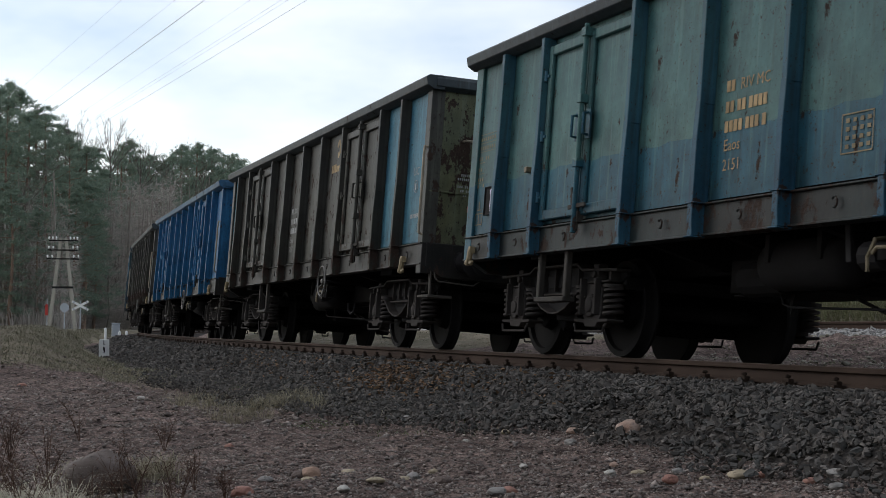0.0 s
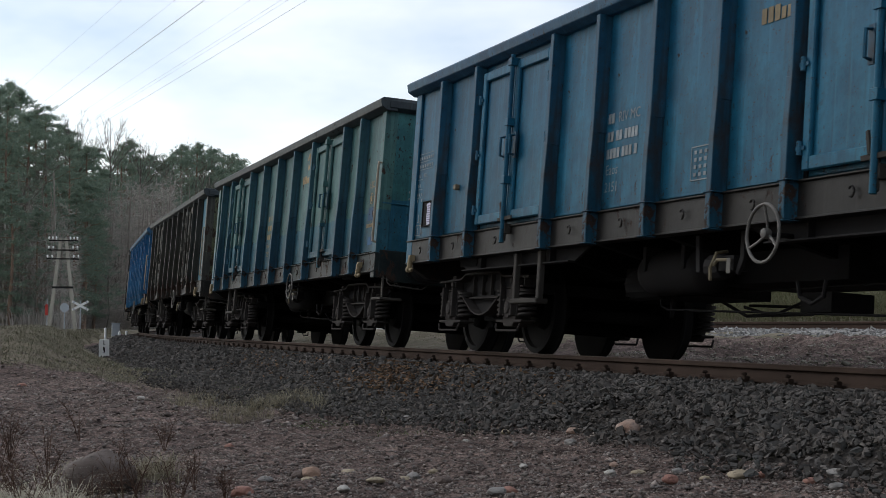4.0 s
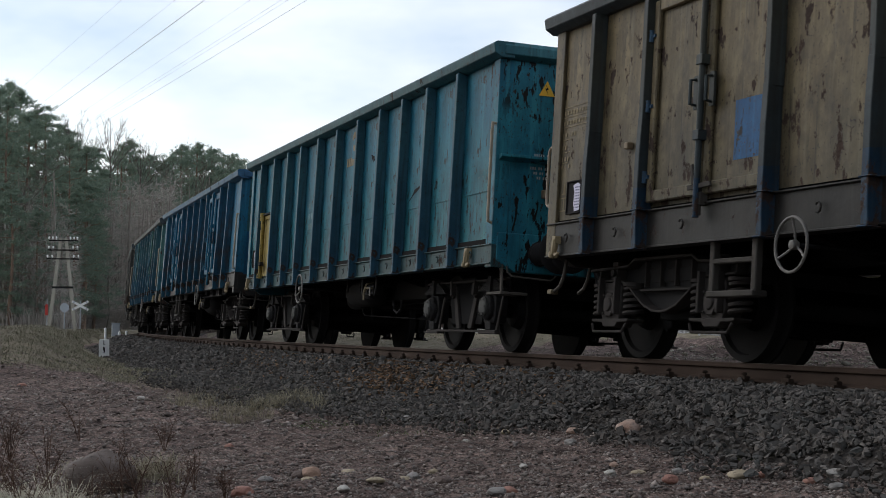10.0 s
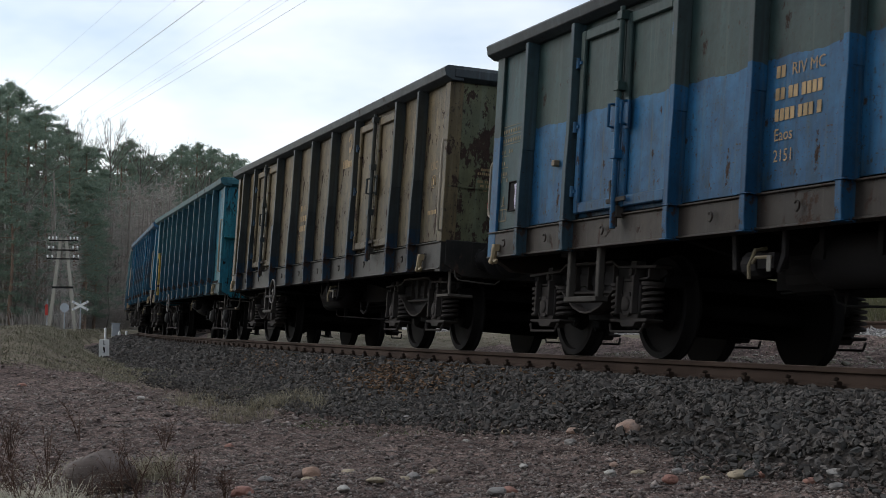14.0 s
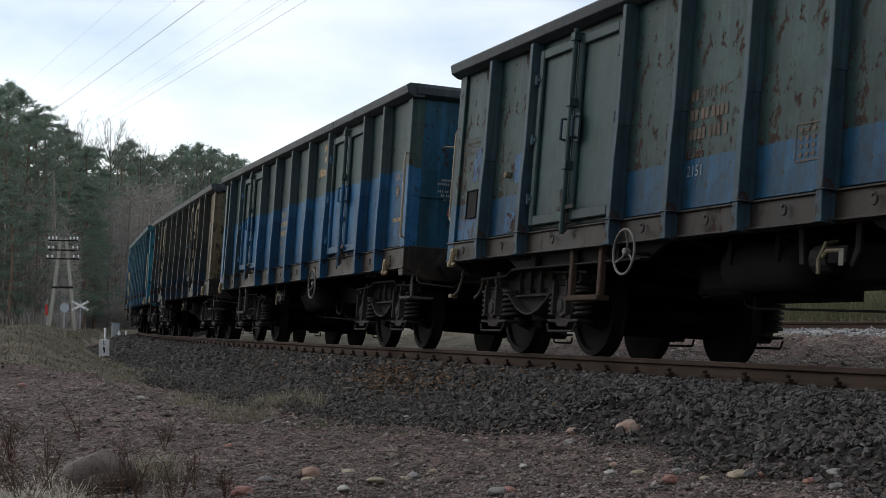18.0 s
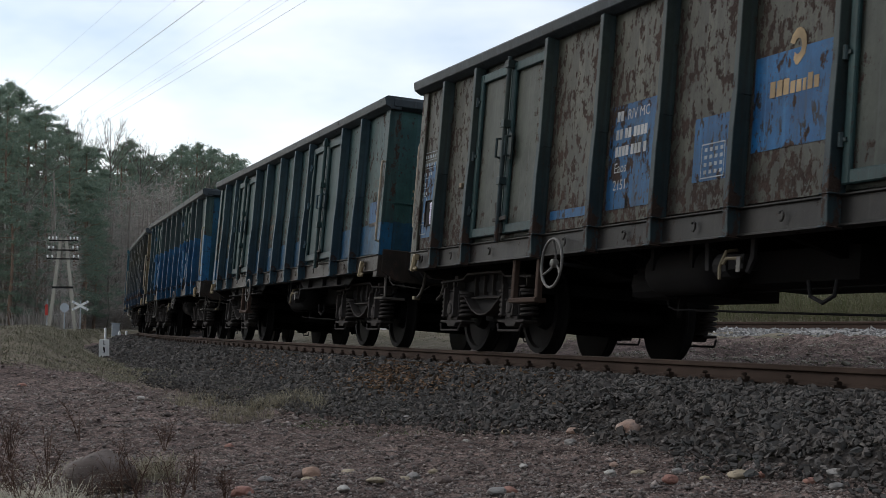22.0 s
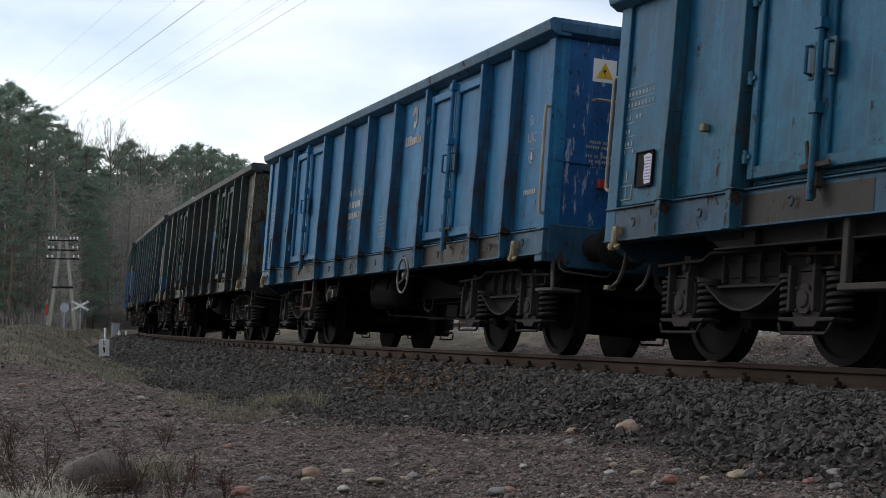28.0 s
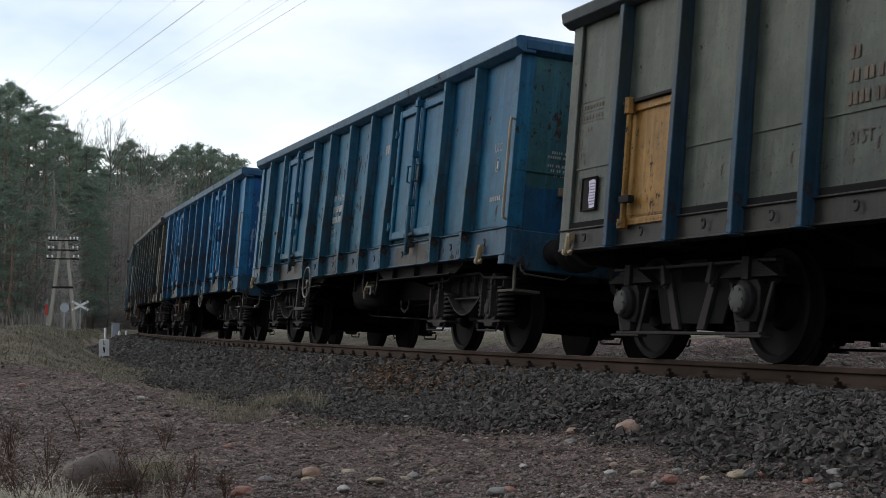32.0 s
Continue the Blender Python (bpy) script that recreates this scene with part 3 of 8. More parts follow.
def belly_mesh():
    """The deepened sill piece under a door."""
    b = Build()
    b.prism([(-1.7, 0.975), (1.75, 0.975), (1.45, 0.84), (-1.35, 0.84)], SKIN - 0.12, SKIN - 0.09, "y")
    b.box(-1.35, 1.45, SKIN - 0.12, SKIN - 0.02, 0.83, 0.845)
    for x in (-0.9, 0, 0.9):
        b.box(x - 0.012, x + 0.012, SKIN - 0.09, SKIN - 0.03, 0.845, 0.975)
    return b.mesh("sill_gusset", 0.003)


def tank_mesh():
    b = Build()
    b.lathe([(0.02, -0.62), (0.12, -0.60), (0.19, -0.53), (0.205, -0.45), (0.205, 0.45), (0.19, 0.53), (0.12, 0.60), (0.02, 0.62)], (0, 0.75, 0.78), "x", 18)
    for x in (-0.35, 0.35):
        b.box(x - 0.03, x + 0.03, 0.53, 0.97, 0.78, 1.0)
    return b.mesh("air_tank", round_=True)


def brake_gear_mesh():
    b = Build()
    b.tube([(-2.6, 0.35, 0.66), (2.4, 0.35, 0.60)], 0.010, 5)
    b.tube([(1.30, 0.62, 0.66), (1.22, 0.62, 0.49), (1.10, 0.62, 0.46), (-0.6, 0.62, 0.42), (-2.9, 0.62, 0.37)], 0.010, 5)
    b.tube([(-1.95, 1.0, 0.62), (-1.92, 1.0, 0.50), (-1.78, 1.0, 0.45), (-1.62, 1.0, 0.50), (-1.58, 1.0, 0.62)], 0.017, 6)
    # Two solid boxes added to fill the darkness under the floor.
    b.box(-1.5, 0.5, -0.4, 0.5, 0.68, 0.95)
    b.box(1.15, 2.4, -0.5, 0.4, 0.62, 0.90)
    b.lathe([(0.14, -0.3), (0.15, 0.25), (0.05, 0.3)], (1.5, 0.6, 0.70), "x", 12)
    b.prism([(1.2, 0.95), (1.4, 0.95), (1.35, 0.40)], 0.42, 0.46, "y")
    return b.mesh("brake_gear")


def truss_mesh():
    """The trussed brake pull rods under the floor's middle."""
    b = Build()
    b.tube([(0.70, 0.3, 0.56), (0.25, 0.3, 0.42), (-0.75, 0.3, 0.43), (-0.95, 0.3, 0.56)], 0.016, 5)
    b.tube([(0.30, 0.3, 0.50), (-0.16, 0.3, 0.42), (-0.72, 0.3, 0.56)], 0.014, 5)
    b.tube([(0.70, 0.0, 0.54), (-0.72, 0.0, 0.50)], 0.014, 5)
    b.box(-1.15, -0.72, 0.0, 0.4, 0.44, 0.60)
    return b.mesh("brake_truss")


def brake_beam_mesh():
    return Build().box(0.28, 0.40, -0.85, 0.85, 0.27, 0.40).mesh("brake_beam", 0.01)


def brake_shoe_mesh():
    return Build().prism([(0.40, 0.24), (0.47, 0.30), (0.44, 0.46), (0.43, 0.62), (0.36, 0.62), (0.34, 0.30)], 0.72, 0.82, "y").mesh("brake_shoe")


def brake_block_mesh():
    """A solid block added to fill the dark gap under the bogie's middle."""
    return Build().prism([(-0.30, 0.34), (0.30, 0.34), (0.32, 0.70), (-0.32, 0.70)], -0.95, 0.95, "y").mesh("brake_rigging", 0.01)


def lever_mesh():
    """Brake changeover levers, bent."""
    b = Build()
    y = SKIN - 0.10
    b.tube([(0.0, y - 0.10, 0.86), (0.0, y, 0.84), (0.02, y + 0.02, 0.76), (0.05, y + 0.02, 0.72), (0.04, y + 0.02, 0.62)], 0.015, 6)
    b.tube([(-0.16, y - 0.10, 0.78), (-0.16, y, 0.78), (-0.05, y + 0.02, 0.78), (0.0, y + 0.02, 0.74)], 0.014, 6)
    return b.mesh("brake_lever")


def lever_body_mesh():
    b = Build()
    y = SKIN - 0.22
    b.lathe([(0.03, -0.12), (0.10, -0.11), (0.11, 0.08), (0.06, 0.12)], (0.14, y, 0.74), "x", 12)
    b.box(-0.20, 0.10, y - 0.05, y + 0.08, 0.70, 0.82)
    b.prism([(-0.36, 1.0), (-0.30, 1.0), (-0.30, 0.80), (-0.24, 0.68), (-0.28, 0.66), (-0.36, 0.78)], y + 0.06, y + 0.09, "y")
    b.prism([(0.34, 1.0), (0.40, 1.0), (0.36, 0.70), (0.30, 0.70)], y + 0.06, y + 0.09, "y")
    return b.mesh("valve_body", 0.004)


def lever_plate_mesh():
    y = SKIN - 0.085
    return Build().box(-0.24, -0.18, y - 0.008, y, 0.67, 0.79).mesh("lever_plate", 0.003)


def paper_holder_mesh():
    b = Build()
    y = SKIN + 0.012
    b.box(-0.14, 0.14, y - 0.01, y + 0.006, 1.41, 1.70)
    b.box(-0.15, -0.138, y, y + 0.02, 1.40, 1.71).box(0.138, 0.15, y, y + 0.02, 1.40, 1.71)
    b.box(-0.138, 0.138, y, y + 0.02, 1.40, 1.412).box(-0.138, 0.138, y, y + 0.02, 1.698, 1.71)
    return b.mesh("paper_holder", 0.003)


def sheet_paper_mesh():
    return Build().prism([(-0.128, 1.43), (-0.02, 1.42), (0.005, 1.50), (-0.005, 1.60), (0.02, 1.67), (-0.07, 1.685), (-0.125, 1.665)], SKIN + 0.020, SKIN + 0.023, "y").mesh("paper")


def small_print_mesh():
    """The waybill's rows of small print, as bars."""
    b = Build()
    for i in range(8):
        for x0, x1 in ((-0.115, -0.085), (-0.078, -0.040), (-0.033, -0.015)):
            b.box(x0, x1, SKIN + 0.0234, SKIN + 0.0240, 1.450 + 0.027 * i, 1.462 + 0.027 * i)
    return b.mesh("small_print")


def small_box_mesh():
    return Build().box(-0.035, 0.035, SKIN, SKIN + 0.06, 1.79, 1.85).mesh("bracket_box", 0.008)


def end_box_mesh():
    return Build().box(-HALF - 0.06, -HALF, 0.79, 0.88, 1.64, 1.73).mesh("end_box", 0.008)


def warning_mesh():
    b = Build()
    x = -HALF - 0.006
    b.prism([(0.78, 2.735), (0.96, 2.735), (0.87, 2.895)], x - 0.004, x, "x")
    return b.mesh("warning_triangle")


def warning_plate_mesh():
    return Build().box(-HALF - 0.005, -HALF, 0.745, 0.995, 2.695, 2.925).mesh("warning_plate")


def bolt_mesh():
    x = -HALF - 0.013
    return Build().prism([(0.887, 2.855), (0.852, 2.80), (0.873, 2.80), (0.858, 2.752), (0.894, 2.815), (0.87, 2.815)], x, x + 0.002, "x").mesh("lightning_mark")


def bars_mesh(rows, face="side"):
    """Unreadable lines of writing as plain bars; rows: (x0, x1, z0, z1) on the side, or (y0, y1, ...) on the end."""
    b = Build()
    for u0, u1, z0, z1 in rows:
        if face == "side":
            b.box(u0, u1, SKIN + 0.0056, SKIN + 0.0066, z0, z1)
        else:
            b.box(-HALF - 0.006, -HALF - 0.004, u0, u1, z0, z1)
    return b.mesh("stencil_bars")


def code_bars():
    """The registration lines: short bars in words."""
    rows = []
    for z, words in ((2.075, (2,)), (1.91, (2, 2, 4)), (1.755, (4, 3, 1))):
        x = 0.40
        for n in words:
            for k in range(n):
                rows.append((x - 0.052, x, z, z + 0.09))
                x -= 0.066
            x -= 0.035
    return bars_mesh(rows)


def table_bars():
    rows = [(-0.18, 0.18, 1.69, 1.70), (-0.18, 0.18, 1.42, 1.43), (-0.18, -0.172, 1.42, 1.70), (0.172, 0.18, 1.42, 1.70)]
    rows += [(-0.15 + 0.08 * i, -0.11 + 0.08 * i, 1.455 + 0.06 * j, 1.485 + 0.06 * j) for i in range(4) for j in range(4)]
    return bars_mesh(rows)


def grid_bars():
    """The load table near the leading corner."""
    rows = []
    for z in (2.14, 2.235, 2.33):
        rows.append((-0.27, 0.27, z, z + 0.005))
    rows += [(-0.25 + 0.062 * i, -0.222 + 0.062 * i, z, z + 0.038) for i in range(8) for z in (2.165, 2.262)]
    rows += [(x, x + 0.026, z, z + 0.038) for z, xs in ((2.05, (0.2, 0.14, 0.02, -0.04)), (1.93, (0.2, 0.14)), (1.82, (0.2, 0.14, 0.08)), (1.75, (0.2, 0.05))) for x in xs]
    rows += [(0.06, 0.25, 2.02, 2.026), (0.06, 0.25, 1.90, 1.906), (0.10, 0.25, 1.80, 1.806)]
    rows += [(0.03, 0.23, 1.46, 1.47), (0.03, 0.23, 1.34, 1.35), (0.03, 0.04, 1.35, 1.46), (0.13, 0.14, 1.35, 1.46), (0.22, 0.23, 1.35, 1.46), (0.125, 0.145, 1.5, 1.6), (0.09, 0.18, 1.5, 1.51)]
    return bars_mesh(rows)


def round_mark_mesh():
    """A stencilled ring under the lettering by the trailing corner, with the bars of a small caption below."""
    b = Build()
    b.tube([(0.07 * math.cos(a), SKIN + 0.004, 1.96 + 0.075 * math.sin(a)) for a in np.linspace(0, math.tau, 17)[:-1]], 0.004, 4, True)
    b.box(-0.02, 0.02, SKIN + 0.0056, SKIN + 0.0066, 1.92, 2.0)
    for k in range(6):
        b.box(-0.16 + 0.055 * k, -0.125 + 0.055 * k, SKIN + 0.0056, SKIN + 0.0066, 1.57, 1.62)
    return b.mesh("round_mark")


def end_bars():
    rows = []
    for i, (z, words) in enumerate(((1.94, (3, 2, 5)), (1.89, (2, 2, 2, 4)), (1.84, (2, 2, 2)), (2.03, (6, 4, 3)), (2.08, (5, 3)))):
        y = 1.02 - 0.04 * (i % 3)
        for n in words:
            for k in range(n):
                rows.append((y - 0.015, y, z, z + 0.028))
                y -= 0.025
            y -= 0.02
    return bars_mesh(rows, "end")


def crest_mesh():
    """The operator's mark: a plain swirl shape over a plain bar of letters."""
    b = Build()
    y = SKIN + 0.0056
    pts = [(0.11 * math.cos(a) * (1 if a < 4 else 0.6), 2.74 + 0.14 * math.sin(a)) for a in np.linspace(0.3, 5.6, 12)]
    b.prism([(p[0], p[1]) for p in pts] + [(0.05 * math.cos(a), 2.74 + 0.06 * math.sin(a)) for a in np.linspace(5.6, 0.3, 12)], y, y + 0.002, "y")
    x = 0.34
    for wd, h in ((0.09, 0.12), (0.09, 0.12), (0.09, 0.12), (0.08, 0.09), (0.08, 0.09), (0.06, 0.09), (0.08, 0.12), (0.08, 0.09)):
        b.box(x - wd + 0.02, x, y, y + 0.002, 2.40, 2.40 + h)
        x -= wd
    return b.mesh("operator_mark")


# bogies: origin on the track's middle under the pivot
FRAME_TOP = [(-1.34, 0.74), (-1.28, 0.80), (-0.62, 0.82), (-0.50, 0.87), (0.50, 0.87), (0.62, 0.82), (1.28, 0.80), (1.34, 0.74)]
FRAME_LOW = [(1.20, 0.68), (0.78, 0.67), (0.62, 0.64), (0.46, 0.54), (0.28, 0.44), (0.12, 0.395), (0.0, 0.385), (-0.12, 0.395), (-0.28, 0.44), (-0.46, 0.54), (-0.62, 0.64), (-0.78, 0.67), (-1.20, 0.68)]


def side_frame_mesh():
    """The web of a bogie's side frame, sagging between the axle boxes."""
    b = Build()
    b.prism(FRAME_TOP + FRAME_LOW, 0.98, 1.02, "y")
    b.prism([(-0.40, 0.78), (0.40, 0.78), (0.34, 0.66), (-0.34, 0.66)], 1.02, 1.035, "y")
    return b.mesh("side_frame", 0.004)


def frame_flange_mesh():
    """The flanges round the side frame's web, with stiffeners."""
    b = Build()
    b.prism([(-1.34, 0.80), (-0.62, 0.82), (-0.50, 0.875), (0.50, 0.875), (0.62, 0.82), (1.34, 0.80), (1.34, 0.775), (0.62, 0.795), (0.50, 0.85), (-0.50, 0.85), (-0.62, 0.795), (-1.34, 0.775)], 0.98, 1.14, "y")
    b.prism(FRAME_LOW + [(p[0], p[1] + 0.02) for p in FRAME_LOW[::-1]], 1.02, 1.14, "y")
    b.prism([(-0.46, 0.60), (0.46, 0.60), (0.44, 0.58), (-0.44, 0.58)], 1.02, 1.09, "y")
    for x in (-0.40, -0.13, 0.13, 0.40):
        b.box(x - 0.01, x + 0.01, 1.02, 1.07, 0.62, 0.85)
    for x in (-1.18, 1.18):
        b.box(x - 0.015, x + 0.015, 1.02, 1.12, 0.69, 0.80)
    return b.mesh("flange", 0.004)


def bolster_mesh():
    return Build().prism([(-1.0, 0.64), (1.0, 0.64), (1.0, 0.84), (0.3, 0.90), (-0.3, 0.90), (-1.0, 0.84)], -0.22, 0.22, "x").mesh("bogie", 0.01)


def end_beam_mesh():
    return Build().box(-0.03, 0.03, -1.0, 1.0, 0.62, 0.74).mesh("end_beam", 0.006)


def axle_box_mesh():
    """A cast axle box with its cover, guide ribs and the spring seat below."""
    b = Build()
    b.prism([(-0.15, 0.34), (0.15, 0.34), (0.19, 0.42), (0.19, 0.63), (0.15, 0.69), (-0.15, 0.69), (-0.19, 0.63), (-0.19, 0.42)], 0.97, 1.14, "y")
    b.prism([(0.105 * math.cos(a), 0.49 + 0.115 * math.sin(a)) for a in np.arange(8) * math.tau / 8 + 0.39], 1.14, 1.17, "y")
    b.lathe([(0.07, 1.17), (0.06, 1.185), (0.02, 1.19)], (0, 0, 0.49), "y", 10)
    for x in (-0.075, 0.075):
        for z in (0.41, 0.57):
            b.lathe([(0.014, 1.17), (0.014, 1.185)], (x, 0, z), "y", 6)
    for x in (-0.15, 0.15):
        b.box(x - 0.018, x + 0.018, 1.14, 1.20, 0.40, 0.74)
    b.box(-0.05, 0.05, 1.02, 1.12, 0.71, 0.88)
    b.lathe([(0.035, 1.12), (0.035, 1.15)], (0, 0, 0.78), "y", 8)
    b.prism([(-0.35, 0.345), (-0.33, 0.335), (-0.15, 0.33), (-0.11, 0.29), (0.11, 0.29), (0.15, 0.33), (0.33, 0.335), (0.35, 0.345), (0.35, 0.362), (-0.35, 0.362)], 0.98, 1.15, "y")
    b.tube([(-0.33, 1.15, 0.32), (-0.28, 1.16, 0.245), (0.28, 1.16, 0.245), (0.33, 1.15, 0.32)], 0.015, 5)
    return b.mesh("axle_box", 0.006)


def spring_mesh():
    b = Build()
    pts = [(0.085 * math.cos(a), 0.085 * math.sin(a), 0.375 + 0.25 * a / (math.tau * 4.6)) for a in np.linspace(0, math.tau * 4.6, 46)]
    b.tube(pts, 0.019, 5)
    b.lathe([(0.11, 0.63), (0.11, 0.66)], (0, 0, 0), "z", 10)
    return b.mesh("spring", round_=True)


def wheelset_mesh():
    """Axle and two flanged wheels, origin on the axle."""
    b = Build()
    b.tube([(0, -1.02, 0), (0, 1.02, 0)], 0.08, 10)
    for sg in (1, -1):
        prof = [(0.10, 0.66), (0.42, 0.675), (0.485, 0.68), (0.488, 0.705), (0.466, 0.72), (WHEEL_R, 0.74), (WHEEL_R - 0.006, 0.815), (0.40, 0.815), (0.39, 0.775), (0.20, 0.735), (0.17, 0.82), (0.10, 0.83)]
        b.lathe([(r, sg * t) for r, t in prof], (0, 0, 0), "y", 36)
    return b.mesh("wheelset", round_=True)


def plate_frame_mesh():
    """The older bogie's side frame: a pressed plate with a drooping middle."""
    b = Build()
    b.prism([(-1.32, 0.80), (1.32, 0.80), (1.32, 0.66), (1.22, 0.60), (0.62, 0.60), (0.5, 0.30), (-0.5, 0.30), (-0.62, 0.60), (-1.22, 0.60), (-1.32, 0.66)], 0.97, 1.0, "y")
    return b.mesh("side_frame", 0.005)


def strap_mesh():
    """Top flange, hanging straps with bolts and the low tie bar of the older bogie."""
    b = Build()
    b.prism([(-1.32, 0.80), (1.32, 0.80), (1.32, 0.775), (-1.32, 0.775)], 1.0, 1.07, "y")
    for k in (1, -1):
        b.prism([(k * 0.44, 0.74), (k * 0.35, 0.74), (k * 0.14, 0.25), (k * 0.26, 0.25)], 1.0, 1.035, "y")
        b.prism([(k * 0.43, 0.80), (k * 0.38, 0.80), (k * 0.33, 0.64), (k * 0.40, 0.62)], 1.035, 1.09, "y")
        b.lathe([(0.035, 1.035), (0.035, 1.06), (0.02, 1.07)], (k * 0.38, 0, 0.63), "y", 8)
        b.prism([(k * 1.30, 0.62), (k * 1.26, 0.62), (k * 1.10, 0.22), (k * 1.16, 0.22)], 1.04, 1.06, "y")
        b.prism([(k * 0.70, 0.62), (k * 0.66, 0.62), (k * 0.80, 0.22), (k * 0.86, 0.22)], 1.04, 1.06, "y")
    b.box(-1.18, 1.18, 1.03, 1.09, 0.205, 0.23)
    for k in (-0.975, 0.975):
        b.box(k - 0.26, k + 0.26, 1.02, 1.11, 0.185, 0.204)
    return b.mesh("strap_frame", 0.004)


def round_axle_box_mesh():
    b = Build()
    b.prism([(-0.15, 0.31), (0.15, 0.31), (0.19, 0.39), (0.19, 0.57), (0.13, 0.64), (-0.13, 0.64), (-0.19, 0.57), (-0.19, 0.39)], 0.95, 1.09, "y")
    b.lathe([(0.15, 1.09), (0.145, 1.13), (0.12, 1.15)], (0, 0, 0.48), "y", 16)
    b.box(-0.08, 0.08, 1.0, 1.10, 0.23, 0.32)
    return b.mesh("axle_box", 0.006)


def axle_cover_mesh():
    b = Build()
    b.lathe([(0.112, 1.14), (0.112, 1.17), (0.10, 1.185), (0.03, 1.195)], (0, 0, 0.48), "y", 16)
    for a in np.arange(6) * math.tau / 6:
        b.lathe([(0.012, 1.18), (0.012, 1.195)], (0.085 * math.cos(a), 0, 0.48 + 0.085 * math.sin(a)), "y", 6)
    return b.mesh("axle_cover")


def leaf_spring_mesh():
    b = Build()
    for i in range(6):
        n = 0.42 - 0.055 * i
        b.prism([(-n, 0.66 + 0.022 * i), (n, 0.66 + 0.022 * i), (n * 0.9, 0.68 + 0.022 * i), (-n * 0.9, 0.68 + 0.022 * i)], 0.99, 1.09, "y")
    b.box(-0.05, 0.05, 0.97, 1.12, 0.64, 0.82)
    return b.mesh("leaf_spring")


WHEELSETS = []
WAGONS = []


def add_bogie(car, x, plate, lean):
    turn = Matrix.Translation((x, 0.75, 0)) @ Matrix.Rotation(-lean, 4, "X") @ Matrix.Translation((0, -0.75, 0))
    if plate:
        bg = part("bogie", shared("bolster", bolster_mesh), M["shaded_grime"], car, "plate-framed bogie in brake dust and painted-in shade", turn)
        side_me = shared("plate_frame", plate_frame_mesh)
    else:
        bg = part("bogie", shared("bolster", bolster_mesh), M["shaded_grime"], car, "cast bogie in brake dust and painted-in shade", turn)
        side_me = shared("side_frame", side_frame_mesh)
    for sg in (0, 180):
        # Webs are darker than their flanges: recess shade put into the colour.
        part("side_frame", side_me, M["shaded_grime"] if plate else M["iron"], bg, "", pose(0, 0, 0, 0, 0, sg))
        if plate:
            part("strap_frame", shared("straps", strap_mesh), M["bogie"], bg, "", pose(0, 0, 0, 0, 0, sg))
        else:
            part("flange", shared("frame_flange", frame_flange_mesh), M["bogie"], bg, "", pose(0, 0, 0, 0, 0, sg))
    part("brake_rigging", shared("brake_rigging", brake_block_mesh), M["shaded_grime"], bg)
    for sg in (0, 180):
        part("brake_beam", shared("brake_beam", brake_beam_mesh), M["shaded_grime"], bg, "", pose(0, 0, 0, 0, 0, sg))
        part("brake_shoe", shared("brake_shoe", brake_shoe_mesh), M["shaded_grime"], bg, "", pose(0, 0, 0, 0, 0, sg))
        part("brake_shoe", shared("brake_shoe_b", lambda: mirror_y(shared("brake_shoe", brake_shoe_mesh))), M["shaded_grime"], bg, "", pose(0, 0, 0, 0, 0, sg))
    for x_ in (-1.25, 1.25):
        part("end_beam", shared("end_beam", end_beam_mesh), M["shaded_grime"], bg, "", pose(x_, 0, 0))
    base = 0.975 if plate else 0.885
    for k in (base, -base):
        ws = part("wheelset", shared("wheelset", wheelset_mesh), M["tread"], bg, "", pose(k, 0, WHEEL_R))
        WHEELSETS.append((ws, k))
        for sg in (0, 180):
            r = pose(0, 0, 0, 0, 0, sg)
            at = Matrix.Translation((k, 0, 0)) @ r
            if plate:
                part("axle_box", shared("round_box", round_axle_box_mesh), M["iron"], bg, "", at)
                part("axle_cover", shared("axle_cover", axle_cover_mesh), M["axle_cover"], bg, "round grey axle box cover", at)
                part("leaf_spring", shared("leaf_spring", leaf_spring_mesh), M["iron"], bg, "", at)
            else:
                part("axle_box", shared("axle_box", axle_box_mesh), M["bogie"], bg, "", Matrix.Translation((0, 0, -0.025)) @ at)
                for dx in (0.29, -0.29):
                    part("spring", shared("spring", spring_mesh), M["bogie"], bg, "", Matrix.Translation((k + dx, 1.06 if sg == 0 else -1.06, 0)))


def letters(words, size, x, z, material, car):
    return part("lettering", text_mesh(words, size), material, car, "", pose(x, SKIN + 0.0075, z))


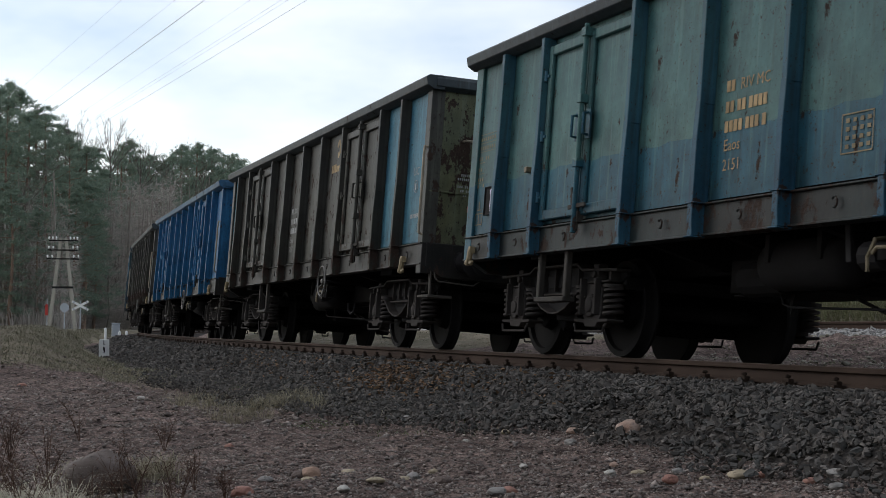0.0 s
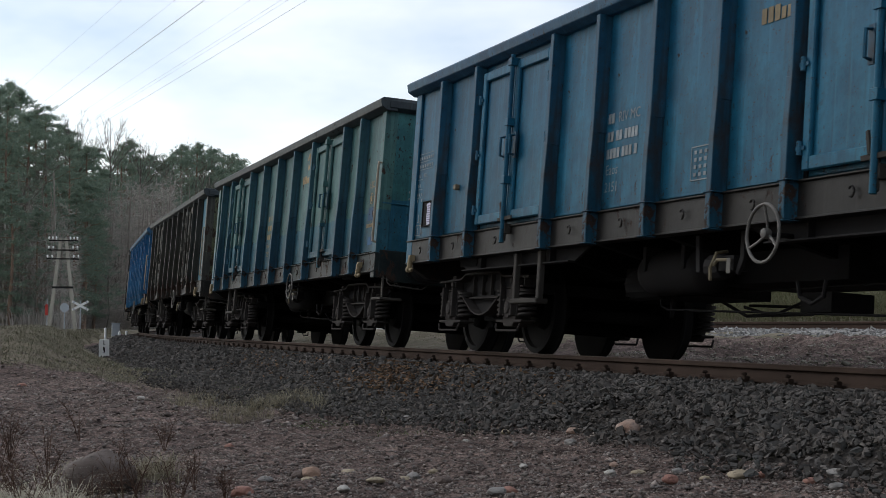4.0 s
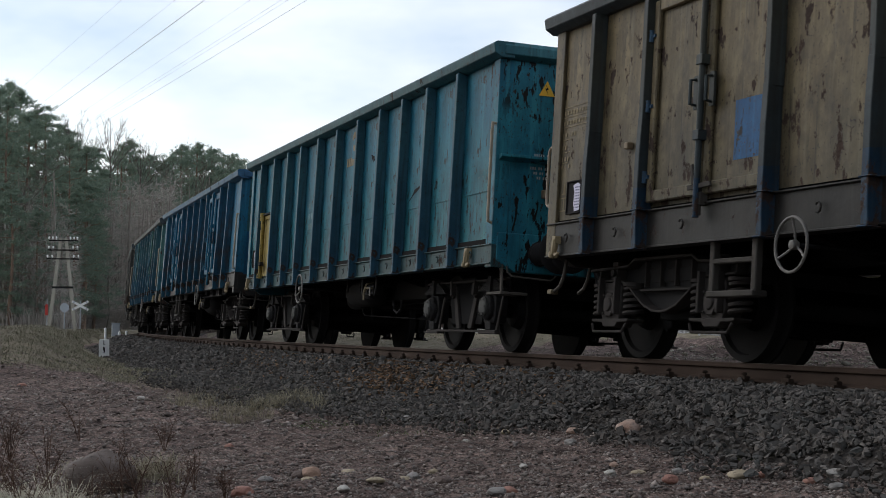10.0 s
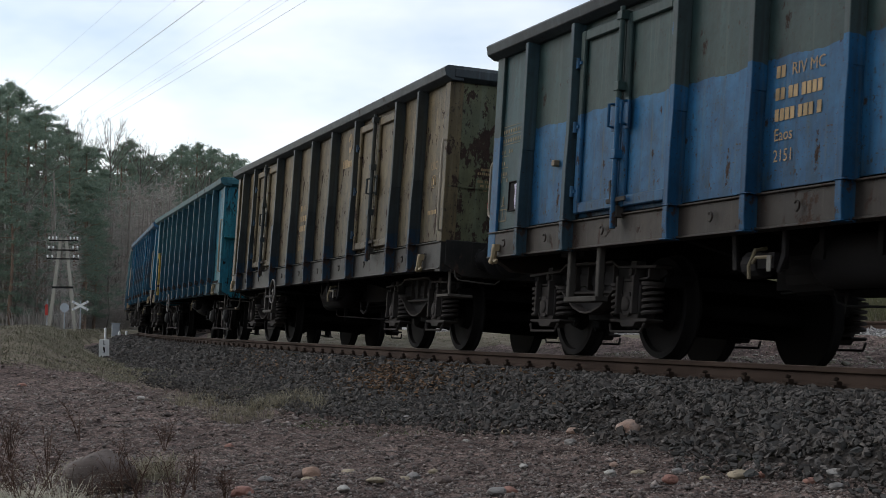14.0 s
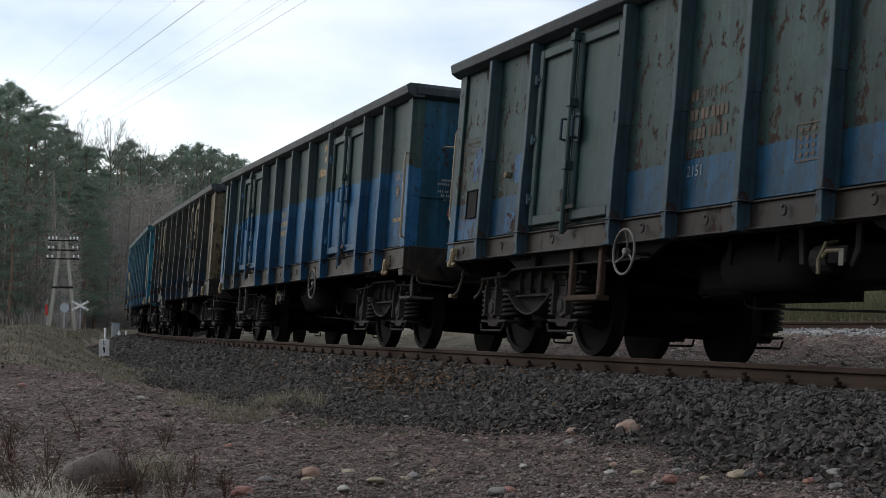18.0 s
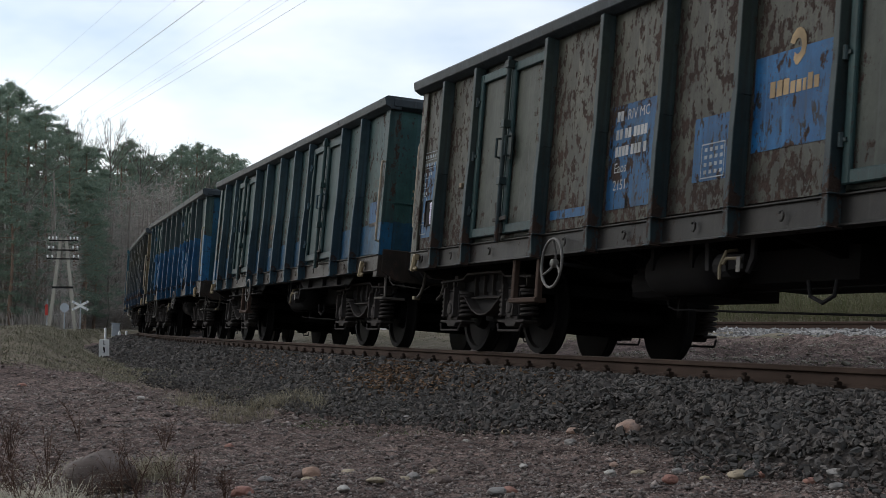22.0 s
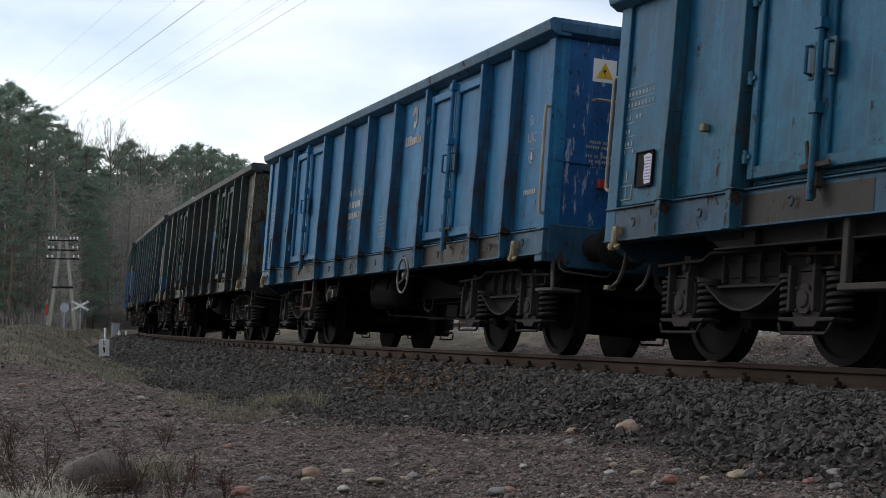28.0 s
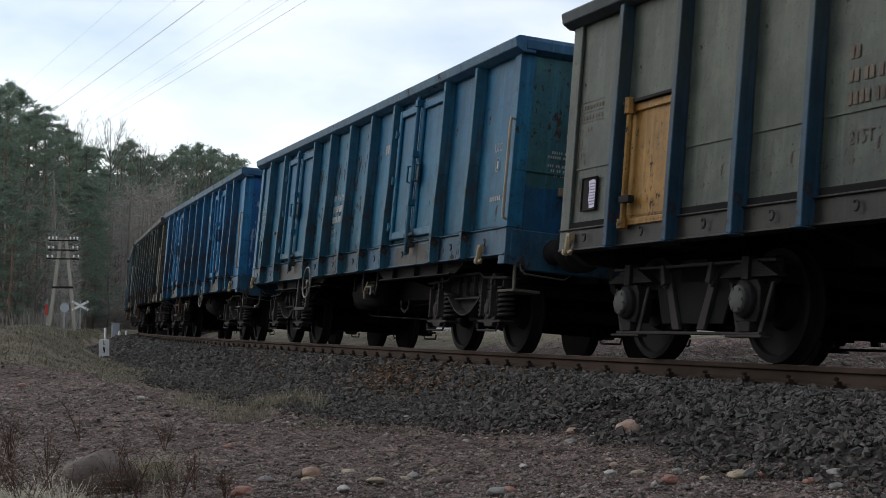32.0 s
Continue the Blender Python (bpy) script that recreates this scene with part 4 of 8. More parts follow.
def wagon(k, label, skin, rib_paint, sill_paint, end_paint, cap_paint, door_paint=None, plate=False, hatch=None, wheel_at=-2.0, step_at=2.85, shift=0.0, rungs=False,
          belly=False, ink="white", mark="ochre", bays=None, hook="cream", sign=0, paper=True, patches=(), end_box="tan_box", ladder=False, rib_list=None, ribs=RIBS_EVEN, low=0.95, floor=1.22, lean=0.0, pivot=4.5):
    """One open wagon. k counts the wagons from the one that is abreast at the start; bays: other paints for single side sheets."""
    car = thing("gondola_wagon", label, "freight wagon", None, "wagons of the coal train")
    WAGONS.append((car, k, shift, lean))
    rnd = random.Random(100 + k)
    ribs = RIBS_PLAIN if plate else ribs
    door_paint = door_paint or skin
    body = part("underframe", shared("underframe", underframe_mesh), M["shaded_grime"], car, "sooty underframe, painted black for its shade")
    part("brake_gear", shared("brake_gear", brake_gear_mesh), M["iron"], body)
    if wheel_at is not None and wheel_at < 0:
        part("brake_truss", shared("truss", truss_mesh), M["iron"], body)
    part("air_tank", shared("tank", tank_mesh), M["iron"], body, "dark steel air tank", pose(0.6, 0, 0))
    for side in (0, 1):
        r = pose(0, 0, 0, 0, 0, 180 * side)

        def put(name, mesh, material, x=0.0, parent=car, lab="", z=0.0):
            xx = -x if side else x
            return part(name, mesh, material, parent, lab, Matrix.Translation((xx, 0, z)) @ r)

        put("sill", shared(("sill", low, floor), lambda: sill_mesh(low, floor)), sill_paint, lab="grimy steel side sill")
        put("top_rail", shared("cap", cap_mesh), cap_paint)
        edges = [HALF - 0.0] + list(ribs) + [-HALF]
        for i in range(len(edges) - 1):
            a, b = edges[i], edges[i + 1]
            wd = round(a - b, 3)
            door = (not plate) and wd > 1.6
            if door:
                mid = (a + b) / 2
                put("side_sheet", shared(("bay", wd, 0, plate, floor), lambda: bay_mesh(wd, 5, floor, plate)), door_paint, mid)
                # Near-black strips paint the shaded recess beside each door.
                for dx in (0.93, -0.93):
                    put("door_gap", shared("door_gap", lambda: Build().box(-0.024, 0.024, SKIN - 0.002, SKIN + 0.012, 1.27, 3.0).mesh("door_gap")), M["shaded_grime"], mid + dx)
                for dx in (0.455, -0.455):
                    lf = put("door_leaf", shared(("leaf", floor), lambda: leaf_mesh(floor)), door_paint, mid + dx, lab="steel side door leaf")
                    part("door_frame", shared(("leaf_frame", floor), lambda: leaf_frame_mesh(floor)), (rib_list or {}).get("door", door_paint), lf)
                    put("door_handle", shared("door_handle", door_handle_mesh), rib_paint, mid + (0.12 if dx > 0 else -0.12))
                    for z in (1.5, 2.1, 2.7):
                        put("hinge", shared("hinge", hinge_mesh), rib_paint, mid + (0.91 if dx > 0 else -0.91), z=z)
                put("lock_bar", shared("lock_bar", lock_bar_mesh), rib_paint if k in (3, 6) else door_paint, mid)
                put("lock_lever", shared("lock_lever", lock_lever_mesh), M["sill"], mid)
            else:
                seedb = rnd.randrange(3)
                pnt = (bays or {}).get(i, skin) if side == 0 else skin
                put("side_sheet", shared(("bay", wd, seedb, plate, floor), lambda: bay_mesh(wd, seedb + 11, floor, plate)), pnt, (a + b) / 2)
                if plate:
                    # A raised near-black strip paints the shaded slot under the sheet.
                    put("drain_slot", shared(("slot", wd, floor), lambda: Build().box(-wd / 2 + 0.07, wd / 2 - 0.07, SKIN - 0.01, SKIN + 0.030, floor + 0.009, floor + 0.062).mesh("drain_slot")), M["shaded_grime"], (a + b) / 2)
            put("lashing_ring", shared("ring", ring_mesh), sill_paint, (a + b) / 2 + (0.0 if wd < 1.6 else 0.3), z=(low + floor) / 2 - 1.10)
        for i, x in enumerate(ribs):
            put("rib", shared(("rib", plate, low, floor), lambda: (slim_rib_mesh if plate else rib_mesh)(low, floor)), (rib_list or {}).get(i, rib_paint), x)
        for x in (6.05, -5.68):
            put("tow_hook", shared("tow_hook", tow_hook_mesh), M[hook], x, lab="painted steel towing hook")
        lx = 2.1 if k == 7 else 1.35 if k == 4 else -1.2 if plate else -0.85
        vb = put("valve_body", shared("lever_body", lever_body_mesh), M["iron"], lx if side == 0 else -lx, lab="brake valve under the sill")
        part("brake_lever", shared("lever", lever_mesh), M["handle_cream"], vb, "worn cream changeover lever")
        part("lever_plate", shared("lever_plate", lever_plate_mesh), M["label_plate"], vb, "dirty white plate")
        if not plate:
            put("door_step", shared(("stirrup", rungs), lambda: stirrup_mesh(rungs)), M["rail"] if k in (5, 6, 7) else M["sill"], step_at)
            if belly:
                put("sill_gusset", shared("belly", belly_mesh), M["iron"], 3.1, z=low - 0.985)
                put("sill_gusset", shared("belly", belly_mesh), M["iron"], -3.1, z=low - 0.985)
        if k in (2, 3, 5, 6, 8):
            fb = put("corner_bracket", shared("front_bracket", front_bracket_mesh), M["step_grey"], lab="bent steel bar under the corner")
            part("bracket_foot", shared("bracket_foot", bracket_foot_mesh), M["handle_cream"], fb)
        put("corner_step", shared("corner_step", corner_step_mesh), M["step_grey"])
        put("corner_handrail", shared("handrail", handrail_mesh), M["grey_rail"])
        if wheel_at is not None:
            hw = part("handwheel", shared("handwheel", handwheel_mesh), M["wheelgrey"], car, "grey three-spoked brake handwheel",
                 Matrix.Translation((wheel_at if side == 0 else -wheel_at, 1.54 if side == 0 else -1.54, low - 0.11)) @ r @ Matrix.Scale(0.84 if k in (0, 3, 5) else 1.0 if k in (6, 8) else 0.92, 4))
            part("shaft", shared("wheel_shaft", wheel_shaft_mesh), M["shaded_grime"], hw)
        hld = put("paper_holder", shared("holder", paper_holder_mesh), M["iron"], 5.80 if plate or k in (3, 6) else 5.72, z=-0.10 if plate or k == 3 else 0.03)
        if paper and side == 0:
            sheet = part("paper", shared("paper", sheet_paper_mesh), M["paper"], hld, "white waybill sheet")
            part("small_print", shared("print", small_print_mesh), M["print_grey"], sheet)
        if not plate:
            put("bracket_box", shared("small_box", small_box_mesh), M["tan_box"], 4.75)
        pale = {"ochre": "faint_ochre", "white": "faint"}.get(ink, ink)
        put("stencilling", shared("grid_bars", grid_bars), M[pale], 5.92, lab="faded stencilled load table")
        put("stencilling", shared("code_bars", code_bars), M[ink], 0.6 if not plate else 1.55, lab="stencilled registration bars")
        put("stencilling", shared("table_bars", table_bars), M[pale], -0.73 if not plate else 0.5)
        mx = -1.85 if not plate else -0.55
        put("operator_mark", shared("crest", crest_mesh), M[mark], mx, lab="faded operator mark", z=-0.46 if k == 6 else 0.12)
        if side == 0:
            if not plate:
                letters("RIV MC", 0.13, 0.80, 2.075, M[ink], car)
                letters("Eaos", 0.13, 1.0, 1.61, M[ink], car)
                letters("2151", 0.13, 1.0, 1.455, M["faint" if k == 5 else ink], car)
                if k != 6:
                    letters("UIC", 0.14, -5.70, 2.10, M[ink], car)
                    put("round_mark", shared("round_mark", round_mark_mesh), M[ink], -5.82)
                if k == 7:
                    letters("St", 0.14, -5.73, 2.28, M[ink], car)
            else:
                letters("215T", 0.14, 1.92, 1.48, M[ink], car)
                letters("UIC", 0.13, -5.72, 1.86, M[ink], car)
    for end in (0, 1):
        r = pose(0, 0, 0, 0, 0, 180 * end)
        part("end_wall", shared("end", end_wall_mesh), end_paint, car, "worn steel end wall", r)
        part("end_brace", shared(("brace", plate), lambda: end_brace_mesh(plate)), end_paint, car, "", r)
        for w in (-0.45, 0.08):
            part("end_post", shared(("end_post", w), lambda: end_post_mesh(w)), end_paint, car, "", r)
        part("end_rail", shared("end_cap", end_cap_mesh), cap_paint, car, "", r)
        part("headstock", shared("headstock", headstock_mesh), sill_paint if k != 2 else end_paint, car, "", r)
        part("draw_hook", shared("draw_hook", draw_hook_mesh), M["iron"], car, "", r)
        part("uncoupling_handle", shared("rod_pull", rod_pull_mesh), M["step_grey"], car, "", r)
        if k in (-1, 0, 1, 4, 7):
            part("end_handrail", shared("end_bar", end_bar_mesh), M["grey_rail"], car, "", r)
        if end and k in (2, 5, 6, 8):
            part("end_handrail", shared("end_rail", lambda: end_rail_mesh(1.46, 2.48)), M["grey_rail"], car, "tall cream grab rail", r)
        if end and k in (3, 4):
            part("end_handrail", shared("end_rail_low", lambda: end_rail_mesh(1.42, 1.98)), M["grey_rail"], car, "short cream grab rail", r)
        if ladder:
            part("end_grab_rail", shared("end_ladder", end_ladder_mesh), M["grey_rail"], car, "", r)
        part("end_step", shared("end_step", end_step_mesh), M["iron"], car, "", r)
        part("end_box", shared("end_box", end_box_mesh), M[end_box], car, "", r)
        if k == 6 and not end:
            for z, words in ((2.035, "Mn. P5. 30.01.2012"), (1.935, "P4. 30.01.2023"), (1.835, "P3. 30.01.2020")):
                part("lettering", text_mesh(words, 0.095), M["white"], car, "", pose(-HALF - 0.0065, 1.16 if z > 2 else 0.98, z, 0, 0, 90))
        else:
            part("stencilling", shared("end_bars", end_bars), M["ochre"] if k in (3, 5) else M["white"], car, "", r)
        if k == 6:
            part("paint_patch", shared("end_patch", lambda: Build().box(-HALF - 0.0035, -HALF - 0.001, 0.15, 1.22, 1.78, 2.18).mesh("paint_patch")), M["bluepatch"], car, "blue patch behind the lettering", r)
        if sign:
            if sign == 2:
                part("warning_plate", shared("warning_plate", warning_plate_mesh), M["sign_white"], car, "white plate of the warning sign", r)
            tri = part("warning_triangle", shared("warning", warning_mesh), M["sign_yellow"], car, "yellow high voltage warning triangle", r)
            part("lightning_mark", shared("bolt", bolt_mesh), M["black"], tri)
        for w in (0.875, -0.875):
            bf = part("buffer", shared("buffer", buffer_mesh), M["iron"], car, "", r @ Matrix.Translation((0, w, 0)))
            part("buffer_head", shared("buffer_head", buffer_head_mesh), M["iron"], bf)
        for w in (1, -1):
            foot = low - 0.02 if end else floor
            me = shared(("post", foot, w), lambda: corner_post_mesh(foot, TOP - 0.12) if w == 1 else mirror_y(corner_post_mesh(foot, TOP - 0.12)))
            part("corner_post", me, skin, car, "", r)
            if not end:
                me = shared(("corner_plate", floor, w), lambda: corner_post_mesh(0.88, floor - 0.004) if w == 1 else mirror_y(corner_post_mesh(0.88, floor - 0.004)))
                part("corner_plate", me, sill_paint, car, "grimy foot of the corner post", r)
        add_bogie(car, -pivot if end == 0 else pivot, plate, lean)
    if hatch:
        add_hatch(car, hatch)
    for x0, x1, z0, z1, mt, out in patches:
        part("paint_patch", Build().box(x0, x1, SKIN + out, SKIN + out + 0.0022, z0, z1), P[mt] if mt in P else M[mt], car, "patch of other paint")
    return car


def mirror_y(me):
    c = me.copy()
    c.transform(Matrix.Diagonal((1, -1, 1, 1)))
    c.flip_normals()
    return c


def add_hatch(car, paint_mat):
    """The low side hatch between the first two ribs, with its pivot bar."""
    b = Build()
    b.box(4.25, 5.06, SKIN + 0.016, SKIN + 0.03, 1.14, 2.16)
    h = part("side_hatch", b.mesh("side_hatch", 0.006), paint_mat, car, "yellow steel side hatch")
    f = Build()
    f.box(4.23, 5.08, SKIN + 0.03, SKIN + 0.055, 2.10, 2.17).box(4.23, 5.08, SKIN + 0.03, SKIN + 0.055, 1.11, 1.17)
    f.box(5.04, 5.09, SKIN + 0.03, SKIN + 0.055, 1.18, 2.10)
    part("hatch_frame", f.mesh("hatch_frame", 0.006), paint_mat, h)
    t = Build().tube([(4.98, SKIN + 0.085, 1.08), (4.98, SKIN + 0.085, 2.2)], 0.028, 8)
    t.lathe([(0.05, 2.08), (0.05, 2.22)], (4.98, SKIN + 0.085, 0), "z", 8).lathe([(0.05, 1.08), (0.05, 1.16)], (4.98, SKIN + 0.085, 0), "z", 8)
    part("hatch_bar", t.mesh("hatch_bar", round_=True), paint_mat, h)
    part("hatch_latch", Build().box(4.84, 5.02, SKIN + 0.06, SKIN + 0.12, 1.30, 1.36).mesh("hatch_latch", 0.004), M["iron"], h)
    part("hatch_stop", Build().box(4.25, 4.29, SKIN + 0.03, SKIN + 0.06, 1.26, 1.34).mesh("hatch_stop", 0.004), M["iron"], h)
    # A dark lip put in for the shaded gap over the hatch.
    part("hatch_shade_lip", Build().box(4.21, 5.12, SKIN + 0.016, SKIN + 0.09, 2.175, 2.20).mesh("hatch_shade_lip"), M["iron"], h)


TEAL, TEAL2 = (0.058, 0.138, 0.142), (0.080, 0.146, 0.134)
P = {}
P["teal"] = paint("teal_paint", TEAL, TEAL2, 0.16, 0.35, (0.034, 0.122, 0.172), 1.78)
P["teal_rib"] = paint("teal_rib_paint", (0.0385, 0.1026, 0.1248), (0.0281, 0.0874, 0.1404), 0.15, 0.35)
P["blue1"] = paint("mid_blue_paint", (0.011, 0.103, 0.190), (0.018, 0.122, 0.195), 0.06, 0.4)
P["blue1_end"] = paint("dark_teal_over_blue_end", (0.0275, 0.1000, 0.1225), (0.0425, 0.1025, 0.1000), 0.14, 0.45, (0.0125, 0.0938, 0.1938), 2.1)
P["chipped"] = paint("chipped_teal_paint", (0.014, 0.130, 0.205), (0.030, 0.162, 0.186), -0.7, 0.45, chips=0.578)
P["tan"] = paint("tan_grime_paint", (0.176, 0.122, 0.066), (0.110, 0.088, 0.057), 0.26, 0.75, cover=((0.050, 0.042, 0.032), -0.05))
P["tan_rib"] = paint("tan_rib_paint", (0.050, 0.047, 0.037), (0.034, 0.045, 0.055), 0.2, 0.4, (0.020, 0.058, 0.112), 1.42)
P["two_front"] = paint("grey_teal_front_paint", (0.030, 0.072, 0.078), (0.042, 0.080, 0.080), 0.10, 0.40)
P["two_end"] = paint("dark_blue_scraped_end", (0.0189, 0.0540, 0.0702), (0.0216, 0.1107, 0.2025), 0.20, 0.4)
P["two_tone"] = paint("grey_over_blue_paint", (0.034, 0.064, 0.063), (0.052, 0.066, 0.056), 0.16, 0.40, (0.024, 0.125, 0.265), 2.22)
P["two_rib"] = paint("grey_over_blue_rib", (0.0481, 0.0646, 0.0663), (0.0444, 0.0608, 0.0663), 0.10, 0.35, (0.0148, 0.1000, 0.2228), 2.2)
P["dark_green"] = paint("dark_green_paint", (0.027, 0.061, 0.060), (0.038, 0.057, 0.053), 0.33, 0.45, (0.016, 0.092, 0.185), 1.60, grain=9.0, ragged=0.06)
P["dark_door"] = paint("grey_green_door_paint", (0.033, 0.062, 0.060), (0.031, 0.057, 0.058), 0.06, 0.30)
P["olive_door"] = paint("olive_grey_door_paint", (0.060, 0.061, 0.048), (0.050, 0.055, 0.046), 0.22, 0.40, grain=6.0)
P["dark_rib"] = paint("dark_green_rib", (0.0400, 0.0660, 0.0740), (0.0340, 0.0640, 0.0880), 0.15, 0.35)
P["rusty"] = paint("rusty_brown_paint", (0.082, 0.074, 0.055), (0.057, 0.054, 0.043), 0.42, 0.60, grain=11.0)
P["rusty_rib"] = paint("rusty_rib_paint", (0.0407, 0.0490, 0.0420), (0.0280, 0.0440, 0.0520), 0.25, 0.4)
P["bright_blue"] = paint("bright_blue_paint", (0.020, 0.140, 0.300), (0.032, 0.160, 0.300), 0.05, 0.25)
P["blue1_rib"] = paint("grimy_mid_blue_rib", (0.016, 0.085, 0.155), (0.022, 0.095, 0.150), 0.2, 0.5, cover=((0.034, 0.034, 0.038), -0.04))
P["bright_rib"] = paint("grimy_bright_blue_rib", (0.015, 0.112, 0.235), (0.022, 0.120, 0.220), 0.2, 0.5, cover=((0.032, 0.036, 0.046), -0.02))
P["teal_rust_rib"] = paint("grimy_teal_blue_rib", (0.020, 0.100, 0.170), (0.028, 0.110, 0.160), 0.18, 0.4, cover=((0.036, 0.036, 0.038), -0.05))
P["teal_zero_end"] = paint("teal_green_end", (0.056, 0.160, 0.158), (0.046, 0.145, 0.170), 0.16, 0.4, (0.026, 0.125, 0.200), 1.95)
P["mossy_end"] = paint("mossy_teal_end", (0.0408, 0.1032, 0.1056), (0.0264, 0.0984, 0.1440), 0.24, 0.4, (0.0144, 0.0744, 0.1680), 1.72)
P["rust_end"] = paint("flaking_green_end", (0.092, 0.098, 0.070), (0.080, 0.082, 0.062), 0.46, 0.4)
P["blue_end"] = paint("deep_blue_end_paint", (0.0160, 0.0900, 0.2646), (0.0205, 0.0900, 0.2268), 0.12, 0.3, scuff=0.58)
P["teal_rust"] = paint("teal_blue_paint", (0.014, 0.110, 0.215), (0.022, 0.126, 0.200), 0.13, 0.35)
P["teal_rusty"] = paint("teal_blue_rusty_paint", (0.017, 0.118, 0.212), (0.026, 0.132, 0.195), 0.31, 0.4)
P["teal_end"] = paint("teal_end_paint", (0.0333, 0.1300, 0.1995), (0.0380, 0.1050, 0.1837), 0.30, 0.3)
P["olive"] = paint("grey_olive_paint", (0.1064, 0.1080, 0.0861), (0.0817, 0.0900, 0.0756), 0.08, 0.4)
P["olive_rib"] = paint("olive_blue_rib", (0.0444, 0.0547, 0.0530), (0.0185, 0.0608, 0.1092), 0.1, 0.3)
P["brown"] = paint("dark_brown_paint", (0.064, 0.058, 0.052), (0.086, 0.078, 0.066), 0.28, 0.5)
P["brown_rib"] = paint("dark_brown_rib", (0.0385, 0.0357, 0.0328), (0.0555, 0.0486, 0.0390), 0.30, 0.4)
P["pale_blue"] = paint("pale_blue_paint", (0.0665, 0.1850, 0.2572), (0.0808, 0.1950, 0.2520), 0.06, 0.3)
P["far_blue"] = paint("strong_blue_paint", (0.0171, 0.0980, 0.2258), (0.0247, 0.1300, 0.2625), 0.08, 0.35)
P["sill_dark"] = paint("grimy_sill", (0.0270, 0.0228, 0.0208), (0.0225, 0.0196, 0.0186), 0.20, 0.5)
P["sill_rust"] = paint("rusty_sill", (0.0360, 0.0250, 0.0200), (0.0330, 0.0255, 0.0225), 0.25, 0.5)
P["sill_teal"] = paint("teal_sill", (0.030, 0.082, 0.094), (0.038, 0.064, 0.068), 0.22, 0.5)
P["sill_mix"] = paint("grimy_teal_sill", (0.020, 0.031, 0.033), (0.022, 0.021, 0.020), 0.32, 0.5)
P["sill_blue"] = paint("blue_sill", (0.0255, 0.0943, 0.1722), (0.0382, 0.0697, 0.0984), 0.22, 0.4)
P["cap_dark"] = paint("dark_cap", (0.0400, 0.0460, 0.0530), (0.0520, 0.0600, 0.0680), 0.10, 0.3)
P["cap_teal"] = paint("teal_cap", (0.028, 0.105, 0.132), (0.044, 0.118, 0.136), 0.15, 0.3)
P["cap_blue"] = paint("blue_cap", (0.0280, 0.0880, 0.1700), (0.0440, 0.1100, 0.1750), 0.15, 0.3)
P["tan_end"] = paint("flaking_tan_end", (0.1472, 0.1350, 0.0735), (0.1045, 0.1150, 0.0840), 0.42, 0.4)
P["dusk_end"] = paint("dark_green_end", (0.0286, 0.0728, 0.0650), (0.0312, 0.0650, 0.0702), 0.20, 0.4, (0.0156, 0.0546, 0.0975), 1.62)

wagon(-4, "dark teal open freight wagon with grimy ribs", P["teal_end"], P["dark_rib"], P["sill_dark"], P["teal_end"], P["cap_dark"])
wagon(-3, "brown and tan open freight wagon, dull and dusty", P["brown"], P["brown_rib"], P["sill_dark"], P["tan"], P["cap_dark"], bays={10: P["tan"]})
wagon(-2, "strong blue open freight wagon with ribbed sides", P["far_blue"], P["far_blue"], P["sill_dark"], P["far_blue"], P["cap_blue"])
wagon(-1, "brown rusty open freight wagon with pale blue sheets", P["brown"], P["brown_rib"], P["sill_dark"], P["tan_end"], P["cap_dark"],
      bays={9: P["pale_blue"], 8: P["pale_blue"], 0: P["pale_blue"]}, end_box="red", shift=-0.085, low=1, floor=1.24, lean=-0.003, ribs=RIBS_LATE)
wagon(0, "teal open freight wagon with worn paint and doors", P["teal"], P["teal_rib"], P["sill_mix"], P["teal_zero_end"], P["cap_dark"], wheel_at=-1.85, step_at=4.06, ink="ochre", patches=((-6.05, -5.72, 1.66, 1.84, "bluepatch", 0.003), (-6.0, -5.78, 1.33, 1.44, "bluepatch", 0.003)), shift=-0.07, low=0.97, floor=1.21, lean=0.006)
wagon(1, "mid blue open freight wagon with steel side doors", P["blue1"], P["blue1_rib"], P["sill_dark"], P["blue1_end"], P["cap_blue"], wheel_at=-1.93, ink="faint", mark="faint_ochre", belly=True, sign=1, ladder=True, shift=-0.123, low=1.02, floor=1.28, lean=-0.004, ribs=RIBS_CLOSE, step_at=2.68, pivot=4.50)
wagon(2, "teal doorless freight wagon, chipped, with yellow hatch", P["chipped"], P["teal_rib"], P["sill_teal"], P["chipped"], P["cap_teal"], plate=True, hatch=M["yellow"], ink="ghost", mark="faint_ochre",
      sign=1, shift=-0.166, low=0.93, floor=1.12, lean=-0.022, wheel_at=1.65)
wagon(3, "tan grimy open freight wagon with blue-edged ribs", P["tan"], P["tan_rib"], P["sill_dark"], P["tan_end"], P["cap_dark"], wheel_at=2.0, step_at=3.02, rungs=True,
      ink="ochre", patches=((2.62, 3.02, 1.52, 1.98, "bluepatch", 0.03),), end_box="red", ladder=False, shift=-0.2, low=0.925, floor=1.225, lean=-0.011, pivot=4.57)
wagon(4, "two-tone freight wagon, grey above bright blue", P["two_tone"], P["two_rib"], P["sill_rust"], P["two_end"], P["cap_dark"], wheel_at=-2.13, step_at=4.09, ink="ochre", end_box="red", belly=False, shift=-0.14, low=0.98, floor=1.23, lean=-0.013, ribs=RIBS_LATE, bays={0: P["two_front"]}, rib_list={0: P["dark_rib"], 1: P["dark_rib"]})
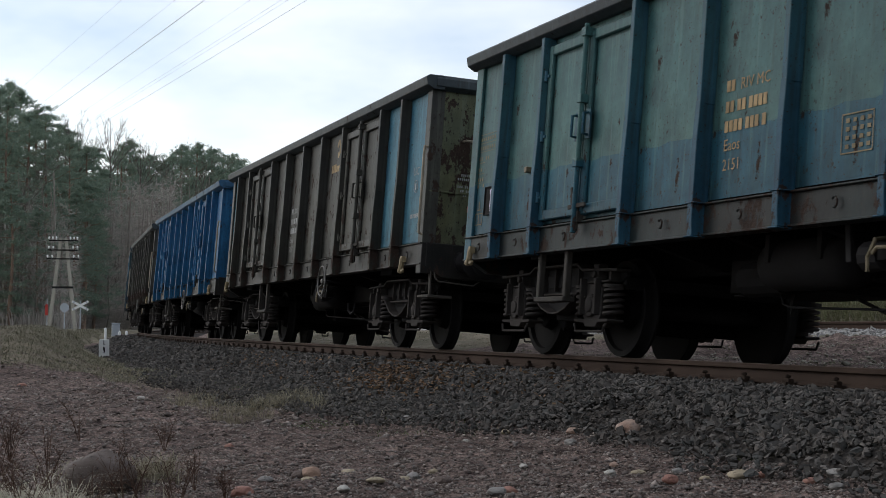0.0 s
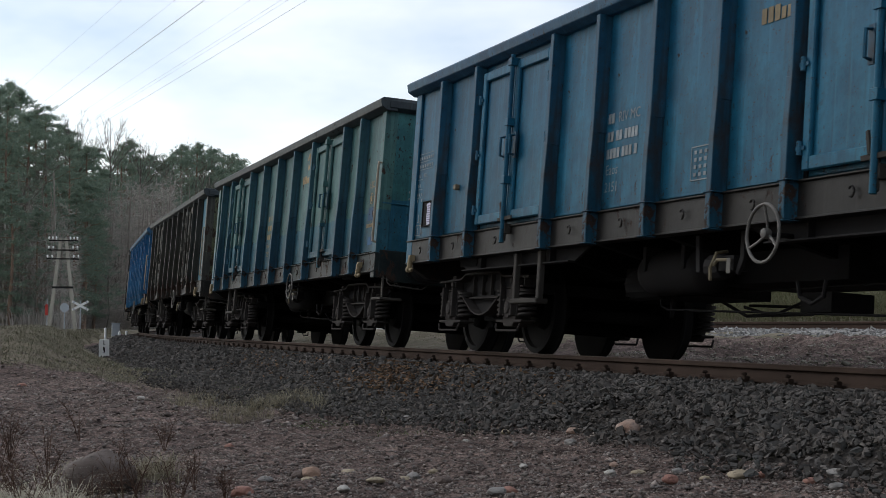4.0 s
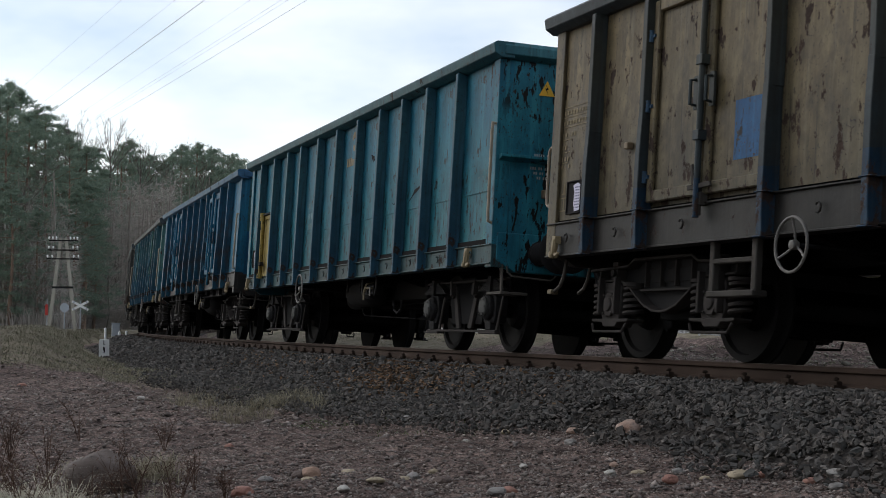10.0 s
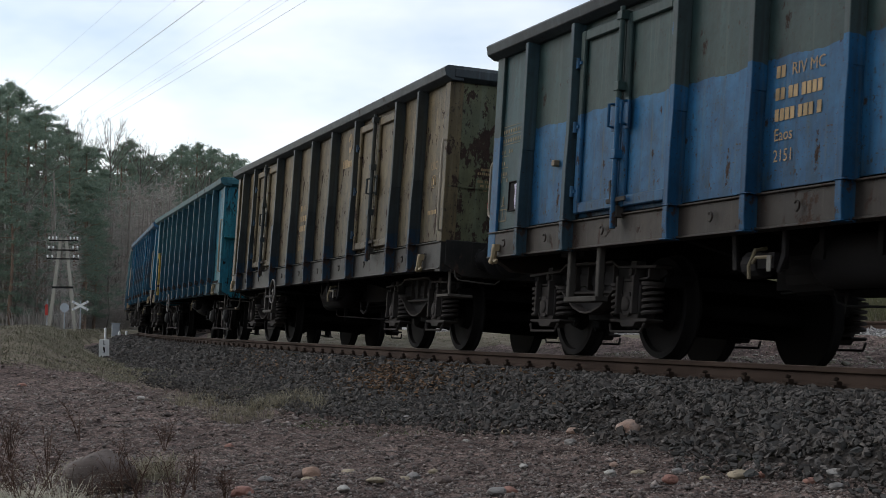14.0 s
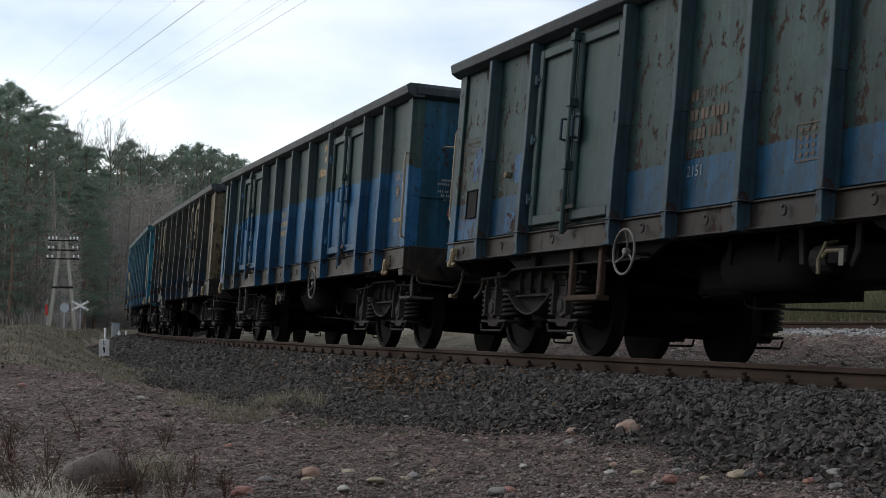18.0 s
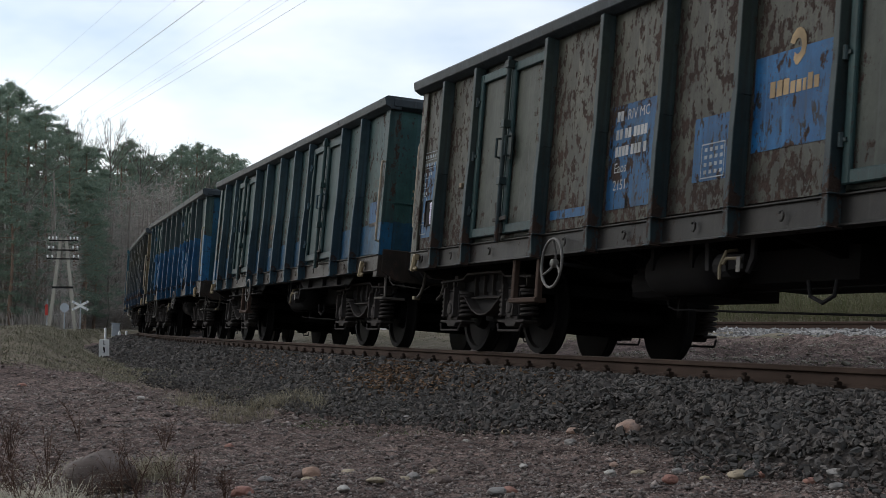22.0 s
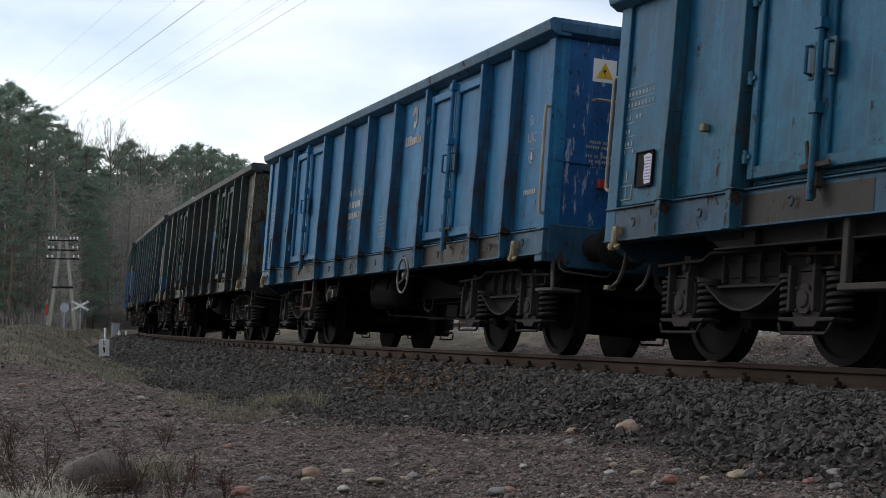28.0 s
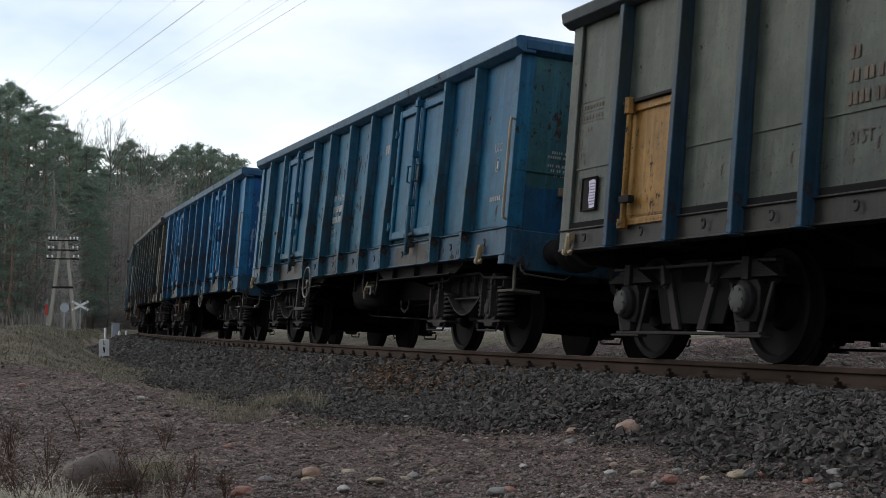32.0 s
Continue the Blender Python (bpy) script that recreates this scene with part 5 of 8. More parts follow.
wagon(5, "dark green rusty freight wagon with blue lower stripe", P["dark_green"], P["dark_rib"], P["sill_rust"], P["dusk_end"], P["cap_dark"], P["dark_door"], wheel_at=1.71, belly=True, ink="ghost_rust", mark="ghost_rust", end_box="red", hook="cream", shift=-0.037, low=0.975, floor=1.17, lean=0.011, ribs=RIBS_CLOSE, paper=False, patches=((5.33, 5.78, 1.84, 2.20, "bluepatch", 0.003), (5.30, 6.20, 1.20, 1.44, "bluepatch", 0.003), (4.24, 4.62, 1.72, 2.02, "bluepatch", 0.003), (4.24, 4.80, 1.21, 1.42, "bluepatch", 0.003), (-6.08, -5.62, 1.62, 1.90, "bluepatch", 0.003)), step_at=2.79, pivot=4.57)
wagon(6, "heavily rusted brown freight wagon with green doors", P["rusty"], P["rusty_rib"], P["sill_dark"], P["rust_end"], P["cap_dark"], P["olive_door"], wheel_at=1.86, end_box="red",
      patches=((0.10, 1.12, 1.285, 2.22, "bluepatch", 0.003), (-1.0, -0.42, 1.40, 1.92, "bluepatch", 0.003), (-2.33, -1.29, 1.55, 2.27, "bluepatch", 0.003), (-6.1, -5.5, 1.4, 1.58, "bluepatch", 0.003), (5.48, 6.1, 1.3, 2.2, "bluepatch", 0.003), (1.3, 2.33, 1.275, 1.36, "bluepatch", 0.003)), rib_list={"door": P["dark_door"]}, shift=-0.086, low=0.935, floor=1.135, lean=0.009, pivot=4.57)
wagon(7, "bright blue open freight wagon with rusty sill", P["bright_blue"], P["bright_rib"], P["sill_blue"], P["blue_end"], P["cap_blue"], wheel_at=-2.30, rungs=True, sign=2, end_box="red", mark="white",
      patches=((2.3, 4.15, 0.97, 1.185, "sill_rust", 0.031), (-4.45, -2.67, 0.97, 1.185, "sill_rust", 0.031), (-5.3, -4.4, 0.97, 1.185, "sill_rust", 0.031)), shift=-0.015, low=0.96, floor=1.195, lean=0, ribs=RIBS_BLUE, step_at=3.05, pivot=4.57)
wagon(8, "teal-blue freight wagon with rust patches on ribs", P["teal_rust"], P["teal_rust_rib"], P["sill_blue"], P["mossy_end"], P["cap_blue"], bays={2: P["teal_rusty"], 3: P["teal_rusty"], 4: P["teal_rusty"], 5: P["teal_rusty"]}, wheel_at=1.60, belly=True, mark="white",
      patches=((2.5, 4.25, 0.99, 1.22, "sill_dark", 0.031), (-4.25, -2.5, 0.99, 1.22, "sill_dark", 0.031)), shift=-0.122, low=0.99, floor=1.265, lean=0.019, ribs=RIBS_CLOSE, step_at=2.53, pivot=4.45)
wagon(9, "grey-olive doorless freight wagon with orange hatch", P["olive"], P["olive_rib"], P["sill_dark"], P["olive"], P["cap_dark"], plate=True, hatch=M["orange"], wheel_at=None, ink="ghost_rust", mark="ghost_rust", shift=-0.165, low=0.955, floor=1.14, lean=0.008)


# long gouges down to bare dark steel on the chipped wagon
def gouge(car, x0, z0, x1, z1, width, seed):
    r = random.Random(seed)
    n, y = 7, SKIN + 0.0056
    up, down = [], []
    dx, dz = x1 - x0, z1 - z0
    l = math.hypot(dx, dz)
    for i in range(n + 1):
        u = i / n
        w = width * (0.25 + r.random()) * math.sin(math.pi * (0.1 + 0.8 * u))
        cx, cz = x0 + dx * u + r.gauss(0, 0.012), z0 + dz * u + r.gauss(0, 0.012)
        up.append((cx - dz / l * w, cz + dx / l * w))
        down.append((cx + dz / l * w, cz - dx / l * w))
    b = Build()
    pts = [(p[0], y, p[1]) for p in up + down]
    b.add(pts, [(i, i + 1, n + 2 + i, n + 1 + i) for i in range(n)])
    part("gouge", b.mesh("gouge"), M["iron"], car, "dark scratch through the paint")


for i, g in enumerate([(-3.28, 1.82, -3.95, 2.07, 0.03), (-0.54, 2.11, -0.83, 1.66, 0.018), (-2.56, 1.84, -2.93, 1.74, 0.02), (-4.88, 1.56, -4.96, 1.84, 0.016), (-1.46, 2.56, -1.63, 2.5, 0.045), (-3.56, 2.61, -3.6, 2.45, 0.022), (0.67, 2.83, 0.86, 2.48, 0.014), (-2.91, 2.51, -2.9, 2.33, 0.022), (-4.3, 1.97, -4.33, 1.86, 0.03)]):
    gouge([c for c, k, _, _ in WAGONS if k == 2][0], *g, i)


# ------------------------------------------------------------ ground
def ground_material():
    m, nt, b = mat("bare_earth")
    big = noisy(nt, 0.35, 5)
    c = mix(nt, ramp(nt, big, 0.35, 0.65), (0.156, 0.115, 0.103), (0.260, 0.198, 0.177))
    # Dark mottling paints in the shade of cracks and hollows.
    c = mix(nt, ramp(nt, noisy(nt, 9, 8, 0.75), 0.42, 0.60), c, (0.045, 0.033, 0.030))
    c = mix(nt, ramp(nt, noisy(nt, 34, 6, 0.75), 0.50, 0.62), c, (0.041, 0.032, 0.028))
    c = mix(nt, ramp(nt, noisy(nt, 21, 6, 0.75), 0.57, 0.66), c, (0.417, 0.327, 0.289))
    c = mix(nt, 1.0, c, ramp(nt, noisy(nt, 3.2, 6, 0.65), 0.34, 0.66, (0.62, 0.61, 0.61), (1.22, 1.20, 1.18)), "MULTIPLY")
    nt.links.new(c, b.inputs["Base Color"])
    b.inputs["Roughness"].default_value, b.inputs["Specular IOR Level"].default_value = 0.95, 0.06
    bump(nt, b, mix(nt, 0.5, noisy(nt, 6, 8, 0.7), noisy(nt, 30, 6, 0.7)), 0.8, 0.05)
    return m


def turf_material():
    m, nt, b = mat("dry_turf")
    c = mix(nt, ramp(nt, noisy(nt, 0.5, 5), 0.35, 0.65), (0.150, 0.132, 0.098), (0.225, 0.196, 0.148))
    c = mix(nt, ramp(nt, noisy(nt, 1.2, 5), 0.48, 0.62), c, (0.125, 0.118, 0.078))
    c = mix(nt, ramp(nt, noisy(nt, 14, 8, 0.7), 0.45, 0.7), c, (0.0848, 0.0634, 0.0468))
    nt.links.new(c, b.inputs["Base Color"])
    b.inputs["Roughness"].default_value, b.inputs["Specular IOR Level"].default_value = 0.95, 0.06
    bump(nt, b, noisy(nt, 12, 8, 0.7), 0.8, 0.05)
    return m


M["earth"], M["turf"] = ground_material(), turf_material()


def ground_top(x, y):
    """The ground's height with its clods and hollows."""
    x, y = np.asarray(x, float).ravel(), np.asarray(y, float).ravel()
    _, w = track_coords(x, y)
    near = np.hypot(x, y) < 62
    lump, rough = np.zeros(len(x)), np.zeros(len(x))
    for i in np.nonzero(near & ((w > 2.6) | (w < -2.8)))[0]:
        u, v = x[i], y[i]
        lump[i] = noise.noise((u * 0.9, v * 0.9, 0)) * 0.05 + noise.noise((u * 3.1, v * 3.1, 4)) * 0.045 + noise.noise((u * 9.0, v * 9.0, 2)) * 0.017 + noise.noise((u * 23.0, v * 23.0, 6)) * 0.012
        if -6.8 < w[i] < -2.8:
            rough[i] = noise.noise((u * 1.1, v * 1.1, 9)) * 0.16 + noise.noise((u * 3.7, v * 3.7, 5)) * 0.10
    lump *= smooth(w, 2.6, 2.9) + smooth(-w, 2.8, 3.1)
    return ground_z(x, y) + lump + rough * smooth(-w, 2.8, 3.6) * (1 - smooth(-w, 5.8, 6.8))


def make_ground():
    ang = np.concatenate([np.arange(-22, 22, 0.35), np.arange(22, 338, 4.0)])
    rad = np.concatenate([np.concatenate([np.geomspace(1.2, 6, 24), np.geomspace(6.12, 16, 190), np.geomspace(16.2, 60, 130)]), np.geomspace(62, 4000, 40)])
    a = np.radians(90 - ang)
    X = np.cos(a)[:, None] * rad
    Y = np.sin(a)[:, None] * rad
    Z = ground_top(X, Y).reshape(X.shape)
    n, m_ = X.shape
    verts = np.concatenate([np.stack([X, Y, Z], -1).reshape(-1, 3), [[0, 0, float(Z[:, 0].mean())]]])
    i, j = np.meshgrid(np.arange(n), np.arange(m_ - 1), indexing="ij")
    i2 = (i + 1) % n
    quads = np.stack([i * m_ + j, i2 * m_ + j, i2 * m_ + j + 1, i * m_ + j + 1], -1).reshape(-1, 4)
    tri = [(k * m_, ((k + 1) % n) * m_, n * m_) for k in range(n)]
    me = bpy.data.meshes.new("ground")
    me.from_pydata(verts.tolist(), [], quads[:, ::-1].tolist() + [t[::-1] for t in tri])
    me.materials.append(M["earth"])
    me.materials.append(M["turf"])
    cen = verts[quads].mean(1)
    ps, pw = track_coords(cen[:, 0], cen[:, 1])
    edge = np.array([noise.noise((p[0] * 0.5, p[1] * 0.5, 7)) for p in cen]) * 2.5
    grassy = ((pw < -2.4) & (ps + 0.4 * edge > 15)) | ((pw > 3.0) & (ps + 0.4 * edge > np.interp(pw, [3.0, 4.2, 4.5, 5.7, 8], [13.5, 13.5, 14.3, 14.7, 16.7]))) | (pw < -6.3) | (pw > 16)
    idx = np.concatenate([grassy.astype(np.int32), np.zeros(len(tri), np.int32)])
    me.polygons.foreach_set("material_index", idx)
    me.update()
    me.shade_smooth()
    ob = new("ground", me)
    bm = bmesh.new()
    bm.from_mesh(me)
    bmesh.ops.recalc_face_normals(bm, faces=bm.faces)
    bm.to_mesh(me)
    bm.free()
    if me.polygons[0].normal.z < 0:
        me.flip_normals()
    return tagged(ob, "bare stony earth turning to dry turf", "ground", kind="structure")


make_ground()


# ------------------------------------------------------------ the two tracks
def strip_mesh(name, prof, s0, s1, step, off=0.0, lift=0.0, canted=True, bumpy=0.0):
    """A cross-section (w, z) carried along the line from s0 to s1."""
    b = Build()
    ss = np.arange(s0, s1 + 1e-6, step)
    n = len(prof)
    verts = []
    for s in ss:
        for w, z in prof:
            dz = bumpy * noise.noise((s * 1.7, w * 2.3, 1.0)) if bumpy else 0
            verts.append(tuple(float(c) for c in along(s, w + off, z + lift + dz, canted)))
    faces = [(i * n + k, i * n + (k + 1) % n, (i + 1) * n + (k + 1) % n, (i + 1) * n + k) for i in range(len(ss) - 1) for k in range(n)]
    faces += [tuple(range(n)), tuple((len(ss) - 1) * n + k for k in range(n))]
    return b.add(verts, faces).mesh(name)


def rail_prof(c):
    return [(c - 0.0625, -0.149), (c - 0.0625, -0.138), (c - 0.012, -0.118), (c - 0.008, -0.05), (c - 0.035, -0.038), (c - 0.035, -0.006), (c - 0.028, 0.0),
            (c + 0.028, 0.0), (c + 0.035, -0.006), (c + 0.035, -0.038), (c + 0.008, -0.05), (c + 0.012, -0.118), (c + 0.0625, -0.138), (c + 0.0625, -0.149)]


def ballast_material(name, dark, light):
    m, nt, b = mat(name)
    c = mix(nt, ramp(nt, noisy(nt, 16, 6, 0.7), 0.35, 0.7), dark, light)
    nt.links.new(c, b.inputs["Base Color"])
    b.inputs["Roughness"].default_value, b.inputs["Specular IOR Level"].default_value = 0.95, 0.06
    v = node(nt, "ShaderNodeTexVoronoi", Scale=18.0)
    nt.links.new(mapped(nt, (1, 1, 1)), v.inputs[0])
    bump(nt, b, v.outputs["Distance"], 1.0, 0.05)
    return m


M["ballast"] = ballast_material("dark_ballast", (0.026, 0.023, 0.021), (0.070, 0.061, 0.055))
M["ballast_pale"] = ballast_material("pale_ballast", (0.184, 0.178, 0.172), (0.414, 0.402, 0.380))

track = thing("railway_track", "rusty curved railway track on dark ballast", "railway track", kind="structure")
BED = [(2.75, -0.74), (2.35, -0.56), (1.75, -0.23), (1.35, -0.20), (0.5, -0.20), (-1.4, -0.20), (-1.8, -0.24), (-2.8, -0.7), (-2.8, -1.2), (2.75, -1.2)]
part("ballast_bed", strip_mesh("ballast_bed", BED, -150, 250, 1.0, bumpy=0.02), M["ballast"], track, "dark grey ballast shoulder")
for c in (0.7525, -0.7525):
    part("rail", strip_mesh("rail", rail_prof(c), -150, 250, 1.0), M["rail"], track, "rusty steel rail with worn head")
    part("rail_head", strip_mesh("rail_head", [(c - 0.026, 0.0005), (c + 0.020, 0.0005), (c + 0.020, 0.0025), (c - 0.026, 0.0025)], -150, 250, 1.0), M["rail_top"], track)


def track_pose(s, off=0.0, lift=0.0, canted=True):
    x, y, a = (float(v) for v in line(s))
    m = Matrix.Translation((x, y, GRADE * s + lift)) @ Matrix.Rotation(a, 4, "Z") @ Matrix.Rotation(-GRADE, 4, "Y")
    if canted:
        m = m @ Matrix.Translation((0, 0.75, 0)) @ Matrix.Rotation(CANT, 4, "X") @ Matrix.Translation((0, -0.75, 0))
    return m @ Matrix.Translation((0, off, 0))


sleeper_me = Build().box(-0.12, 0.12, -1.25, 1.25, -0.30, -0.165).mesh("sleeper", 0.01)
clip_b = Build().box(-0.085, 0.085, 0.66, 0.92, -0.168, -0.135)
clip_b.box(-0.05, 0.05, 0.825, 0.875, -0.135, -0.105).tube([(0, 0.85, -0.14), (0, 0.85, -0.075)], 0.016, 6).lathe([(0.026, -0.10), (0.026, -0.08)], (0, 0.85, 0), "z", 6)
clip_me = clip_b.mesh("rail_clip", 0.004)
for i in range(-30, 130):
    s = i * 0.62
    m = track_pose(s)
    part("sleeper", sleeper_me, M["sleeper"], track, "", m)
    if -9 <= i <= 105:
        part("rail_clip", clip_me, M["clip"], track, "", m)

side_track = thing("siding_track", "second rusty track on pale grey ballast", "railway track", kind="structure")
OFF2, LIFT2 = -9.6, 0.42
BED2 = [(2.9, -0.42), (1.6, -0.17), (-1.6, -0.17), (-2.9, -0.42), (-2.9, -0.9), (2.9, -0.9)]
part("ballast_bed", strip_mesh("ballast_bed", BED2, -100, 200, 1.0, OFF2, LIFT2, False, 0.03), M["ballast_pale"], side_track, "pale grey crushed stone ballast")
for c in (0.7525, -0.7525):
    part("rail", strip_mesh("rail", rail_prof(c), -100, 200, 2.0, OFF2, LIFT2, False), M["rail"], side_track)
for i in range(-20, 60):
    part("sleeper", sleeper_me, M["sleeper"], side_track, "", track_pose(i * 0.62, OFF2, LIFT2, False))


# ------------------------------------------------------------ stones
def stone_shapes(n, rng):
    """n angular stone shapes with flat faces: verts (n, 10, 3)."""
    base = np.array([(-1, -1, -1), (1, -1, -1), (1, 1, -1), (-1, 1, -1), (-1, -1, 1), (1, -1, 1), (1, 1, 1), (-1, 1, 1)], float)
    base = np.concatenate([base * 0.62, [(0, 0, 0.95), (0.95, 0, 0)]])
    v = base[None] + rng.uniform(-0.36, 0.36, (n, 10, 3))
    v *= rng.uniform([0.8, 0.65, 0.26], [1.5, 1.15, 0.55], (n, 3))[:, None, :]
    q = rng.normal(size=(n, 4))
    q[:, 1:3] *= 0.35
    q /= np.linalg.norm(q, axis=1)[:, None]
    w, x, y, z = q.T
    R = np.stack([1 - 2 * (y * y + z * z), 2 * (x * y - z * w), 2 * (x * z + y * w), 2 * (x * y + z * w), 1 - 2 * (x * x + z * z), 2 * (y * z - x * w),
                  2 * (x * z - y * w), 2 * (y * z + x * w), 1 - 2 * (x * x + y * y)], -1).reshape(n, 3, 3)
    return np.einsum("nij,nkj->nki", R, v)


FACETS = np.array([(0, 3, 2), (0, 2, 1), (0, 1, 5), (0, 5, 4), (2, 3, 7), (2, 7, 6), (3, 0, 4), (3, 4, 7), (4, 5, 8), (5, 6, 8), (6, 7, 8), (7, 4, 8),
                   (1, 2, 9), (2, 6, 9), (6, 5, 9), (5, 1, 9)])


OCTA = np.array([(0, 2, 4), (2, 1, 4), (1, 3, 4), (3, 0, 4), (2, 0, 5), (1, 2, 5), (3, 1, 5), (0, 3, 5)])


def pebbles_mesh(name, places, sizes, rng):
    """Small stones of eight faces."""
    n = len(places)
    base = np.array([(-1, 0, 0), (1, 0, 0), (0, -1, 0), (0, 1, 0), (0.15, 0.1, 0.62), (0, 0, -0.5)], float)
    v = base[None] * rng.uniform(0.55, 1.25, (n, 6, 1)) + rng.uniform(-0.25, 0.25, (n, 6, 3))
    a = rng.uniform(0, math.tau, n)
    c, s = np.cos(a)[:, None], np.sin(a)[:, None]
    v = np.stack([v[..., 0] * c - v[..., 1] * s, v[..., 0] * s + v[..., 1] * c, v[..., 2]], -1)
    v = v * np.asarray(sizes)[:, None, None] * 0.6 + np.asarray(places)[:, None, :]
    f = OCTA[None] + (np.arange(n) * 6)[:, None, None]
    me = quick_mesh(name, v.reshape(-1, 3), 3, f)
    me.shade_smooth()
    return me


def stones_mesh(name, places, sizes, rng):
    n = len(places)
    v = stone_shapes(n, rng) * np.asarray(sizes)[:, None, None] * 0.5 + np.asarray(places)[:, None, :]
    f = FACETS[None] + (np.arange(n) * 10)[:, None, None]
    return quick_mesh(name, v.reshape(-1, 3), 3, f)


def stone_material(name, tones, rough=0.85):
    m, nt, b = mat(name)
    g = nt.nodes.new("ShaderNodeNewGeometry")
    r = nt.nodes.new("ShaderNodeValToRGB")
    els = r.color_ramp.elements
    while len(els) < len(tones):
        els.new(0.5)
    for i, t in enumerate(tones):
        els[i].position, els[i].color = i / (len(tones) - 1), (*t, 1)
    nt.links.new(g.outputs["Random Per Island"], r.inputs[0])
    c = mix(nt, maths(nt, "MULTIPLY", noisy(nt, 22, 6, 0.7), 0.8), r.outputs[0], tuple(v * 0.45 for v in tones[0]))
    nt.links.new(c, b.inputs["Base Color"])
    b.inputs["Roughness"].default_value, b.inputs["Specular IOR Level"].default_value = rough, 0.15
    bump(nt, b, noisy(nt, 60, 5, 0.7), 0.5, 0.006)
    return m


M["ballast_stone"] = stone_material("ballast_stone", [(0.048, 0.045, 0.042), (0.096, 0.089, 0.083), (0.132, 0.114, 0.102), (0.086, 0.087, 0.083), (0.150, 0.133, 0.120), (0.195, 0.176, 0.162)])
M["pale_stone"] = stone_material("pale_stone", [(0.184, 0.178, 0.172), (0.299, 0.287, 0.276), (0.391, 0.380, 0.368), (0.506, 0.494, 0.471)])
M["verge_stone"] = stone_material("verge_stone", [(0.16, 0.145, 0.115), (0.29, 0.265, 0.215), (0.38, 0.35, 0.295), (0.23, 0.205, 0.16), (0.50, 0.465, 0.41)])
M["field_stone"] = stone_material("field_stone", [(0.085, 0.070, 0.064), (0.185, 0.153, 0.139), (0.265, 0.205, 0.174), (0.245, 0.218, 0.207), (0.330, 0.282, 0.254), (0.520, 0.446, 0.400)])

rng = np.random.default_rng(7)


def toe(s):
    """How far out the ballast shoulder reaches."""
    return np.interp(s, [-8, -1, 0, 1.5, 2.5, 5, 10, 20, 30], [2.2, 2.1, 2.25, 2.5, 2.8, 3.2, 3.2, 3.0, 2.7])


def scatter_ballast():
    P_, S_ = [], []
    for s0, s1, dens, size in ((-8, 4, 2500, 0.043), (4, 14, 1400, 0.046), (14, 28, 560, 0.060), (28, 50, 160, 0.085)):
        n = int((s1 - s0) * 3.1 * dens)
        s = rng.uniform(s0, s1, n)
        w = rng.uniform(0.82, 3.9, n)
        ragged = toe(s) + 0.12 * np.sin(s * 1.3) + 0.10 * np.sin(s * 3.7 + 1)
        keep = (w < ragged) | ((w < ragged + 0.5) & (rng.random(n) < 0.15))
        s, w = s[keep], w[keep]
        z = np.interp(w, [0.8, 1.35, 1.75, 2.35, 2.75, 3.0, 4.2], [-0.212, -0.203, -0.228, -0.555, -0.66, -0.68, -0.70]) + rng.normal(0.008, 0.012, len(w)) + np.where(w > 1.7, 0.016, 0.0)
        x, y, zz = along(s, w, z)
        g = ground_z(x, y) + 0.012
        P_.append(np.stack([x, y, np.maximum(zz, g)], -1))
        S_.append(size * rng.lognormal(0, 0.28, len(w)) * np.where(w > 2.6, 0.8, 1.0))
    ob = new("ballast_stones", stones_mesh("ballast_stones", np.concatenate(P_), np.concatenate(S_), rng))
    ob.data.materials.append(M["ballast_stone"])
    tagged(ob, "dark grey angular crushed ballast stones", "gravel", kind="stuff")


def scatter_field():
    n = 270000
    d = np.exp(rng.uniform(math.log(7.2), math.log(30), n))
    a = np.radians(90 - rng.uniform(-20, 20, n))
    x, y = np.cos(a) * d, np.sin(a) * d
    s, w = track_coords(x, y)
    keep = (w > toe(s) - 0.3) & ((s + 0.9 * (w - 4.5) < 17) | (rng.random(n) < 0.03))
    x, y = x[keep], y[keep]
    size = np.clip(rng.lognormal(math.log(0.0088), 0.62, len(x)), 0.005, 0.05) * np.where(np.hypot(x, y) > 14, 1.4, 1.0)
    z = ground_top(x, y) + size * 0.10
    ob = new("scattered_pebbles", pebbles_mesh("scattered_pebbles", np.stack([x, y, z], -1), size, rng))
    ob.data.materials.append(M["field_stone"])
    tagged(ob, "mixed brown and grey pebbles on bare earth", "gravel", kind="stuff")


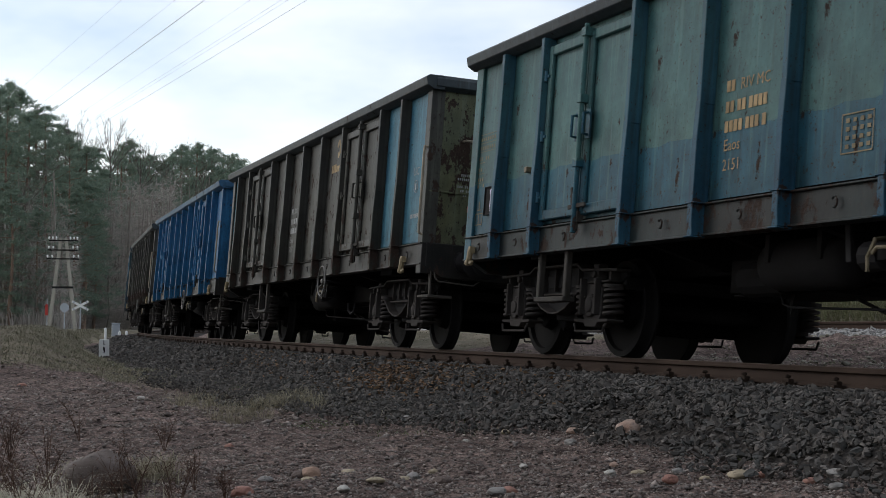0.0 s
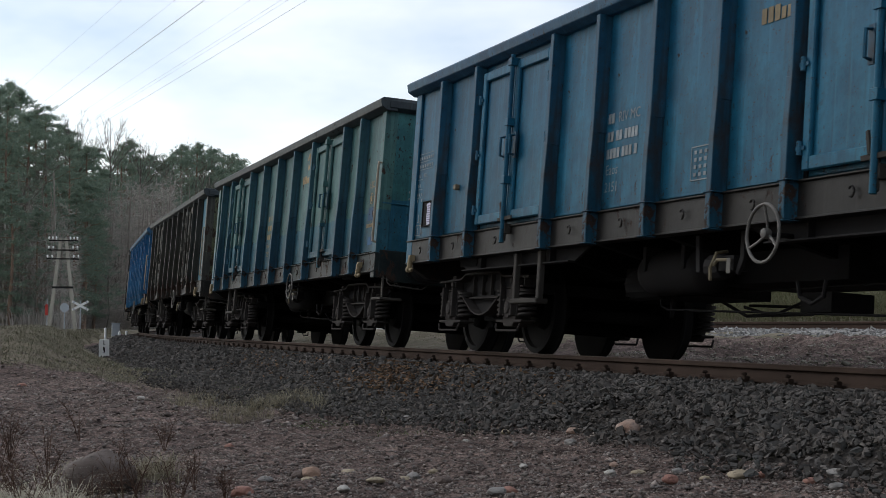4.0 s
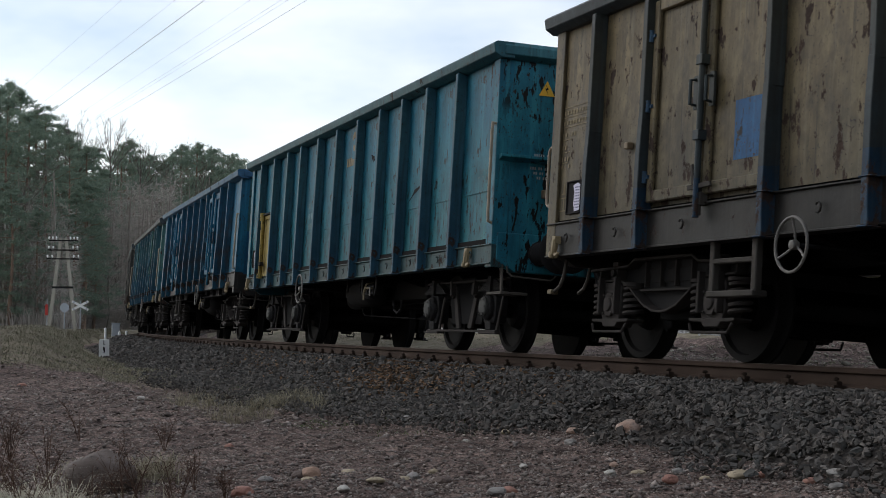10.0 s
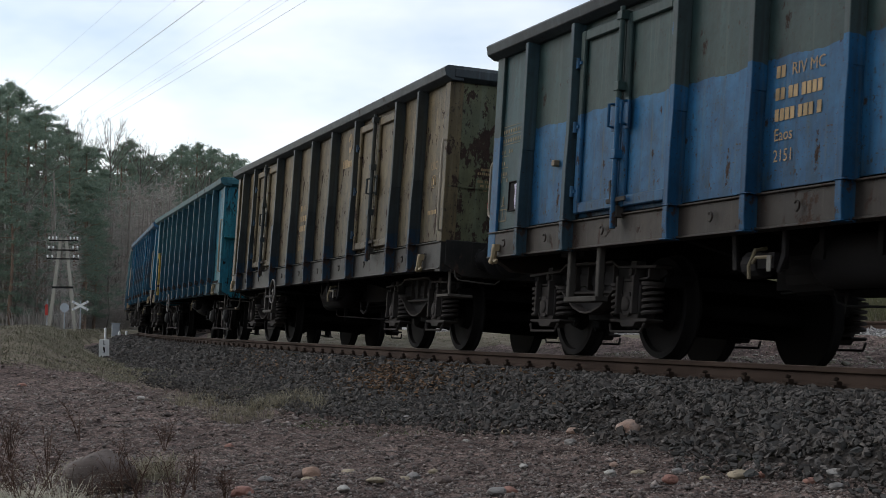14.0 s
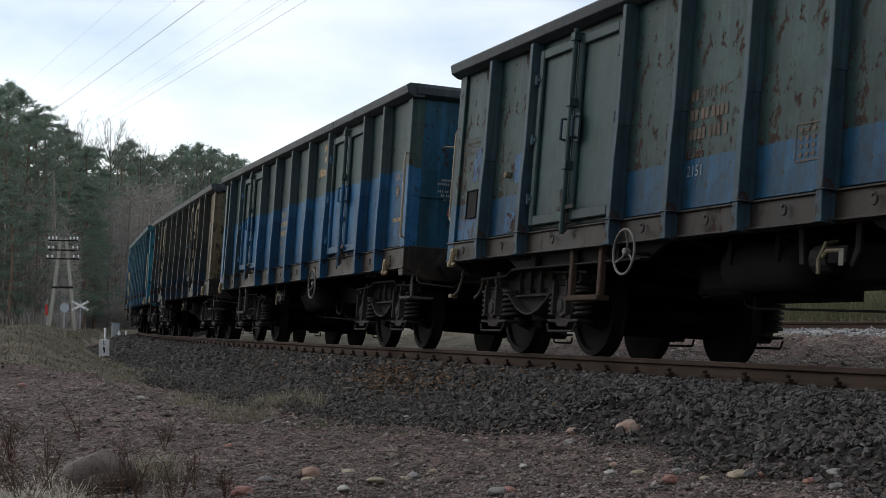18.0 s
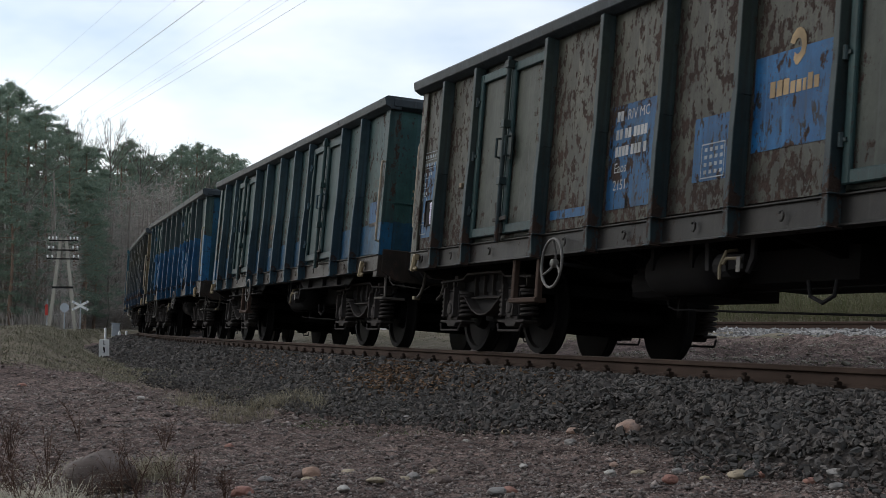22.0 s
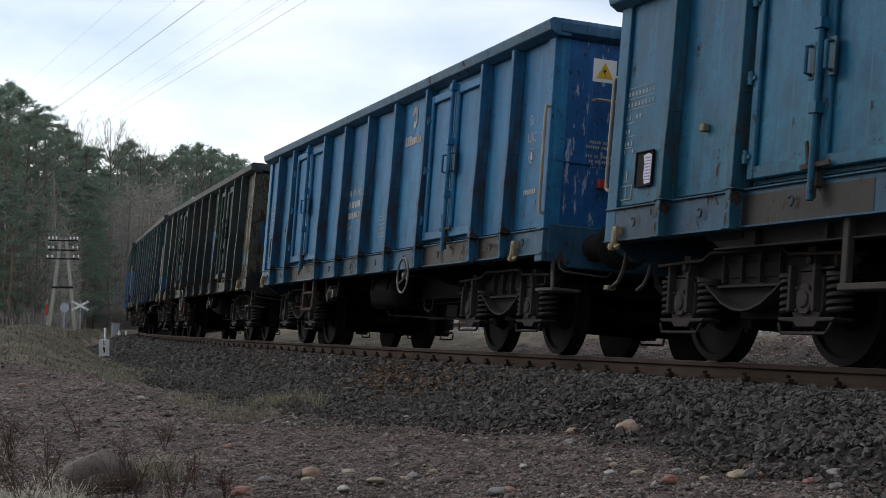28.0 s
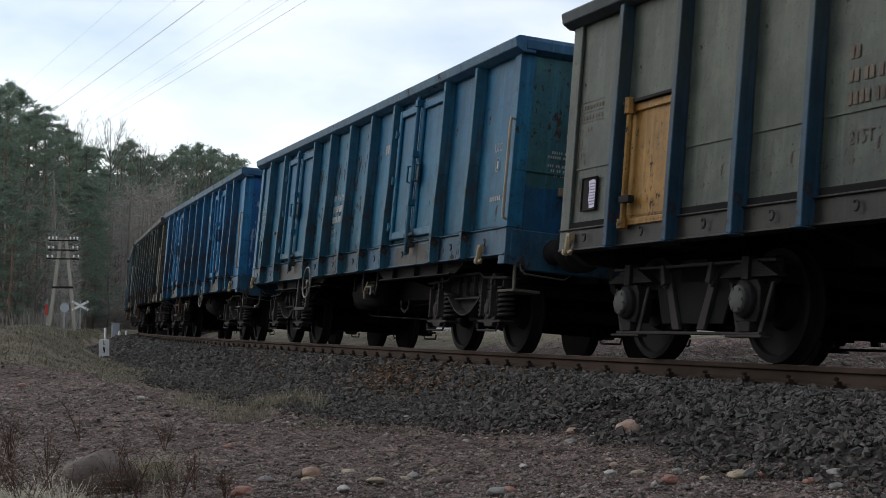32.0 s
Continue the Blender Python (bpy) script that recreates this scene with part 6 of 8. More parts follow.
def scatter_siding():
    n = 9000
    s, w = rng.uniform(-14, 34, n), rng.uniform(0.9, 3.1, n)
    z = np.interp(w, [0.8, 1.6, 2.9, 3.2], [-0.165, -0.165, -0.40, -0.43]) + LIFT2
    x, y, zz = along(s, w + OFF2, z, False)
    ob = new("siding_stones", stones_mesh("siding_stones", np.stack([x, y, zz], -1), 0.075 * rng.lognormal(0, 0.25, n), rng))
    ob.data.materials.append(M["pale_stone"])
    tagged(ob, "pale grey crushed stones of the siding", "gravel", kind="stuff")
    n = 24000
    s, w = rng.uniform(-12, 32, n), rng.uniform(-6.9, -2.4, n)
    s, w = s[s < 9.5], w[s < 9.5]
    n = len(s)
    x, y, _ = along(s, w, 0.0, False)
    size = np.clip(rng.lognormal(math.log(0.022), 0.55, n), 0.01, 0.11)
    ob = new("verge_pebbles", pebbles_mesh("verge_pebbles", np.stack([x, y, ground_top(x, y) + size * 0.1], -1), size, rng))
    ob.data.materials.append(M["verge_stone"])
    tagged(ob, "grey-brown pebbles between the two tracks", "gravel", kind="stuff")


scatter_ballast()
scatter_field()
scatter_siding()


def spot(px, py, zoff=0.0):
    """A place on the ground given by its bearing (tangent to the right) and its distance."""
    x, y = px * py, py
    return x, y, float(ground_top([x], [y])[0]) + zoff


def rock_material(name, a, b_):
    m, nt, b = mat(name)
    c = mix(nt, ramp(nt, noisy(nt, 7, 6, 0.65), 0.35, 0.68), a, b_)
    c = mix(nt, ramp(nt, noisy(nt, 30, 5, 0.7), 0.55, 0.7), c, tuple(v * 0.4 for v in a))
    nt.links.new(c, b.inputs["Base Color"])
    b.inputs["Roughness"].default_value = 0.8
    bump(nt, b, noisy(nt, 18, 8, 0.7), 0.6, 0.02)
    return m


ROCK_TONES = {"pink": rock_material("pink_granite", (0.28, 0.165, 0.115), (0.36, 0.30, 0.26)), "grey": rock_material("grey_granite", (0.17, 0.16, 0.15), (0.27, 0.25, 0.23)),
              "brown": rock_material("brown_stone", (0.068, 0.044, 0.036), (0.110, 0.080, 0.067)), "sand": rock_material("yellowish_stone", (0.26, 0.21, 0.14), (0.36, 0.30, 0.21)), "pale": rock_material("pale_quartz", (0.34, 0.32, 0.29), (0.46, 0.44, 0.40)),
              "mottled": rock_material("mottled_granite", (0.066, 0.046, 0.038), (0.118, 0.092, 0.078)),
              "clay": rock_material("tan_stone", (0.27, 0.170, 0.120), (0.33, 0.215, 0.155)), "red": rock_material("reddish_stone", (0.24, 0.11, 0.085), (0.30, 0.16, 0.12))}


def rock(bearing, dist, size, tone, label, flat=0.7, seed=0, sink=0.25):
    bm = bmesh.new()
    bmesh.ops.create_icosphere(bm, subdivisions=4, radius=0.5)
    for v in bm.verts:
        d = noise.noise(Vector(v.co) * 2.2 + Vector((seed * 3.1, 0, 0))) * 0.22 + noise.noise(Vector(v.co) * 6 + Vector((seed, 5, 0))) * 0.07 + noise.noise(Vector(v.co) * 15 + Vector((seed, 2, 7))) * 0.03
        v.co = Vector((v.co.x * 1.15, v.co.y, v.co.z * flat)) * (1 + d)
    me = bpy.data.meshes.new("rock")
    bm.to_mesh(me)
    bm.free()
    me.shade_smooth()
    me.transform(Matrix.Scale(size, 4))
    x, y, z = spot(bearing, dist)
    return solid("rock", me, ROCK_TONES[tone], label, "rock", pose(x, y, z + size * flat * (0.5 - sink), 0, 0, seed * 47), "stones on the earth")


rock(0.1218, 11.04, 0.185, "pink", "pale pinkish granite boulder at the ballast edge", 0.72, 1, 0.12)
rock(-0.0851, 9.54, 0.124, "clay", "rounded tan-pink stone on bare earth", 0.80, 2, 0.13)
rock(-0.0935, 9.52, 0.085, "brown", "dark brown lump beside the pink stone", 0.75, 6, 0.2)
rock(-0.1296, 8.69, 0.115, "red", "reddish rounded stone on bare earth", 0.65, 3, 0.2)
rock(0.1469, 8.59, 0.078, "red", "small reddish stone on bare earth", 0.8, 4, 0.2)
rock(-0.2215, 9.10, 0.375, "mottled", "big dark brown rounded boulder in dry weeds", 0.74, 5, 0.2)
rock(-0.0607, 9.95, 0.085, "sand", "flat yellowish stone on bare earth", 0.5, 7)
rock(-0.1143, 9.27, 0.085, "grey", "pale grey flat stone on bare earth", 0.5, 12)
rock(-0.0248, 9.55, 0.088, "sand", "yellowish stone on bare earth", 0.5, 13)
rock(-0.0186, 9.67, 0.082, "grey", "rough grey stone on bare earth", 0.75, 14)
rock(0.0000, 9.26, 0.105, "brown", "dark brown lump of stone on bare earth", 0.6, 15)
rock(-0.0231, 14.21, 0.115, "grey", "pale grey stone at the ballast foot", 0.5, 16)
rock(-0.1383, 11.90, 0.075, "red", "small red-brown stone on bare earth", 0.6, 17)
rock(-0.0869, 9.14, 0.085, "sand", "flat pale stone on bare earth", 0.4, 18)
rock(-0.0430, 8.78, 0.095, "sand", "flat yellow-grey stone on bare earth", 0.4, 19)
rock(0.1926, 8.84, 0.13, "sand", "long yellowish stone by the ballast", 0.5, 20)
rock(0.2073, 8.77, 0.055, "red", "small red stone by the ballast", 0.8, 21)
rock(0.2548, 8.43, 0.105, "grey", "smooth grey stone by the ballast", 0.6, 22)
rock(0.2383, 8.38, 0.07, "red", "pinkish red stone on bare earth", 0.6, 23)
rock(0.2547, 8.13, 0.085, "grey", "greenish grey stone on bare earth", 0.5, 24)
rock(0.0849, 11.67, 0.105, "pink", "flat pale stone by the ballast", 0.5, 11)
rock(-0.2732, 21.51, 0.13, "red", "reddish stone on the earth slope", 0.6, 25)
rock(-0.1954, 17.49, 0.085, "pale", "small white stone on the slope", 0.6, 26)
rock(0.1269, 9.43, 0.085, "sand", "pale yellow-grey stone on bare earth", 0.5, 27)
rock(0.1524, 9.14, 0.075, "grey", "small grey stone on bare earth", 0.6, 28)
for bearing, dist, size, tone, flat, seed in ((-0.0060, 9.90, 0.060, "sand", 0.7, 41), (0.0150, 12.0, 0.050, "pale", 0.6, 42), (0.0412, 12.2, 0.085, "sand", 0.5, 43), (0.0578, 14.8, 0.07, "grey", 0.6, 44),
                                              (0.0828, 11.1, 0.080, "grey", 0.7, 45), (0.0431, 8.55, 0.085, "red", 0.6, 46), (0.0353, 8.40, 0.10, "grey", 0.5, 47), (0.0526, 10.0, 0.055, "pale", 0.6, 48),
                                              (0.1111, 9.85, 0.055, "pink", 0.7, 49), (0.1542, 10.05, 0.08, "grey", 0.6, 50), (0.1951, 9.80, 0.085, "pale", 0.4, 51), (0.2193, 9.75, 0.06, "sand", 0.6, 52),
                                              (0.1697, 8.85, 0.055, "sand", 0.6, 53), (0.2672, 10.2, 0.13, "red", 0.3, 54), (0.2274, 9.2, 0.06, "red", 0.6, 55), (-0.0640, 8.45, 0.07, "pale", 0.5, 56)):
    rock(bearing, dist, size, tone, "small rounded stone lying on bare earth", flat, seed)
rock(0.1086, 9.58, 0.070, "pale", "small pale stone on bare earth", 0.6, 29)


# ------------------------------------------------------------ grass and weeds
def blade_material(name, tones, thin=0.0, patch=None):
    m, nt, b = mat(name)
    g = nt.nodes.new("ShaderNodeNewGeometry")
    r = nt.nodes.new("ShaderNodeValToRGB")
    els = r.color_ramp.elements
    while len(els) < len(tones):
        els.new(0.5)
    for i, t in enumerate(tones):
        els[i].position, els[i].color = i / max(1, len(tones) - 1), (*t, 1)
    nt.links.new(g.outputs["Random Per Island"], r.inputs[0])
    c = mix(nt, maths(nt, "MULTIPLY", noisy(nt, 3, 4), 0.6), r.outputs[0], tuple(v * 0.5 for v in tones[0]))
    if patch:
        c = mix(nt, maths(nt, "MULTIPLY", ramp(nt, noisy(nt, 0.75, 5, 0.6), 0.44, 0.60), 0.75), c, patch)
    nt.links.new(c, b.inputs["Base Color"])
    b.inputs["Roughness"].default_value, b.inputs["Specular IOR Level"].default_value = 0.8, 0.15
    if thin:
        tl, mx = nt.nodes.new("ShaderNodeBsdfTranslucent"), nt.nodes.new("ShaderNodeMixShader")
        mx.inputs[0].default_value = thin
        nt.links.new(r.outputs[0], tl.inputs[0])
        nt.links.new(b.outputs[0], mx.inputs[1])
        nt.links.new(tl.outputs[0], mx.inputs[2])
        nt.links.new(mx.outputs[0], nt.nodes["Material Output"].inputs[0])
    return m


M["dry_grass"] = blade_material("dry_grass", [(0.200, 0.163, 0.094), (0.275, 0.231, 0.144), (0.150, 0.125, 0.069), (0.400, 0.345, 0.245), (0.180, 0.165, 0.090)])
M["straw"] = blade_material("pale_straw", [(0.25, 0.22, 0.15), (0.36, 0.32, 0.23), (0.19, 0.165, 0.11), (0.42, 0.38, 0.28)])
M["pale_stalk"] = blade_material("pale_stalk", [(0.42, 0.38, 0.29), (0.55, 0.51, 0.41), (0.34, 0.30, 0.22)])
M["turf_grass"] = blade_material("turf_grass", [(0.215, 0.190, 0.140), (0.290, 0.262, 0.200), (0.170, 0.155, 0.112), (0.310, 0.284, 0.222), (0.180, 0.174, 0.116)], 0.0, (0.128, 0.126, 0.078))
M["green_grass"] = blade_material("green_grass", [(0.066, 0.102, 0.036), (0.090, 0.120, 0.048), (0.132, 0.132, 0.060)])
M["weed"] = blade_material("dead_weed", [(0.085, 0.05, 0.038), (0.11, 0.065, 0.045), (0.06, 0.04, 0.03)])


def blades_mesh(name, x, y, z, height, width, lean, rng):
    """Bent blades, two quads each."""
    n = len(x)
    a = rng.uniform(0, math.tau, n)
    h = height * rng.uniform(0.5, 1.3, n)
    l = h * lean * rng.uniform(0.2, 1.2, n)
    dx, dy = np.cos(a), np.sin(a)
    wx, wy = -dy * width, dx * width
    base = np.stack([x, y, z - 0.02], -1)
    mid = base + np.stack([dx * l * 0.35, dy * l * 0.35, h * 0.6], -1)
    tip = base + np.stack([dx * l, dy * l, h * (1 - 0.25 * lean)], -1)
    side = np.stack([wx, wy, np.zeros(n)], -1)
    v = np.stack([base - side, base + side, mid - side * 0.7, mid + side * 0.7, tip - side * 0.15, tip + side * 0.15], 1).reshape(-1, 3)
    k = (np.arange(n) * 6)[:, None]
    f = np.concatenate([k + np.array([0, 1, 3, 2]), k + np.array([2, 3, 5, 4])], 1)
    return quick_mesh(name, v, 4, f)


def grass(name, label, s0, s1, w0, w1, n, height, width, lean, material, clump=0.0, world_xy=None):
    if world_xy is None:
        s, w = rng.uniform(s0, s1, n), rng.uniform(w0, w1, n)
        x, y, _ = along(s, w, 0, False)
    else:
        x, y = world_xy
    if clump:
        keep = np.array([noise.noise((px * clump, py * clump, 3.0)) for px, py in zip(x, y)]) + rng.normal(0, 0.12, len(x)) > (0.25 if name.startswith("ditch") else 0.12)
        x, y = x[keep], y[keep]
    if name.startswith("bank"):
        s, w = track_coords(x, y)
        keep = s > np.interp(w, [3.0, 4.2, 4.5, 5.7, 8], [12.5, 13.0, 14.2, 14.5, 16.5]) + rng.normal(0, 0.4, len(s))
        x, y = x[keep], y[keep]
    z = ground_top(x, y)
    ob = new(name, blades_mesh(name, x, y, z, height, width, lean, rng))
    ob.data.materials.append(material)
    return tagged(ob, label, "grass", kind="stuff")


grass("bank_grass", "matted dry grass on the bank", 5, 46, 2.9, 11, 170000, 0.095, 0.005, 2.2, M["turf_grass"], 0.0)
grass("meadow_grass", "dry grass towards the level crossing", 40, 95, 3.0, 9, 40000, 0.14, 0.012, 1.4, M["turf_grass"], 0.0)
grass("bank_green", "thin green grass among the dry turf", 6, 46, 2.9, 11, 22000, 0.05, 0.006, 1.8, M["green_grass"], 0.33)
grass("ditch_grass", "pale dry grass in the ditch by the ballast", 2, 24, 2.5, 4.2, 6000, 0.17, 0.0018, 1.9, M["straw"], 0.9)
grass("ditch_fuzz", "fine brown dry grass on the ballast foot", 5, 34, 1.8, 3.9, 9000, 0.09, 0.0020, 1.5, M["dry_grass"], 0.5)
grass("ballast_weeds", "sparse green weeds at the ballast foot", 0, 26, 1.7, 3.3, 13000, 0.055, 0.004, 0.9, M["green_grass"], 1.3)
_d = rng.uniform(7.0, 10.0, 9000)
_b = rng.uniform(-0.305, -0.17, 9000)
grass("corner_grass", "tangled dry grass and dead weeds", 0, 0, 0, 0, 0, 0.20, 0.0026, 1.4, M["straw"], 1.1, (_b * _d, _d))
_d = rng.uniform(7.1, 8.6, 700)
_b = rng.uniform(-0.31, -0.235, 700)
grass("corner_straw", "long pale bent straw stalks by the boulder", 0, 0, 0, 0, 0, 0.26, 0.0032, 1.5, M["pale_stalk"], 0.0, (_b * _d, _d))
grass("far_verge_grass", "tall dry grass beyond the siding", -20, 60, -22, -12.8, 34000, 0.32, 0.009, 0.9, M["turf_grass"])

_d = np.concatenate([rng.normal(11.3, 0.16, 500), rng.normal(9.35, 0.12, 250), rng.normal(14.2, 0.25, 500)])
_b = np.concatenate([rng.normal(0.124, 0.014, 500), rng.normal(0.212, 0.012, 250), rng.normal(-0.085, 0.012, 500)])
grass("low_weeds", "low green weeds and moss at the ballast foot", 0, 0, 0, 0, 0, 0.045, 0.005, 1.2, M["green_grass"], 0.0, (_b * _d, _d))
_c = [(-0.1294, 15.66), (-0.1148, 16.55), (-0.1009, 17.38), (-0.0891, 16.23), (-0.1642, 17.42), (-0.1957, 26.65), (-0.1403, 15.35)]
_t = [(b + rng.normal(0, 0.010), d + rng.normal(0, 0.6), rng.integers(35, 80)) for b, d in _c for k in range(5)]
_b = np.concatenate([rng.normal(b, 0.0028, n) for b, d, n in _t])
_d = np.concatenate([rng.normal(d, 0.06, n) for b, d, n in _t])
grass("straw_clumps", "pale bent straw clumps in the ditch", 0, 0, 0, 0, 0, 0.24, 0.0019, 1.8, M["straw"], 0.0, (_b * _d, _d))
grass("verge_tufts", "tufts of dry grass between the two tracks", -12, 34, -6.8, -2.5, 60000, 0.055, 0.005, 2.0, M["turf_grass"], 0.6)


def leaf_litter():
    """Brown fallen leaves caught among the ballast stones."""
    n = 1000
    s = np.concatenate([rng.normal(5.0, 0.7, n // 2), rng.normal(3.4, 0.7, n // 5), rng.uniform(0, 14, n - n // 2 - n // 5)])
    w = np.clip(rng.normal(1.98, 0.18, n), 1.70, 2.75)
    z = np.interp(w, [1.35, 1.75, 2.35, 2.75, 3.0], [-0.203, -0.228, -0.555, -0.66, -0.68]) + 0.06
    x, y, zz = along(s, w, z)
    c = np.stack([x, y, zz], -1)
    a = rng.normal(size=(n, 3)) * [1, 1, 0.4]
    a /= np.linalg.norm(a, axis=1)[:, None]
    o = np.cross(a, rng.normal(size=(n, 3)) * 0.5 + [0, 0, 1])
    o /= np.linalg.norm(o, axis=1)[:, None]
    L = rng.uniform(0.020, 0.042, (n, 1))
    v = np.stack([c - a * L, c - o * L * 0.45 + [0, 0, 0.004], c + a * L, c + o * L * 0.45 + [0, 0, 0.004]], 1).reshape(-1, 3)
    ob = new("leaf_litter", quick_mesh("leaf_litter", v, 4, np.arange(len(v))))
    ob.data.materials.append(M["fallen_leaf"])
    tagged(ob, "brown fallen leaves on the ballast shoulder", "leaves", kind="stuff")


M["fallen_leaf"] = blade_material("fallen_leaf", [(0.170, 0.098, 0.055), (0.220, 0.135, 0.080), (0.120, 0.075, 0.048), (0.270, 0.185, 0.115)])
leaf_litter()


def hedge():
    """Rank olive-green growth beyond the siding."""
    n = 60000
    b, d = rng.uniform(0.108, 0.34, n), rng.uniform(30, 78, n)
    x, y = b * d, d
    _, w = track_coords(x, y)
    keep = (w < -13.4) & (w > -19)
    x, y = x[keep], y[keep]
    tall = 0.75 + 0.5 * np.array([noise.noise((float(u) * 0.5, float(v) * 0.5, 1.0)) for u, v in zip(x, y)])
    ob = new("rank_growth", blades_mesh("rank_growth", x, y, ground_z(x, y), tall * 1.25, 0.009, 1.2, rng))
    ob.data.materials.append(M["rank_green"])
    tagged(ob, "rank olive-green grass and scrub beyond the siding", "undergrowth", kind="stuff")


M["rank_green"] = blade_material("rank_green", [(0.16, 0.16, 0.09), (0.20, 0.19, 0.12), (0.14, 0.155, 0.08), (0.22, 0.205, 0.14)], 0.3)
hedge()


def weed(bearing, dist, h, seed):
    """A dead brown weed: a thin stem with upright branches and seed heads."""
    r = random.Random(seed)
    b = Build()
    for k in range(r.randint(4, 7)):
        a = r.uniform(0, math.tau)
        l = h * r.uniform(0.45, 1.0)
        tip = Vector((math.cos(a) * l * 0.42, math.sin(a) * l * 0.42, l))
        b.tube([(0, 0, -0.02), tip * 0.5 + Vector((0, 0, 0.02)), tip], [0.0032, 0.0024, 0.0012], 4)
        for j in range(r.randint(6, 11)):
            t = r.uniform(0.35, 1.0)
            p = tip * t
            q = p + Vector((r.uniform(-1, 1), r.uniform(-1, 1), r.uniform(0.3, 1.2))) * h * 0.2
            b.tube([p, q], [0.0018, 0.001], 3)
            for i in range(2):
                c = q + Vector((r.uniform(-1, 1), r.uniform(-1, 1), r.uniform(-1, 1))) * 0.010
                b.add([c + Vector((0.005, 0, 0)), c + Vector((-0.003, 0.004, 0)), c + Vector((-0.003, -0.004, 0)), c + Vector((0, 0, 0.007))], [(0, 1, 2), (0, 1, 3), (1, 2, 3), (2, 0, 3)])
    x, y, z = spot(bearing, dist)
    return solid("dead_weed", b, M["weed"], "dead brown weed with seed heads on earth", "weed", pose(x, y, z), "dead weeds")


for i, (bb, dd, hh) in enumerate(((-0.275, 8.2, 0.42), (-0.268, 7.6, 0.40), (-0.245, 8.0, 0.34), (-0.29, 8.8, 0.5), (-0.225, 7.8, 0.3), (-0.205, 8.1, 0.42), (-0.195, 8.4, 0.36),
                                  (-0.172, 8.0, 0.3), (-0.215, 9.2, 0.3), (-0.255, 9.6, 0.38), (-0.16, 9.0, 0.24), (-0.28, 11.0, 0.36), (-0.18, 11.8, 0.28), (-0.14, 8.6, 0.2), (-0.235, 12.5, 0.3))):
    weed(bb, dd, hh, i)


# ------------------------------------------------------------ line-side things
def kilometre_stone():
    s, w = 29.8, 2.85
    x, y, _ = (float(v) for v in along(s, w, 0, False))
    z = float(ground_z([x], [y])[0])
    t = thing("kilometre_post", "white concrete kilometre stone beside the ballast", "marker post", pose(x, y, z + 0.10, 0, 0, 12))
    b = Build().prism([(-0.135, -0.2), (0.135, -0.2), (0.135, 0.37), (0.115, 0.40), (-0.115, 0.40), (-0.135, 0.37)], -0.08, 0.08, "y")
    part("stone", b.mesh("stone", 0.01), M["sign_white"], t)
    d = Build()
    d.prism([(0.025, 0.05), (-0.03, 0.05), (-0.03, 0.07), (0.005, 0.07), (0.005, 0.20), (-0.03, 0.20), (-0.03, 0.13), (-0.015, 0.13), (-0.015, 0.185), (0.025, 0.185)][::-1], -0.083, -0.081, "y")
    d.box(-0.02, 0.0, -0.083, -0.081, 0.26, 0.37).box(-0.02, 0.03, -0.083, -0.081, 0.26, 0.275)
    part("painted_mark", d.mesh("painted_mark"), M["black"], t, "black painted figures as bars")


kilometre_stone()


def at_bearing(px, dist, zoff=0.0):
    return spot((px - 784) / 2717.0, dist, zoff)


def telegraph_pole():
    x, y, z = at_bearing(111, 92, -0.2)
    t = thing("telegraph_pole", "concrete A-frame telegraph pole with white insulators", "utility pole", pose(x, y, z, 0, 0, 8))
    H = 5.75
    for sg in (-1, 1):
        b = Build()
        b.add([(sg * 0.80 - 0.11, -0.1, 0), (sg * 0.80 + 0.11, -0.1, 0), (sg * 0.80 + 0.11, 0.1, 0), (sg * 0.80 - 0.11, 0.1, 0),
               (sg * 0.15 - 0.09, -0.08, H), (sg * 0.15 + 0.09, -0.08, H), (sg * 0.15 + 0.09, 0.08, H), (sg * 0.15 - 0.09, 0.08, H)],
              [(3, 2, 1, 0), (4, 5, 6, 7), (0, 1, 5, 4), (1, 2, 6, 5), (2, 3, 7, 6), (3, 0, 4, 7)])
        part("leg", b.mesh("leg", 0.015), M["concrete"], t, "square concrete leg")
    part("brace", Build().box(-0.62, 0.62, -0.13, -0.09, 2.75, 2.87), M["iron"], t)
    for zz, half in ((5.62, 0.85), (5.05, 0.88), (4.52, 0.95)):
        arm = part("crossarm", Build().box(-half, half, -0.14, -0.09, zz - 0.035, zz + 0.035).mesh("crossarm", 0.01), M["iron"], t)
        for k in ((-0.97, -0.72, -0.47, 0.50, 0.75, 0.98) if zz > 5.5 else (-0.95, -0.66, 0.66, 0.95)):
            xx = k * half
            b = Build().tube([(xx, -0.11, zz + 0.03), (xx, -0.11, zz + 0.12)], 0.015, 5)
            b.lathe([(0.045, zz + 0.10), (0.065, zz + 0.12), (0.045, zz + 0.14), (0.06, zz + 0.17), (0.04, zz + 0.22), (0.01, zz + 0.24)], (xx, -0.11, 0), "z", 8)
            part("insulator", b.mesh("insulator", round_=True), M["porcelain"], arm)


telegraph_pole()


